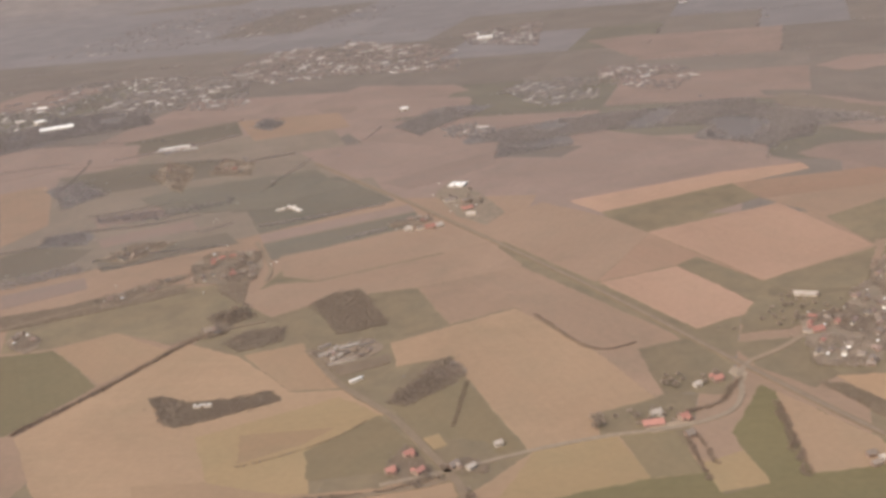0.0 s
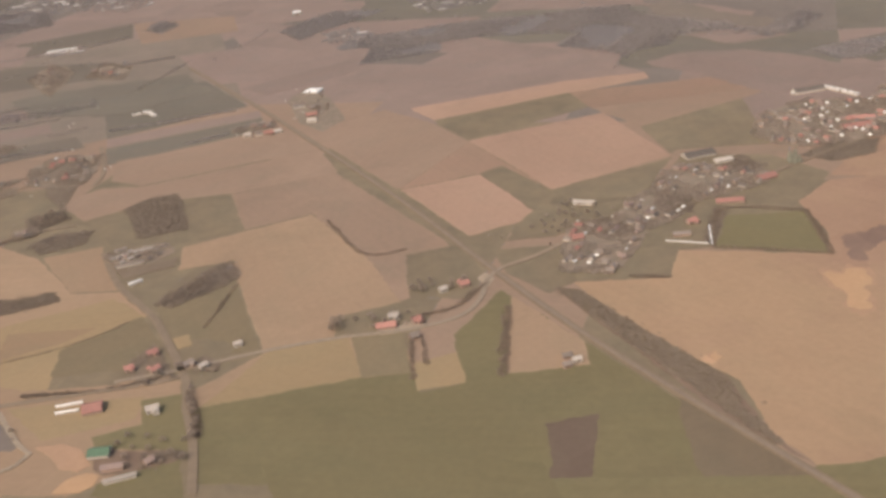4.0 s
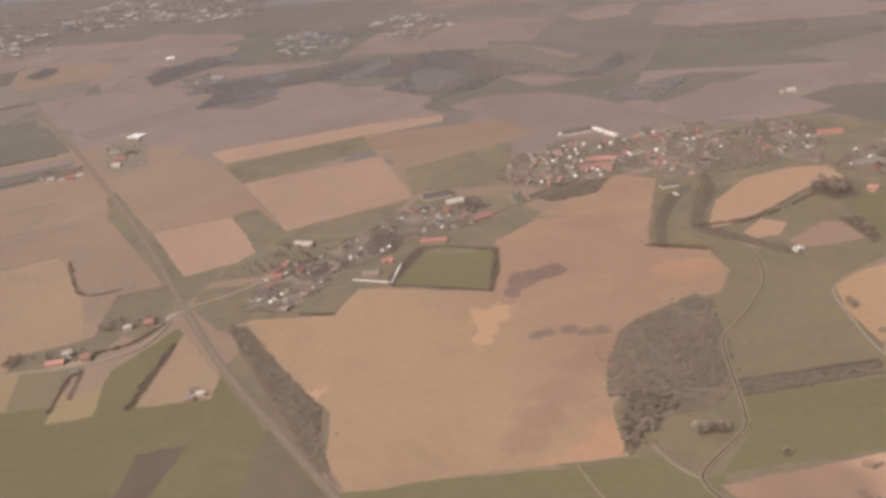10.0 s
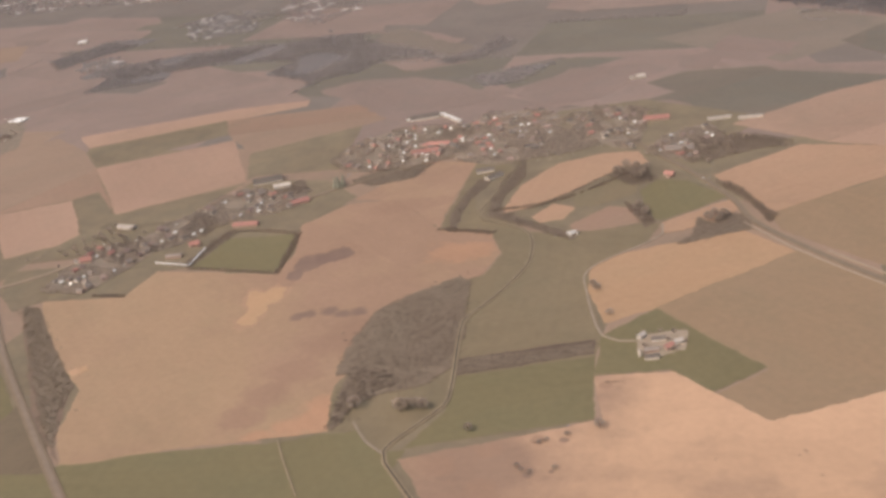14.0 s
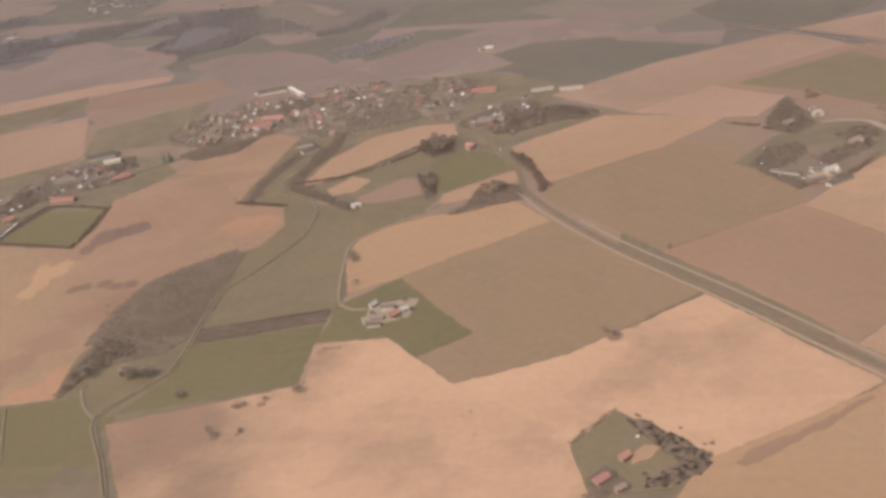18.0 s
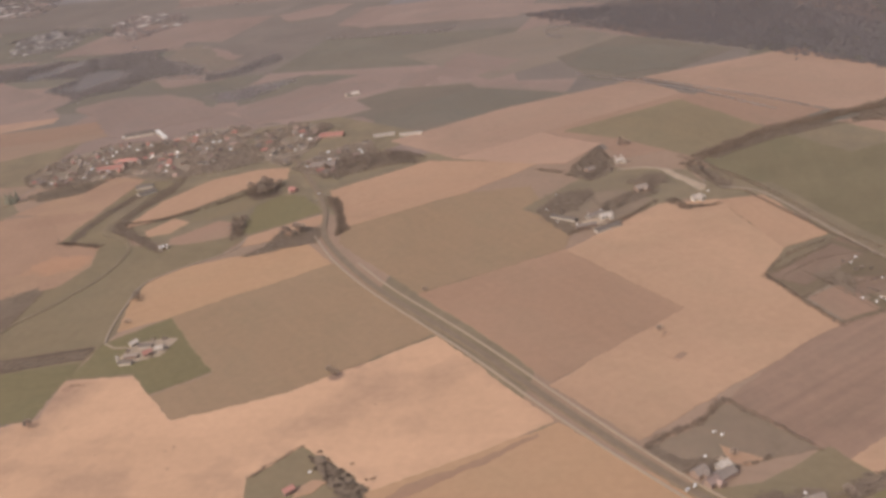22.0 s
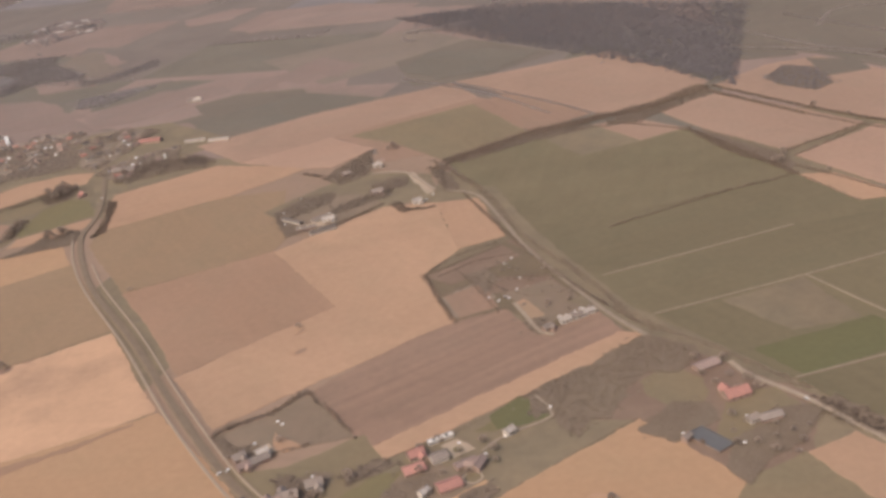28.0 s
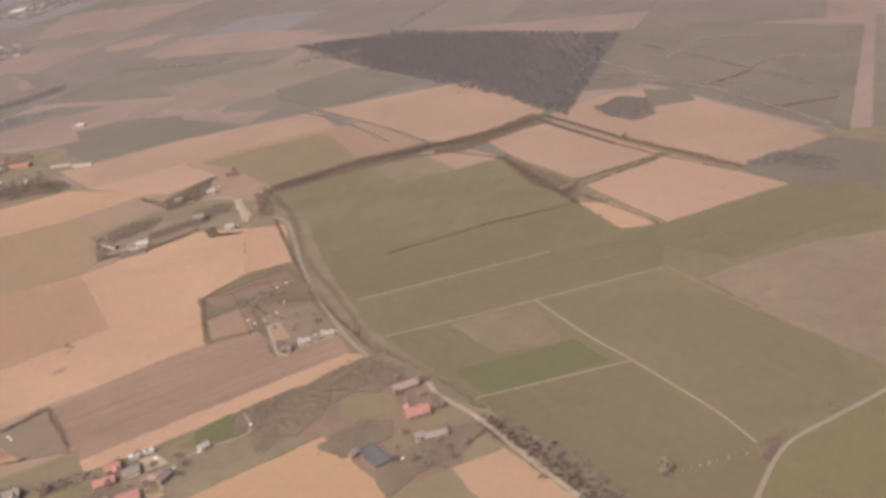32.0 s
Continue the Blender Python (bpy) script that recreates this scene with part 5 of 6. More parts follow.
ribbon("track", GRAVEL, 2.5, [(1063, 428), (1078, 386), (1085, 382)], 0.62, "pale track round garden plots", "road")
ribbon("track", GRAVEL, 1.5, [(1047, 274), (1058, 286), (1081, 299), (1073, 319)], 0.62, "pale drive to the farm", "road")
ribbon("track", GRAVEL, 1.5, [(656, 648), (654, 633), (644, 620), (598, 584), (592, 546), (595, 488), (613, 478)], 0.62, "pale farm track along the meadow edge", "road")
ribbon("track", GRAVEL, 1.5, [(455, 420), (463, 400), (473, 387)], 0.62, "pale path beside the stream", "road")
ribbon("track", BANK, 0.9, [(416, 409), (423, 386), (433, 357)], 0.62, "faint worn path across green fields", "road")
ribbon("stream_bank", BANK, 3.0, [(565, 820), (541, 750), (527, 709), (529, 694), (558, 666), (563, 643), (561, 618), (555, 595), (534, 556), (517, 532), (512, 514), (507, 448), (503, 428), (489, 411), (473, 389), (479, 368), (488, 348), (499, 318)], 0.58, "pale grassy bank of the narrow stream", "bank")
ribbon("water_stream", WATER, 0.9, [(565, 820), (541, 750), (527, 709), (529, 694), (558, 666), (563, 643), (561, 618), (555, 595), (534, 556), (517, 532), (512, 514), (507, 448), (503, 428), (489, 411), (473, 389), (479, 368), (488, 348), (499, 318)], 0.66, "narrow dark winding stream", "water")
ribbon("track", GRAVEL, 1.6, [(-116, 463), (-107, 465), (-103, 474), (-103, 478)], 0.62, "pale curved farm drive", "road")

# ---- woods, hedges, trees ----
wood(4.6, 3.4, (25, 1290), (41, 1407), (125, 1425), (210, 1447), (308, 1479), (381, 1467), (364, 1376), (290, 1334), (203, 1403), (125, 1363), (122, 1320), mat=TWIG_HAZE, label="distant grey-brown woodland with haze in its colour")
wood(4.6, 3.4, (265, 1283), (327, 1372), (378, 1428), (426, 1326), (389, 1230), (326, 1213), (280, 1263), mat=TWIG_HAZE, label="distant grey-brown woodland with haze in its colour")
wood(4.6, 3.4, (-804, 1850), (-712, 1962), (-581, 1937), (-522, 1788), (-650, 1744), (-732, 1666), mat=TWIG_HAZE, label="distant grey-brown woodland with haze in its colour")
wood(4.6, 3.4, (-330, 1657), (-322, 1721), (-284, 1678), (-297, 1615), mat=TWIG_HAZE, label="distant grey-brown woodland with haze in its colour")
wood(4, 2.6, (-474, 1117), (-483, 1160), (-436, 1164), (-421, 1109), mat=TWIG_HAZE, label="distant grey-brown woodland with haze in its colour")
wood(4, 2.6, (-557, 1395), (-521, 1422), (-462, 1327), (-502, 1275), mat=TWIG_HAZE, label="distant grey-brown woodland with haze in its colour")
wood(4.6, 3.4, (-106, 1539), (-41, 1647), (44, 1619), (-25, 1533), (-72, 1466), mat=TWIG_HAZE, label="distant grey-brown woodland with haze in its colour")
wood(4.6, 3.4, (-15, 1388), (-1, 1434), (67, 1451), (137, 1468), (217, 1476), (313, 1444), (329, 1385), (255, 1356), (178, 1376), (120, 1360), (49, 1376), mat=TWIG_HAZE, label="distant grey-brown woodland with haze in its colour")
wood(4.6, 3.4, (479, 1239), (503, 1217), (541, 1240), (582, 1292), (567, 1335), (526, 1264), mat=TWIG_HAZE, label="distant grey-brown woodland with haze in its colour")
wood(4.6, 3.4, (367, 1392), (404, 1385), (471, 1300), (493, 1250), (428, 1284), (378, 1276), (330, 1182), (326, 1257), mat=TWIG_HAZE, label="distant grey-brown woodland with haze in its colour")
wood(4.6, 2.6, (525, 1141), (572, 1161), (623, 1163), (572, 1093), (543, 1094), mat=TWIG_HAZE, label="distant grey-brown woodland with haze in its colour")
wood(4.6, 3.4, (44, 1704), (100, 1777), (180, 1725), (110, 1692), mat=TWIG_HAZE, label="distant grey-brown woodland with haze in its colour")
wood(5.3, 3.8, (913, 1271), (1017, 1299), (979, 1195), (930, 1218), mat=TWIG_HAZE, label="distant grey-brown woodland with haze in its colour")
wood(5.3, 3.8, (902, 1387), (1065, 1387), (1346, 1176), (1266, 826), (1202, 942), (1139, 1029), (1037, 1163), mat=TWIG_FOREST_HAZE, label="distant grey-brown woodland with haze in its colour")
wood(4.8, 3.8, (936, 1392), (1063, 1348), (1210, 1276), (1290, 1081), (1274, 855), (1235, 898), (1192, 1015), (1062, 1154), mat=TWIG_FOREST_HAZE, label="distant grey-brown woodland with haze in its colour")
wood(2.4, 2.9, (1393, 627), (1425, 648), (1456, 613), (1448, 587), (1416, 614), mat=TWIG_FOREST_HAZE)
hedge(5.1, 2.1, (1293, 1079), (1371, 918), (1448, 848))
hedge(5.1, 2.1, (1368, 1089), (1453, 916), (1506, 792))
hedge(5.1, 2.1, (1281, 973), (1392, 881), (1477, 695))
hedge(5.1, 2.1, (1387, 1014), (1429, 1077), (1498, 1057))
hedge(5.1, 2.1, (1453, 916), (1488, 945), (1542, 909))
hedge(5.1, 2.1, (1407, 873), (1451, 905))
hedge(5.1, 2.1, (1443, 767), (1501, 774))
wood(2.0, 2.1, (-149, 855), (-132, 877), (-108, 880), (-81, 793), (-118, 784), (-136, 826), mat=TWIG_MID)
hedge(7.2, 2.1, (-332, 666), (-288, 725), (-241, 797), (-212, 812))
grove(7, (-224, 845), (-203, 865), (-195, 843), (-215, 827), size=1.1, limit=10)
wood(2.0, 2.5, (-73, 654), (-53, 686), (-33, 719), (-23, 690), (-43, 663), mat=TWIG_MID)
hedge(5.8, 1.6, (-206, 524), (-172, 531))
tree_row(7, (-24, 534), (-17, 505), (-11, 479), size=0.8)
hedge(4.3, 1.3, (-31, 612), (-21, 676))
grove(9, (-55, 541), (-41, 563), (-33, 555), (-45, 538), size=0.8, limit=8)
grove(9, (-147, 524), (-134, 499), (-116, 490), (-109, 499), (-127, 508), size=0.7, limit=9)
grove(8, (-57, 488), (-14, 479), (-9, 458), (-44, 455), size=0.7, limit=14)
hedge(5.8, 1.8, (111, 599), (134, 608), (146, 628), (154, 638))
hedge(4.5, 1.8, (105, 570), (106, 548), (108, 520))
hedge(4.0, 1.8, (111, 572), (113, 556), (115, 536))
hedge(8.0, 2.0, (166, 599), (164, 575), (161, 547), (159, 516))
tree(0, 55, 599, 1.0, 22)
tree(1, 58, 592, 1.0, 22)
tree(2, 59, 602, 1.0, 59)
tree(0, 55, 589, 1.0, 352)
grove(7, (102, 631), (105, 657), (143, 643), (129, 629), size=0.7, limit=9)
hedge(4.3, 1.6, (33, 782), (67, 708), (99, 708))
hedge(5.1, 1.6, (309, 661), (344, 647), (380, 633))
hedge(6.5, 1.8, (380, 633), (384, 673), (386, 707))
hedge(5.8, 1.6, (309, 663), (325, 718), (345, 725), (386, 707))
hedge(5.8, 1.6, (248, 628), (271, 621))
wood(2.0, 1.8, (198, 621), (213, 613), (245, 550), (277, 493), (280, 458), (290, 425), (276, 444), (242, 521), mat=TWIG_OLIVE)
tree(1, 480, 426, 1.3, 20)
tree(0, 483, 428, 1.2, 80)
tree(2, 489, 428, 1.4, 150)
tree(1, 492, 426, 1.1, 10)
tree(0, 455, 433, 1.5, 200)
wood(1.8, 1.1, (510, 476), (589, 483), (587, 470), (510, 461), mat=TWIG_SCRUB)
hedge(7.2, 2.1, (497, 684), (517, 674), (535, 666))
hedge(5.8, 1.8, (538, 709), (580, 715), (613, 733), (654, 767))
grove(7, (635, 760), (649, 779), (666, 770), (654, 744), size=1.1, limit=14)
grove(7, (638, 670), (646, 691), (651, 666), (643, 655), size=1.0, limit=6)
grove(7, (684, 642), (695, 656), (702, 643), (692, 637), size=1.1, limit=5)
tree(0, 597, 556, 0.9, 87)
tree(1, 598, 549, 0.9, 73)
tree(2, 602, 514, 0.9, 356)
tree(0, 516, 400, 0.9, 132)
tree(1, 582, 391, 0.9, 207)
hedge(4.3, 1.1, (547, 385), (554, 386))
hedge(4.3, 1.0, (591, 436), (599, 435))
hedge(3.6, 1.3, (718, 320), (742, 344))
tree(0, 747, 419, 0.7, 6)
tree(1, 751, 414, 0.7, 19)
tree(2, 798, 514, 0.7, 288)
tree(0, 933, 426, 0.7, 249)
hedge(5.8, 1.8, (710, 722), (721, 685), (734, 640))
wood(2.4, 2.5, (756, 824), (771, 823), (789, 796), (763, 809), mat=TWIG_MID)
grove(7, (637, 761), (648, 776), (661, 757), (655, 741), size=1.1, limit=12)
hedge(5.8, 2.1, (637, 695), (649, 655))
grove(7, (692, 785), (706, 811), (742, 830), (758, 811), (720, 753), size=0.9, limit=16)
grove(8, (873, 629), (911, 655), (966, 663), (968, 643), (916, 609), (899, 587), size=0.5, limit=8)
wood(2.0, 2.1, (921, 630), (946, 651), (965, 660), (969, 646), (949, 632), (925, 615), mat=TWIG_MID)
hedge(5.1, 1.6, (898, 584), (932, 598), (964, 627))
hedge(5.8, 1.8, (972, 624), (981, 607), (995, 608))
hedge(5.8, 1.8, (883, 728), (902, 713))
hedge(7.2, 2.1, (997, 698), (1052, 734))
tree(0, 954, 764, 0.8, 330)
tree(1, 959, 765, 0.8, 8)
hedge(3.6, 1.0, (1030, 410), (1058, 422))
hedge(3.6, 1.1, (1019, 446), (1049, 464), (1089, 461))
hedge(4.3, 1.3, (942, 288), (955, 293), (963, 296))
hedge(15.9, 2.6, (1008, 714), (1039, 733), (1077, 763))
hedge(17.4, 2.6, (1082, 763), (1137, 780), (1167, 787))
hedge(20.3, 2.9, (1167, 787), (1200, 805), (1237, 836))
hedge(5.8, 2.1, (1236, 832), (1266, 781), (1302, 720))
hedge(4.3, 1.6, (943, 1025), (1036, 918), (1097, 817))
hedge(5.8, 2.1, (1214, 700), (1233, 645), (1260, 601))
tree(0, 1260, 614, 1.0, 222)
tree(1, 1255, 610, 1.0, 175)
wood(2.0, 1.3, (1075, 327), (1103, 344), (1135, 370), (1158, 351), (1145, 336), (1132, 336), (1118, 325), (1117, 309), (1101, 297), (1092, 277), (1079, 301), mat=TWIG_OLIVE)
hedge(3.6, 1.0, (1001, 274), (1033, 293), (1072, 324))
grove(9, (954, 255), (972, 269), (977, 251), (962, 242), size=0.7, limit=9)
grove(9, (1017, 289), (1055, 282), (1054, 255), (1023, 240), (1012, 254), size=0.6, limit=20)
tree(0, 1103, 227, 0.8, 122)
tree(1, 1105, 222, 0.8, 121)
tree(2, 1111, 218, 0.8, 151)
tree(0, 1118, 220, 0.8, 206)
tree(1, 985, 263, 0.8, 124)
tree(2, 987, 260, 0.8, 129)
grove(9, (936, 294), (947, 300), (945, 279), (926, 282), size=0.6, limit=6)
grove(9, (1044, 491), (1070, 501), (1096, 459), (1113, 411), (1084, 387), (1059, 429), size=0.5, limit=16)
hedge(7.2, 1.1, (996, 720), (1039, 634), (1070, 531), (1101, 465), (1127, 401), (1142, 376))
wood(2.0, 2.1, (1202, 294), (1217, 277), (1238, 248), (1260, 215), (1271, 193), (1271, 181), (1255, 203), (1232, 240), (1216, 264), (1204, 279), mat=TWIG_SCRUB)
hedge(5.8, 1.1, (1142, 376), (1168, 347), (1186, 321), (1202, 301))
hedge(5.8, 2.1, (1248, 836), (1305, 741), (1350, 679), (1390, 621))
hedge(5.8, 2.1, (1207, 720), (1240, 643), (1263, 585))
hedge(3.6, 1.3, (1263, 585), (1289, 523))
hedge(3.6, 1.3, (1007, 715), (1082, 760))
hedge(2.9, 1.0, (1154, 551), (1206, 567), (1261, 586))
hedge(4.3, 1.6, (1268, 636), (1338, 677))
hedge(4.3, 1.6, (1001, 979), (1084, 875), (1137, 797))
grove(8, (1166, 292), (1190, 269), (1201, 277), (1190, 248), (1169, 252), (1153, 259), size=0.7, limit=12)
grove(8, (1147, 342), (1168, 337), (1180, 305), (1168, 297), (1157, 316), size=0.7, limit=17)
tree(0, 1265, 632, 0.8, 311)
tree(1, 1264, 624, 0.8, 280)
tree(2, 1285, 582, 0.8, 301)
tree(0, 1314, 520, 0.8, 318)
tree(1, 1313, 734, 0.8, 233)
tree(2, 1332, 703, 0.8, 273)
tree(0, 1363, 655, 0.8, 346)
tree(1, 1284, 231, 0.8, 321)
tree(2, 1282, 236, 0.8, 322)
tree(0, 1282, 227, 0.8, 295)
tree(1, 957, 775, 0.8, 24)
tree(2, 962, 765, 0.8, 29)
tree(0, 1006, 680, 0.8, 82)
tree(1, 1006, 694, 0.8, 124)
tree(0, 551, 382, 0.5, 323)
tree(1, 565, 387, 0.5, 76)
tree(2, 539, 365, 0.5, 188)
tree(0, 545, 358, 0.5, 209)
tree(1, 557, 359, 0.5, 296)
tree(2, 541, 361, 0.5, 190)
tree(0, 555, 384, 0.5, 357)
hedge(3.6, 0.8, (592, 435), (599, 435))
hedge(3.2, 0.8, (537, 367), (543, 357))
hedge(3.2, 0.7, (547, 384), (553, 380))
wood(2.0, 2.5, (689, 795), (721, 839), (744, 844), (727, 796), (700, 770), mat=TWIG_MID)
wood(2.0, 2.1, (749, 836), (771, 812), (781, 785), (758, 800), mat=TWIG_MID)
wood(2.0, 1.7, (417, 822), (445, 842), (487, 842), (473, 810), (435, 801), mat=TWIG_MID)
grove(9, (-44, 1146), (-7, 1154), (9, 1092), (-16, 1061), size=0.8, limit=12)
grove(8, (64, 606), (78, 611), (108, 609), (113, 588), (74, 588), size=0.7, limit=10)
grove(10, (151, 715), (206, 745), (278, 772), (294, 755), (248, 721), (205, 680), size=0.55, limit=16)
tree(3, 405, 814, 1.3, 0)
tree(3, 407, 809, 1.5, 50)
tree(3, 410, 814, 1.7000000000000002, 100)
tree(3, 411, 805, 1.3, 150)
tree(3, 407, 804, 1.5, 200)
tree(3, 404, 806, 1.7000000000000002, 250)
grove(8, (616, 494), (642, 481), (639, 462), (614, 457), size=0.6, limit=8)
hedge(3.6, 1.3, (1007, 480), (1017, 448), (1030, 412))
hedge(3.6, 1.3, (1007, 480), (1031, 501), (1055, 518))
hedge(3.2, 1.0, (1035, 470), (1058, 465), (1085, 459))
hedge(2.9, 1.0, (1017, 447), (1041, 464), (1053, 439))
hedge(2.9, 1.0, (1047, 459), (1072, 436), (1095, 437))
grove(9, (1039, 478), (1060, 482), (1093, 443), (1105, 413), (1079, 406), (1053, 435), size=0.5, limit=10)
hedge(5.8, 1.6, (-455, 1226), (-401, 1237), (-344, 1253))
hedge(7.2, 2.1, (-299, 1427), (-240, 1444))
hedge(7.2, 2.1, (-131, 1031), (-96, 1048))
hedge(4.3, 1.6, (-300, 1112), (-266, 1132))
hedge(4.3, 1.6, (-677, 1524), (-632, 1537), (-573, 1536))
hedge(4.3, 1.6, (-379, 1019), (-333, 1025), (-288, 1054))
hedge(4.3, 1.6, (-514, 1110), (-476, 1124))
hedge(5.8, 1.8, (-514, 1532), (-414, 1564), (-348, 1613))
hedge(4.3, 1.6, (-537, 1347), (-544, 1497), (-553, 1550))

# thickets, groves and hedges by the first farms
wood(2.0, 2.0, (-247, 701), (-225, 658), (-215, 651), (-185, 662), (-148, 676), (-158, 693), (-191, 686), (-216, 688), (-239, 703), mat=TWIG_GROVE)
wood(2.0, 2.0, (-208, 529), (-189, 531), (-172, 531), (-176, 518), (-202, 514), mat=TWIG_GROVE)
hedge(5, 1.9, (-130, 543), (-102, 542), (-72, 543), (-49, 550))
hedge(6, 2.2, (-24, 529), (-16, 507), (-8, 480))
wood(2.0, 1.6, (-33, 468), (-14, 468), (-12, 462), (-35, 455), mat=TWIG_GROVE)
hedge(2.4, 1.2, (-164, 588), (-144, 594), (-125, 602))
hedge(2.4, 1.2, (-121, 604), (-102, 616), (-86, 633))
wood(2.2, 2.0, (-74, 654), (-61, 647), (-40, 667), (-38, 687), (-54, 687), (-71, 667), mat=TWIG_GROVE)
wood(2.4, 2.2, (-236, 852), (-210, 866), (-193, 845), (-219, 822), mat=TWIG_MID)
wood(2.4, 2.2, (-210, 791), (-196, 770), (-163, 782), (-164, 811), (-197, 810), mat=TWIG_MID)
wood(2.2, 1.6, (-153, 523), (-149, 524), (-131, 506), (-131, 500), (-141, 503), mat=TWIG_GROVE)

# tree belts round the first village
wood(2.0, 2.0, (305, 671), (310, 665), (332, 718), (327, 731), (315, 700), mat=TWIG_GROVE)
grove(5.5, (197, 745), (221, 772), (241, 757), (240, 721), (220, 707), (200, 710), size=0.6, limit=26)
wood(2.2, 2.2, (286, 768), (299, 777), (314, 747), (310, 724), (288, 725), mat=TWIG_GROVE)
wood(2.2, 2.0, (355, 821), (373, 837), (379, 806), (369, 792), (355, 800), mat=TWIG_GROVE)
hedge(3, 1.6, (247, 627), (269, 620))
wood(2.2, 2.2, (227, 725), (261, 733), (268, 702), (248, 692), (230, 702), mat=TWIG_GROVE)

# thicket beside the bare field and trees along the stream
wood(1.5, 1.0, (491, 574), (503, 557), (516, 532), (510, 503), (508, 470), (495, 455), (478, 449), (464, 450), (455, 442), (448, 419), (442, 415), (444, 453), (452, 495), (463, 527), (478, 551), mat=TWIG_SCRUB)
wood(1.9, 1.5, (455, 481), (469, 472), (481, 460), (466, 446), (455, 439), (446, 419), (442, 417), (446, 452), mat=TWIG_SCRUB)
wood(1.9, 1.9, (541, 790), (527, 783), (514, 746), (505, 711), (502, 678), (509, 674), (512, 709), (521, 744), (535, 773), mat=TWIG_GROVE)
wood(1.9, 1.9, (568, 831), (547, 776), (537, 732), (533, 699), (555, 676), (593, 635), (590, 649), (558, 686), (541, 711), (547, 741), (566, 783), mat=TWIG_GROVE)
wood(2.0, 2.4, (633, 759), (643, 781), (664, 769), (667, 739), (646, 733), mat=TWIG_GROVE)
wood(2.0, 2.2, (638, 691), (647, 695), (651, 652), (644, 643), mat=TWIG_GROVE)
wood(2.0, 1.8, (659, 609), (714, 623), (715, 648), (699, 657), (691, 634), (682, 653), (674, 625), mat=TWIG_GROVE)
wood(2.2, 2.0, (709, 804), (723, 831), (760, 827), (786, 788), (752, 787), (713, 769), mat=TWIG_GROVE)
wood(2.2, 2.4, (664, 910), (676, 954), (692, 936), (681, 893), mat=TWIG_GARDEN)
wood(2.2, 2.2, (559, 890), (579, 918), (618, 902), (633, 843), (603, 830), (568, 825), mat=TWIG_GARDEN)
wood(2.2, 2.2, (534, 938), (561, 955), (584, 935), (558, 909), mat=TWIG_GARDEN)
hedge(3.5, 1.5, (537, 697), (562, 705), (599, 732), (636, 767))
hedge(7, 2.2, (717, 715), (726, 674), (729, 632))

# groves and hedges round the eastern farms
wood(2.2, 2.4, (904, 707), (924, 750), (937, 770), (944, 725), (941, 701), (922, 686), mat=TWIG_GROVE)
wood(2.2, 1.7, (876, 633), (895, 665), (921, 669), (921, 647), (891, 618), (903, 585), (895, 581), mat=TWIG_GROVE)
hedge(4, 1.9, (919, 587), (936, 598), (957, 619))
hedge(5, 2.0, (975, 627), (985, 608), (1003, 607))
wood(2.2, 2.2, (996, 694), (1005, 696), (1022, 642), (1013, 636), mat=TWIG_GROVE)
wood(2.2, 1.7, (948, 674), (966, 684), (978, 684), (978, 665), (957, 651), mat=TWIG_GROVE)
hedge(4, 1.6, (1005, 482), (1025, 508), (1057, 527))
hedge(4, 1.6, (1005, 482), (1017, 445), (1028, 409))
wood(2.2, 1.4, (1031, 477), (1047, 480), (1053, 461), (1045, 440), (1042, 457), mat=TWIG_GROVE)
wood(2.0, 1.5, (1068, 402), (1080, 403), (1085, 391), (1076, 384), mat=TWIG_GROVE)
wood(2.0, 2.0, (1050, 579), (1057, 568), (1052, 559), (1049, 566), mat=TWIG_GROVE)
wood(2.0, 2.0, (1097, 446), (1102, 445), (1101, 433), (1096, 433), mat=TWIG_GROVE)
hedge(6, 2.0, (908, 312), (915, 319), (937, 330), (949, 346), (955, 344))
hedge(4, 1.6, (955, 342), (969, 322), (984, 297))
wood(2.0, 1.8, (908, 314), (916, 309), (926, 293), (923, 289), (913, 301), mat=TWIG_GROVE)
wood(1.9, 2.0, (953, 251), (970, 258), (973, 245), (961, 239), mat=TWIG_GROVE)
wood(1.9, 1.8, (981, 264), (998, 277), (1007, 271), (1000, 264), (985, 257), mat=TWIG_GROVE)
wood(1.7, 1.1, (1078, 308), (1085, 326), (1096, 339), (1117, 359), (1135, 371), (1156, 343), (1144, 328), (1129, 331), (1115, 311), (1108, 291), (1093, 294), mat=TWIG_OLIVE)
wood(1.7, 1.1, (1119, 279), (1138, 301), (1155, 297), (1157, 281), (1143, 272), (1135, 266), mat=TWIG_OLIVE)
wood(1.7, 1.1, (1153, 244), (1164, 267), (1181, 286), (1200, 287), (1205, 281), (1187, 256), (1171, 245), (1160, 230), mat=TWIG_OLIVE)
wood(1.9, 1.9, (948, 268), (956, 269), (975, 263), (973, 250), (957, 248), mat=TWIG_GROVE)
wood(1.9, 1.6, (920, 297), (931, 300), (942, 291), (929, 286), mat=TWIG_GROVE)

# far tree belts
wood(2.6, 2.6, (1295, 840), (1321, 872), (1344, 854), (1346, 797), (1326, 781), (1305, 807), mat=TWIG_FOREST_HAZE)

# gardens among the eastern houses, farm groves
wood(1.9, 1.3, (1002, 247), (1016, 261), (1027, 260), (1025, 247), (1023, 232), (1009, 230), (1002, 236), mat=TWIG_GROVE)
wood(1.9, 1.3, (1022, 279), (1031, 277), (1028, 269), (1022, 272), mat=TWIG_GROVE)
wood(1.9, 1.3, (1038, 269), (1048, 271), (1050, 262), (1037, 256), mat=TWIG_GROVE)
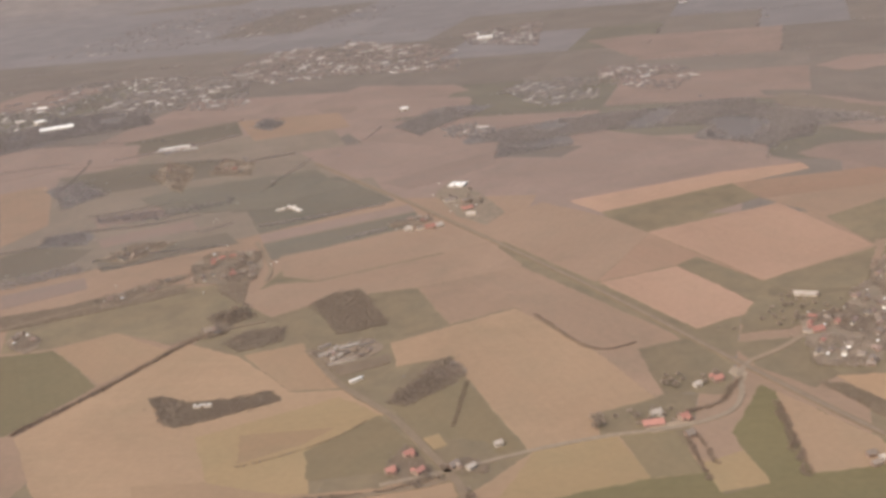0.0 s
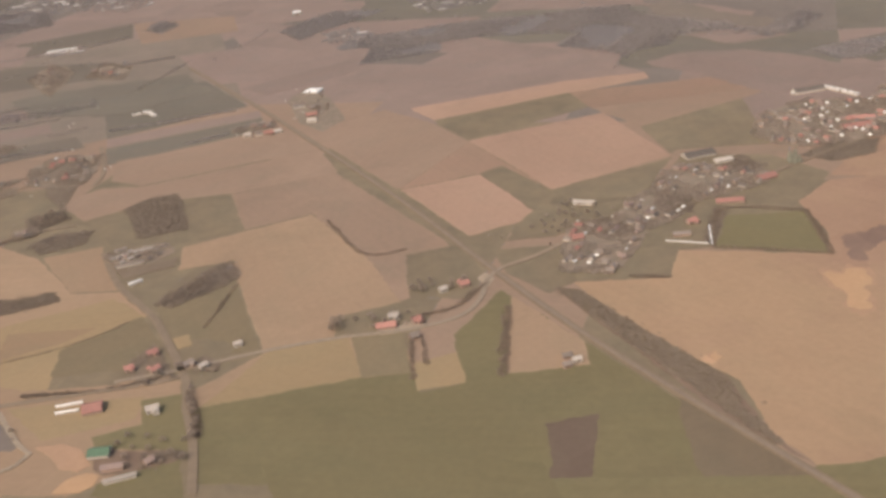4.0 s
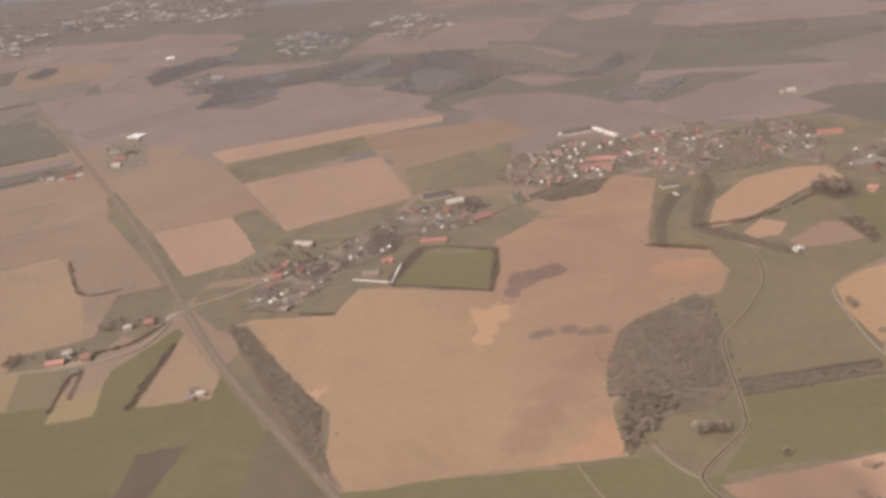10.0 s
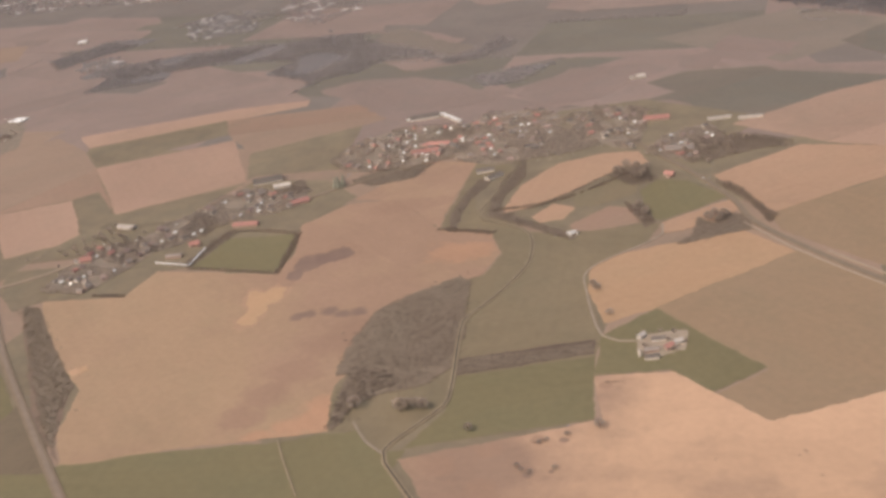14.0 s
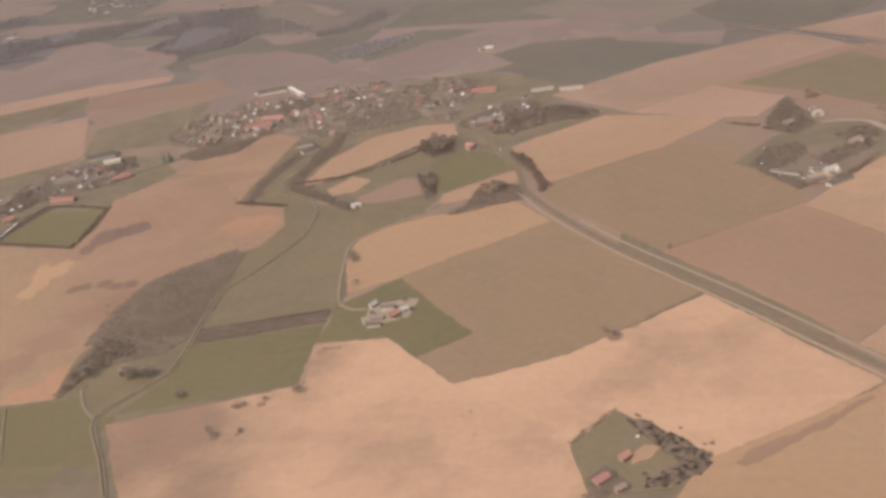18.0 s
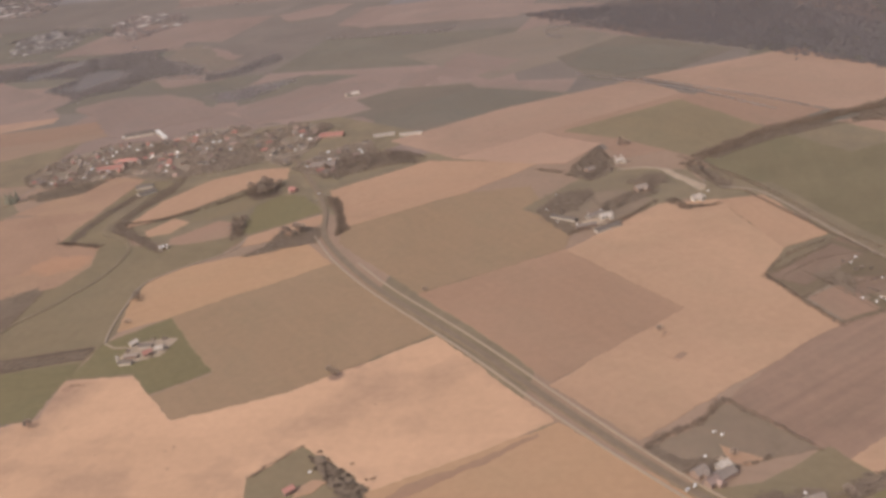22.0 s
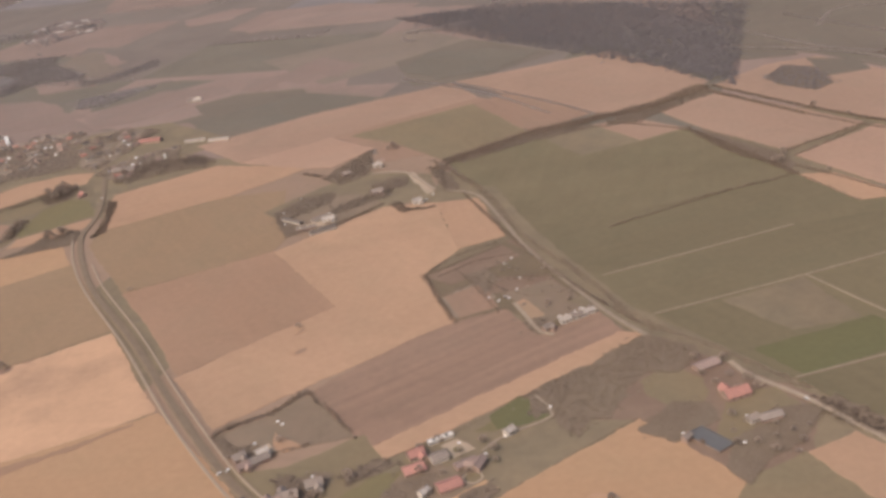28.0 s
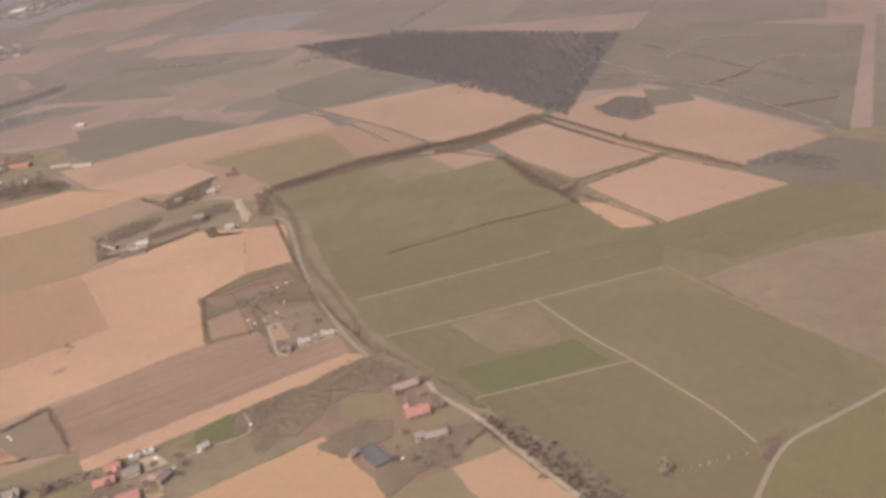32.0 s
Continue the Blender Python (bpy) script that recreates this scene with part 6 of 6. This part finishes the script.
wood(1.9, 1.6, (1037, 240), (1051, 249), (1055, 241), (1042, 228), mat=TWIG_GROVE)
wood(1.9, 1.3, (1067, 319), (1098, 344), (1088, 314), (1073, 297), (1070, 313), mat=TWIG_GROVE)
wood(1.9, 1.3, (967, 271), (976, 269), (976, 256), (968, 258), mat=TWIG_GROVE)

# farm in the peach field
wood(1.8, 2.0, (747, 332), (752, 334), (767, 317), (779, 300), (776, 292), (759, 283), (748, 281), (748, 287), (766, 297), (758, 310), mat=TWIG_SCRUB)
wood(1.8, 1.4, (726, 295), (733, 300), (738, 289), (729, 278), (721, 279), mat=TWIG_GROVE)
house("red", 741, 304, 38, 3.4, 5.2)
barn("red", 729, 290, 34, 4.4, 7.5, label="farmhouse with a weathered red roof among trees")
house("brown", 736, 282, 30, 3.0, 5.0)
shed(749, 319, 30)
field("tan", (745, 308), (751, 313), (759, 310), (752, 302), (743, 299), rim=0.7)

# overgrown field border and old gardens
wood(1.6, 1.1, (440, 473), (446, 515), (458, 553), (480, 573), (512, 593), (519, 583), (515, 540), (514, 503), (503, 473), (468, 474), mat=TWIG_SCRUB)
wood(2.0, 1.3, (-70, 575), (-60, 594), (-48, 571), (-39, 553), (-55, 545), (-70, 560), mat=TWIG_GROVE)
wood(2.0, 1.2, (-30, 565), (-23, 573), (-11, 562), (-13, 552), (-26, 554), mat=TWIG_GROVE)
wood(2.6, 1.4, (-435, 909), (-420, 871), (-362, 890), (-306, 906), (-270, 923), (-275, 946), (-341, 937), (-386, 916), mat=TWIG_MID)
wood(2.6, 1.4, (-273, 976), (-243, 1033), (-221, 1001), (-214, 930), (-210, 875), (-234, 907), (-247, 940), mat=TWIG_MID)
hedge(7, 1.8, (-436, 1164), (-371, 1162), (-312, 1179))
hedge(6, 1.8, (-394, 1047), (-337, 1053), (-261, 1052))
hedge(7, 1.8, (-232, 1108), (-162, 1123), (-102, 1139))
wood(2.2, 1.0, (-139, 752), (-129, 758), (-109, 729), (-76, 734), (-75, 719), (-109, 705), mat=TWIG_GROVE)
wood(2.2, 1.3, (-55, 694), (-40, 717), (-27, 703), (-27, 677), (-42, 667), mat=TWIG_GROVE)

# hedges and belts between the far meadows
wood(2.4, 2.4, (1156, 776), (1193, 801), (1226, 827), (1244, 841), (1246, 816), (1212, 788), (1171, 755), (1141, 752), mat=TWIG_GROVE)
wood(2.2, 1.8, (1217, 715), (1236, 676), (1264, 625), (1268, 606), (1260, 595), (1230, 662), mat=TWIG_GROVE)
wood(2.4, 2.2, (1015, 719), (1042, 742), (1081, 762), (1116, 767), (1141, 756), (1116, 750), (1082, 740), (1044, 719), (1021, 704), mat=TWIG_GROVE)
hedge(4, 1.7, (1243, 817), (1286, 745), (1333, 676), (1385, 613))
hedge(4, 1.7, (1267, 603), (1291, 566), (1315, 526))
hedge(2.4, 1.7, (1128, 527), (1159, 542), (1212, 567), (1258, 581))
hedge(3, 1.7, (1272, 622), (1297, 641), (1331, 666))
hedge(2.4, 1.7, (1146, 765), (1189, 733), (1207, 715))
hedge(3, 1.7, (1025, 632), (1071, 506), (1104, 434), (1139, 373))

# row of young trees, belt along the lane
tree_guard(1285, 228)
tree_guard(1290, 229)
tree_guard(1294, 231)
tree_guard(1298, 232)
tree_guard(1302, 233)
tree_guard(1306, 235)
tree_guard(1311, 236)
tree_guard(1315, 237)
tree_guard(1319, 238)
wood(1.9, 1.8, (1202, 287), (1211, 291), (1230, 264), (1250, 244), (1266, 213), (1255, 215), (1239, 233), (1222, 254), (1209, 271), mat=TWIG_GROVE)
wood(1.9, 2.2, (1325, 243), (1331, 251), (1336, 249), (1333, 237), (1327, 231), (1324, 235), mat=TWIG_GROVE)
wood(1.9, 1.6, (1362, 271), (1366, 273), (1365, 266), (1361, 266), mat=TWIG_GROVE)
wood(4.6, 2.2, (-451, 1222), (-363, 1220), (-282, 1250), (-284, 1221), (-361, 1183), (-434, 1189), mat=TWIG_HAZE)
wood(4.6, 2.2, (-476, 1012), (-412, 1042), (-393, 1018), (-465, 985), mat=TWIG_HAZE)

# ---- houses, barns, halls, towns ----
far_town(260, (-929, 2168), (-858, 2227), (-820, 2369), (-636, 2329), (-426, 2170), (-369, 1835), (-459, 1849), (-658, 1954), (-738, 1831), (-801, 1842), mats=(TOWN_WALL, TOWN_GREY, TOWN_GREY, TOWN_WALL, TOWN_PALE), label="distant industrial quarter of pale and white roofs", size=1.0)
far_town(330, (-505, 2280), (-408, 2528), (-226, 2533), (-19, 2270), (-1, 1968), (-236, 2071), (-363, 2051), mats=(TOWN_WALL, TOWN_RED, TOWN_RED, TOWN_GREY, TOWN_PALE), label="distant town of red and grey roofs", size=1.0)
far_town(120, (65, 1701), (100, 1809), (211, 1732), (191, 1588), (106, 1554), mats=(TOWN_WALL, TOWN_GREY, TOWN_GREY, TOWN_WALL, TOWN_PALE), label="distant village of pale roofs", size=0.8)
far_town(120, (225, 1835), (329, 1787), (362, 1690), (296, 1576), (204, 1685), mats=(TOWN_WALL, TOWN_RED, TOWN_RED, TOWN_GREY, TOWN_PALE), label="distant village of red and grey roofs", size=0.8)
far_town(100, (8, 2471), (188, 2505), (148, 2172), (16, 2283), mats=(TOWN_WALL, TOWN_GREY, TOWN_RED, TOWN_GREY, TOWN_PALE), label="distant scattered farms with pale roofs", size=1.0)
far_town(120, (-1135, 2927), (-905, 3916), (-179, 3284), (-223, 2910), (-741, 2816), mats=(TOWN_WALL, TOWN_GREY, TOWN_RED, TOWN_GREY, TOWN_PALE), label="distant settlement with haze in its colours", size=1.0)
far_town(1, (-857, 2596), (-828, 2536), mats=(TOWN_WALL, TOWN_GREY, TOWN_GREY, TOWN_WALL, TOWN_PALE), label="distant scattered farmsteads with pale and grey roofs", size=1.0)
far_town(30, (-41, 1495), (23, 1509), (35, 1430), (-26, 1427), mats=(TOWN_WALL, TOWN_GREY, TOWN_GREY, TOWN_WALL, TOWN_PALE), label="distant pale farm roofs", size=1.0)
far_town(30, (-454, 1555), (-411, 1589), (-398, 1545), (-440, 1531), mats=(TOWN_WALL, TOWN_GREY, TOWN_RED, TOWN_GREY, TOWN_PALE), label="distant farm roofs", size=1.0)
hall(-702, 1843, 18, 30.0, 56.0, 3.0, "distant long white industrial hall")
hall(-760, 1925, 39, 22.0, 18.5, 3.5, "distant white industrial hall")
hall(52, 2352, -3, 30.0, 32.6, 3.5, "distant pale white hall")
hall(-97, 1659, 8, 16.0, 12.3, 3.0, "distant white barn hall")
hall(-431, 1562, 10, 9.0, 43.2, 2.5, "long low pale shed")
hall(-21, 1185, -22, 17.0, 18.3, 0.8, "white flat-roofed hall standing alone among fields")
hall(-212, 1164, 21, 3.0, 21.9, 1.5, "low white farm building with two wings")
hall(-202, 1159, -54, 4.0, 30.4, 1.5, "low white farm wing")
house("red", -12, 1084, 24, 5.2, 11.1)
barn("grey", -30, 1125, 20, 7.6, 12.5)
barn("slate", -12, 1115, 35, 6.1, 12.2)
house("pale", -9, 1063, -9, 4.4, 9.3)
house("pale", -72, 1035, 29, 4.4, 7.1)
house("grey", -60, 1034, 12, 4.4, 6.9)
house("red", -50, 1035, 14, 4.4, 9.7)
house("pale", -41, 1037, 29, 4.4, 7.2)
barn("red", 89, 588, 2, 6.8, 12.3, label="long farmhouse with a bright orange-red roof")
house("pale", 93, 600, 17, 4.4, 6.3)
house("red", 108, 591, 31, 5.2, 5.6)
house("slate", 107, 570, 23, 5.2, 5.1)
house("pale", 125, 632, 24, 3.7, 5.0)
house("red", 139, 637, 19, 5.2, 6.4)
house("slate", 196, 528, 11, 3.3, 5.0)
house("pale", 201, 523, 11, 3.0, 5.0)
house("slate", 195, 518, 17, 3.3, 5.0)
barn("dark", 339, 845, 15, 12.2, 25.6, label="large dark-roofed barn at the village edge")
barn("pale", 355, 825, 10, 6.8, 14.6)
barn("red", 339, 737, -4, 6.8, 20.2, label="long hall with a bright orange-red roof")
barn("red", 377, 778, 25, 9.1, 14.9, label="broad house with a vivid red roof")
house("red", 221, 695, 13, 5.9, 8.5)
hall(294, 671, -23, 0.6, 29.4, 0.5, "long low white greenhouse wing")
hall(312, 680, 81, 0.6, 33.0, 0.5, "long low white greenhouse wing")
barn("slate", 293, 685, -1, 4.6, 12.0)
house("red", 304, 705, 32, 4.6, 7.8)
barn("pale", 234, 762, -25, 5.3, 16.7, label="sandy yellow open shed")
village(42, 60, (205, 646), (218, 718), (248, 721), (272, 704), (252, 658), (236, 636), spacing=11)
village(36, 44, (247, 710), (263, 752), (292, 780), (310, 750), (298, 718), (272, 702), spacing=12)
village(48, 50, (291, 774), (304, 810), (329, 829), (358, 806), (381, 805), (379, 772), (350, 756), (319, 747), spacing=11)
hall(467, 989, 14, 4.0, 18.9, 1.5, "long white industrial hall")
hall(502, 981, -62, 4.0, 41.2, 1.5, "long white industrial hall")
barn("dark", 475, 993, 13, 10.6, 29.4, label="large hall with a dark roof")
barn("red", 480, 876, 9, 10.6, 25.6, label="broad school building with a red roof")
barn("red", 491, 896, -8, 7.6, 21.6, label="long hall with a red roof")
village(100, -54, (396, 883), (419, 935), (464, 964), (521, 941), (513, 881), (489, 849), (445, 842), (413, 846), spacing=10.5, keep=70)
village(75, 8, (503, 937), (544, 980), (593, 970), (610, 933), (593, 875), (558, 823), (511, 847), spacing=11, keep=60)
village(30, 31, (610, 933), (641, 960), (672, 947), (681, 886), (660, 825), (635, 851), spacing=12)
village(22, 27, (671, 806), (693, 846), (732, 866), (736, 822), (702, 779), spacing=13)
barn("red", 693, 900, -4, 9.9, 22.9, label="large hall with a bright red roof")
house("red", 678, 745, -39, 4.6, 7.5)
barn("pale", 746, 879, 3, 3.8, 20.3)
barn("pale", 772, 872, -3, 3.4, 21.0)
barn("dark", 533, 805, 10, 6.8, 14.7)
barn("dark", 540, 787, 40, 6.8, 16.1)
hall(592, 645, 23, 5.0, 6.5, 1.5, "small white field shed")
barn("slate", 697, 806, -9, 12.2, 23.0, label="wide hall with a grey roof")
barn("dark", 625, 476, 2, 3.0, 8.2, label="farm barn with a dark grey roof")
barn("slate", 619, 464, 3, 3.0, 8.0)
house("pale", 616, 481, 47, 3.0, 5.0)
house("red", 629, 465, 26, 3.7, 5.0)
barn("dark", 618, 456, -0, 3.0, 8.0)
house("pale", 635, 470, 16, 3.0, 5.0)
silo(612, 460, 3.6, 0.9)
barn("dark", 895, 611, -39, 3.8, 21.3)
barn("slate", 909, 592, 12, 3.8, 14.3)
barn("dark", 923, 584, 28, 5.3, 19.7)
house("pale", 924, 605, 23, 4.4, 9.5)
house("pale", 949, 722, 26, 3.7, 7.3)
house("slate", 924, 708, 29, 4.2, 6.6)
house("pale", 991, 620, 22, 5.2, 6.8)
house("slate", 956, 653, 29, 5.2, 9.4)
barn("grey", 917, 610, 32, 4.6, 13.7)
house("pale", 702, 1052, 4, 5.2, 8.6)
house("grey", 694, 1052, 27, 5.2, 5.4)
shed(1058, 437, 158)
shed(1060, 434, 27)
shed(1093, 403, 107)
shed(1098, 406, 159)
shed(1103, 409, 31)
shed(1062, 493, 37)
house("pale", 1092, 396, 24, 3.7, 6.5)
house("grey", 1099, 399, 22, 3.7, 5.7)
house("pale", 1105, 403, 25, 3.7, 7.5)
house("slate", 1082, 389, 34, 3.7, 6.2)
house("slate", 928, 287, 37, 5.2, 6.3)
barn("slate", 938, 284, 35, 6.1, 10.9)
house("pale", 939, 290, 37, 4.4, 5.8)
house("brown", 932, 279, 36, 4.4, 6.2)
house("grey", 970, 259, 16, 5.9, 7.8)
house("slate", 959, 251, 17, 5.9, 9.1)
house("brown", 953, 247, 27, 5.2, 6.8)
house("red", 972, 235, 20, 7.4, 9.4)
hall(1027, 287, 27, 2.8, 12.9, 1.2, "long white glasshouse beside the farm")
house("red", 1016, 275, 31, 5.9, 7.5)
barn("red", 1016, 263, 24, 6.8, 9.9, label="house with a weathered orange-red hipped roof")
barn("red", 1033, 248, 25, 7.6, 10.7, label="house with a bright red roof")
barn("brown", 1040, 264, 28, 4.6, 10.5)
barn("grey", 1027, 271, 27, 6.8, 8.0)
house("pale", 1022, 244, 49, 3.7, 5.0)
house("pale", 1060, 287, 42, 3.7, 5.0)
house("brown", 1046, 262, 67, 4.4, 8.8)
house("red", 1168, 300, 20, 7.4, 12.0)
barn("brown", 1159, 330, 27, 6.8, 12.7, label="house with a dark red-brown roof among trees")
barn("slate", 1179, 278, 16, 5.3, 10.7)
house("grey", 1171, 277, 28, 4.4, 5.0)
hall(1150, 265, -54, 9.0, 19.9, 0.5, "low flat building with a dark blue-grey roof", mat=ROOF_BLUE)
house("slate", 1140, 267, 47, 3.0, 5.0)
house("pale", 1060, 287, 52, 3.7, 5.0)
hall(1283, 202, -21, 0.6, 7.0, 0.45, "low white shed by the lane")
house("red", -58, 581, 35, 4.2, 6.4)
house("red", -68, 563, 28, 4.0, 5.6)
house("red", -51, 559, 48, 4.0, 6.0)
house("slate", -31, 562, 41, 4.2, 6.6)
house("pale", -21, 558, 39, 3.6, 5.2)
barn("red", -78, 520, 12, 11.4, 11.1, label="house with a bright red roof")
hall(-94, 527, 10, 1.2, 15.4, 1.0, "long narrow white greenhouse")
hall(-93, 519, 8, 1.2, 13.3, 1.0, "long narrow white greenhouse")
house("pale", -41, 512, 17, 5.2, 7.1)
house("red", -143, 514, 85, 5.2, 7.4)
house("pale", -4, 582, 19, 3.0, 5.0)
barn("green", -60, 472, 1, 8.4, 11.3, label="barn with a dull green roof")
barn("pale", -42, 446, 17, 2.3, 16.7, label="long low pale shed")
barn("brown", -49, 457, 6, 4.6, 11.6)
hall(-127, 465, 17, 10.0, 5.2, 2.0, "small pale green-roofed shed", mat=ROOF_PALE)
house("brown", -30, 459, 42, 4.4, 5.0)
hall(-203, 678, -3, 2.2, 12.3, 1.5, "low white farm shed")
hall(-98, 694, 36, 2.0, 10.3, 1.5, "small white farm shed")
barn("pale", -124, 745, 31, 2.4, 13.6)
barn("grey", -111, 729, 20, 2.4, 21.2)
barn("pale", -108, 755, 24, 2.4, 15.6)
barn("grey", -95, 756, 29, 2.4, 11.5)
barn("grey", -127, 760, 33, 2.4, 9.4)
village(10, 38, (-136, 748), (-98, 767), (-82, 748), (-109, 725), spacing=9, size=0.8, mix=("pale", "slate", "brown"))
village(6, 9, (-51, 694), (-27, 706), (-22, 686), (-41, 682), spacing=10, size=0.8)
village(22, 11, (-281, 1000), (-264, 1025), (-218, 1016), (-212, 935), (-265, 947), spacing=15)
village(18, 29, (-349, 929), (-301, 966), (-279, 964), (-335, 900), spacing=15)
village(7, 5, (-404, 841), (-398, 863), (-372, 838), (-379, 814), spacing=14)
village(8, 25, (-234, 816), (-222, 836), (-209, 817), (-225, 804), spacing=11)
village(12, 43, (-422, 1395), (-417, 1470), (-370, 1417), (-362, 1300), spacing=18)
village(14, 8, (-342, 1374), (-334, 1447), (-289, 1410), (-286, 1349), spacing=18)
village(10, 54, (-393, 1054), (-361, 1089), (-318, 1083), (-351, 1032), spacing=16)
village(6, 11, (-92, 1064), (-52, 1076), (-48, 1057), (-85, 1046), spacing=9)
shed(-42, 1199, 138)
shed(-3, 1097, 44)
shed(-23, 1100, 71)
shed(-6, 1073, 135)
shed(-49, 1154, 139)
shed(-29, 1082, 26)
shed(-84, 1043, 18)
shed(-72, 1048, 77)
shed(-42, 1047, 154)
shed(-293, 1232, 130)
shed(-277, 1214, 13)
shed(214, 722, 34)
shed(225, 728, 92)
shed(236, 727, 150)
shed(224, 754, 5)
shed(251, 730, 79)
shed(264, 745, 139)
shed(277, 757, 19)
shed(296, 781, 85)
shed(307, 799, 143)
shed(320, 811, 23)
shed(248, 689, 178)
shed(256, 679, 53)
shed(231, 671, 75)
shed(342, 775, 53)
shed(357, 799, 115)
shed(408, 871, 33)
shed(419, 896, 91)
shed(432, 915, 151)
shed(463, 918, 49)
shed(478, 934, 111)
shed(460, 937, 140)
shed(439, 867, 166)
shed(493, 933, 87)
shed(509, 909, 150)
shed(446, 924, 134)
shed(972, 261, 72)
shed(1033, 253, 0)
shed(890, 607, 84)
shed(901, 606, 142)
shed(912, 608, 20)
shed(884, 633, 39)
shed(1058, 284, 158)
shed(1080, 306, 47)
shed(1139, 272, 153)
shed(1169, 281, 50)
shed(1181, 281, 109)
shed(1175, 280, 150)
shed(1164, 260, 6)
shed(1060, 291, 129)
shed(-380, 1050, 160)
shed(-373, 1056, 34)
shed(-355, 1056, 99)
shed(-323, 1081, 178)
shed(-316, 1075, 52)
shed(-289, 1143, 126)
shed(-287, 1152, 175)
shed(-256, 1050, 73)
shed(-226, 1015, 150)
shed(-200, 973, 43)
shed(-196, 979, 94)
shed(-252, 914, 85)
shed(-272, 957, 112)
shed(-344, 920, 87)
shed(-345, 960, 133)
shed(-321, 942, 24)
shed(-423, 1417, 149)
shed(-409, 1404, 30)
shed(-371, 1373, 115)
shed(-299, 1385, 54)
shed(-296, 1407, 104)

# sheds and gardens of the eastern farms
shed(1057, 486, 0)
shed(1054, 432, 37)
shed(1065, 445, 74)
shed(1094, 400, 111)
shed(1102, 404, 148)
shed(1107, 406, 5)
shed(1048, 438, 42)
shed(1067, 461, 79)
shed(893, 662, 116)
shed(913, 614, 153)
shed(913, 594, 10)
shed(903, 597, 47)
shed(922, 620, 84)
shed(952, 738, 121)
shed(947, 735, 158)
shed(1002, 634, 15)
shed(997, 624, 52)
shed(941, 319, 0)
shed(944, 316, 37)
shed(933, 300, 74)
shed(968, 266, 111)
shed(970, 258, 148)
shed(1036, 282, 5)
shed(1049, 271, 42)
shed(1020, 240, 79)
hedge(2.6, 1.1, (1046, 458), (1067, 463), (1090, 470))
hedge(2.6, 1.1, (1028, 482), (1041, 452), (1054, 417))
hedge(3, 1.3, (1013, 477), (1041, 496), (1075, 502))

# cars
car(920.7, 276.1, 52, 0)
car(924.4, 278.4, 66, 0)
car(1198.1, 290.7, -54, 0, 0.625)
car(937.0, 253.9, 46, 1)
car(947.7, 243.2, -53, 0)
car(701.6, 729.5, 105, 0)
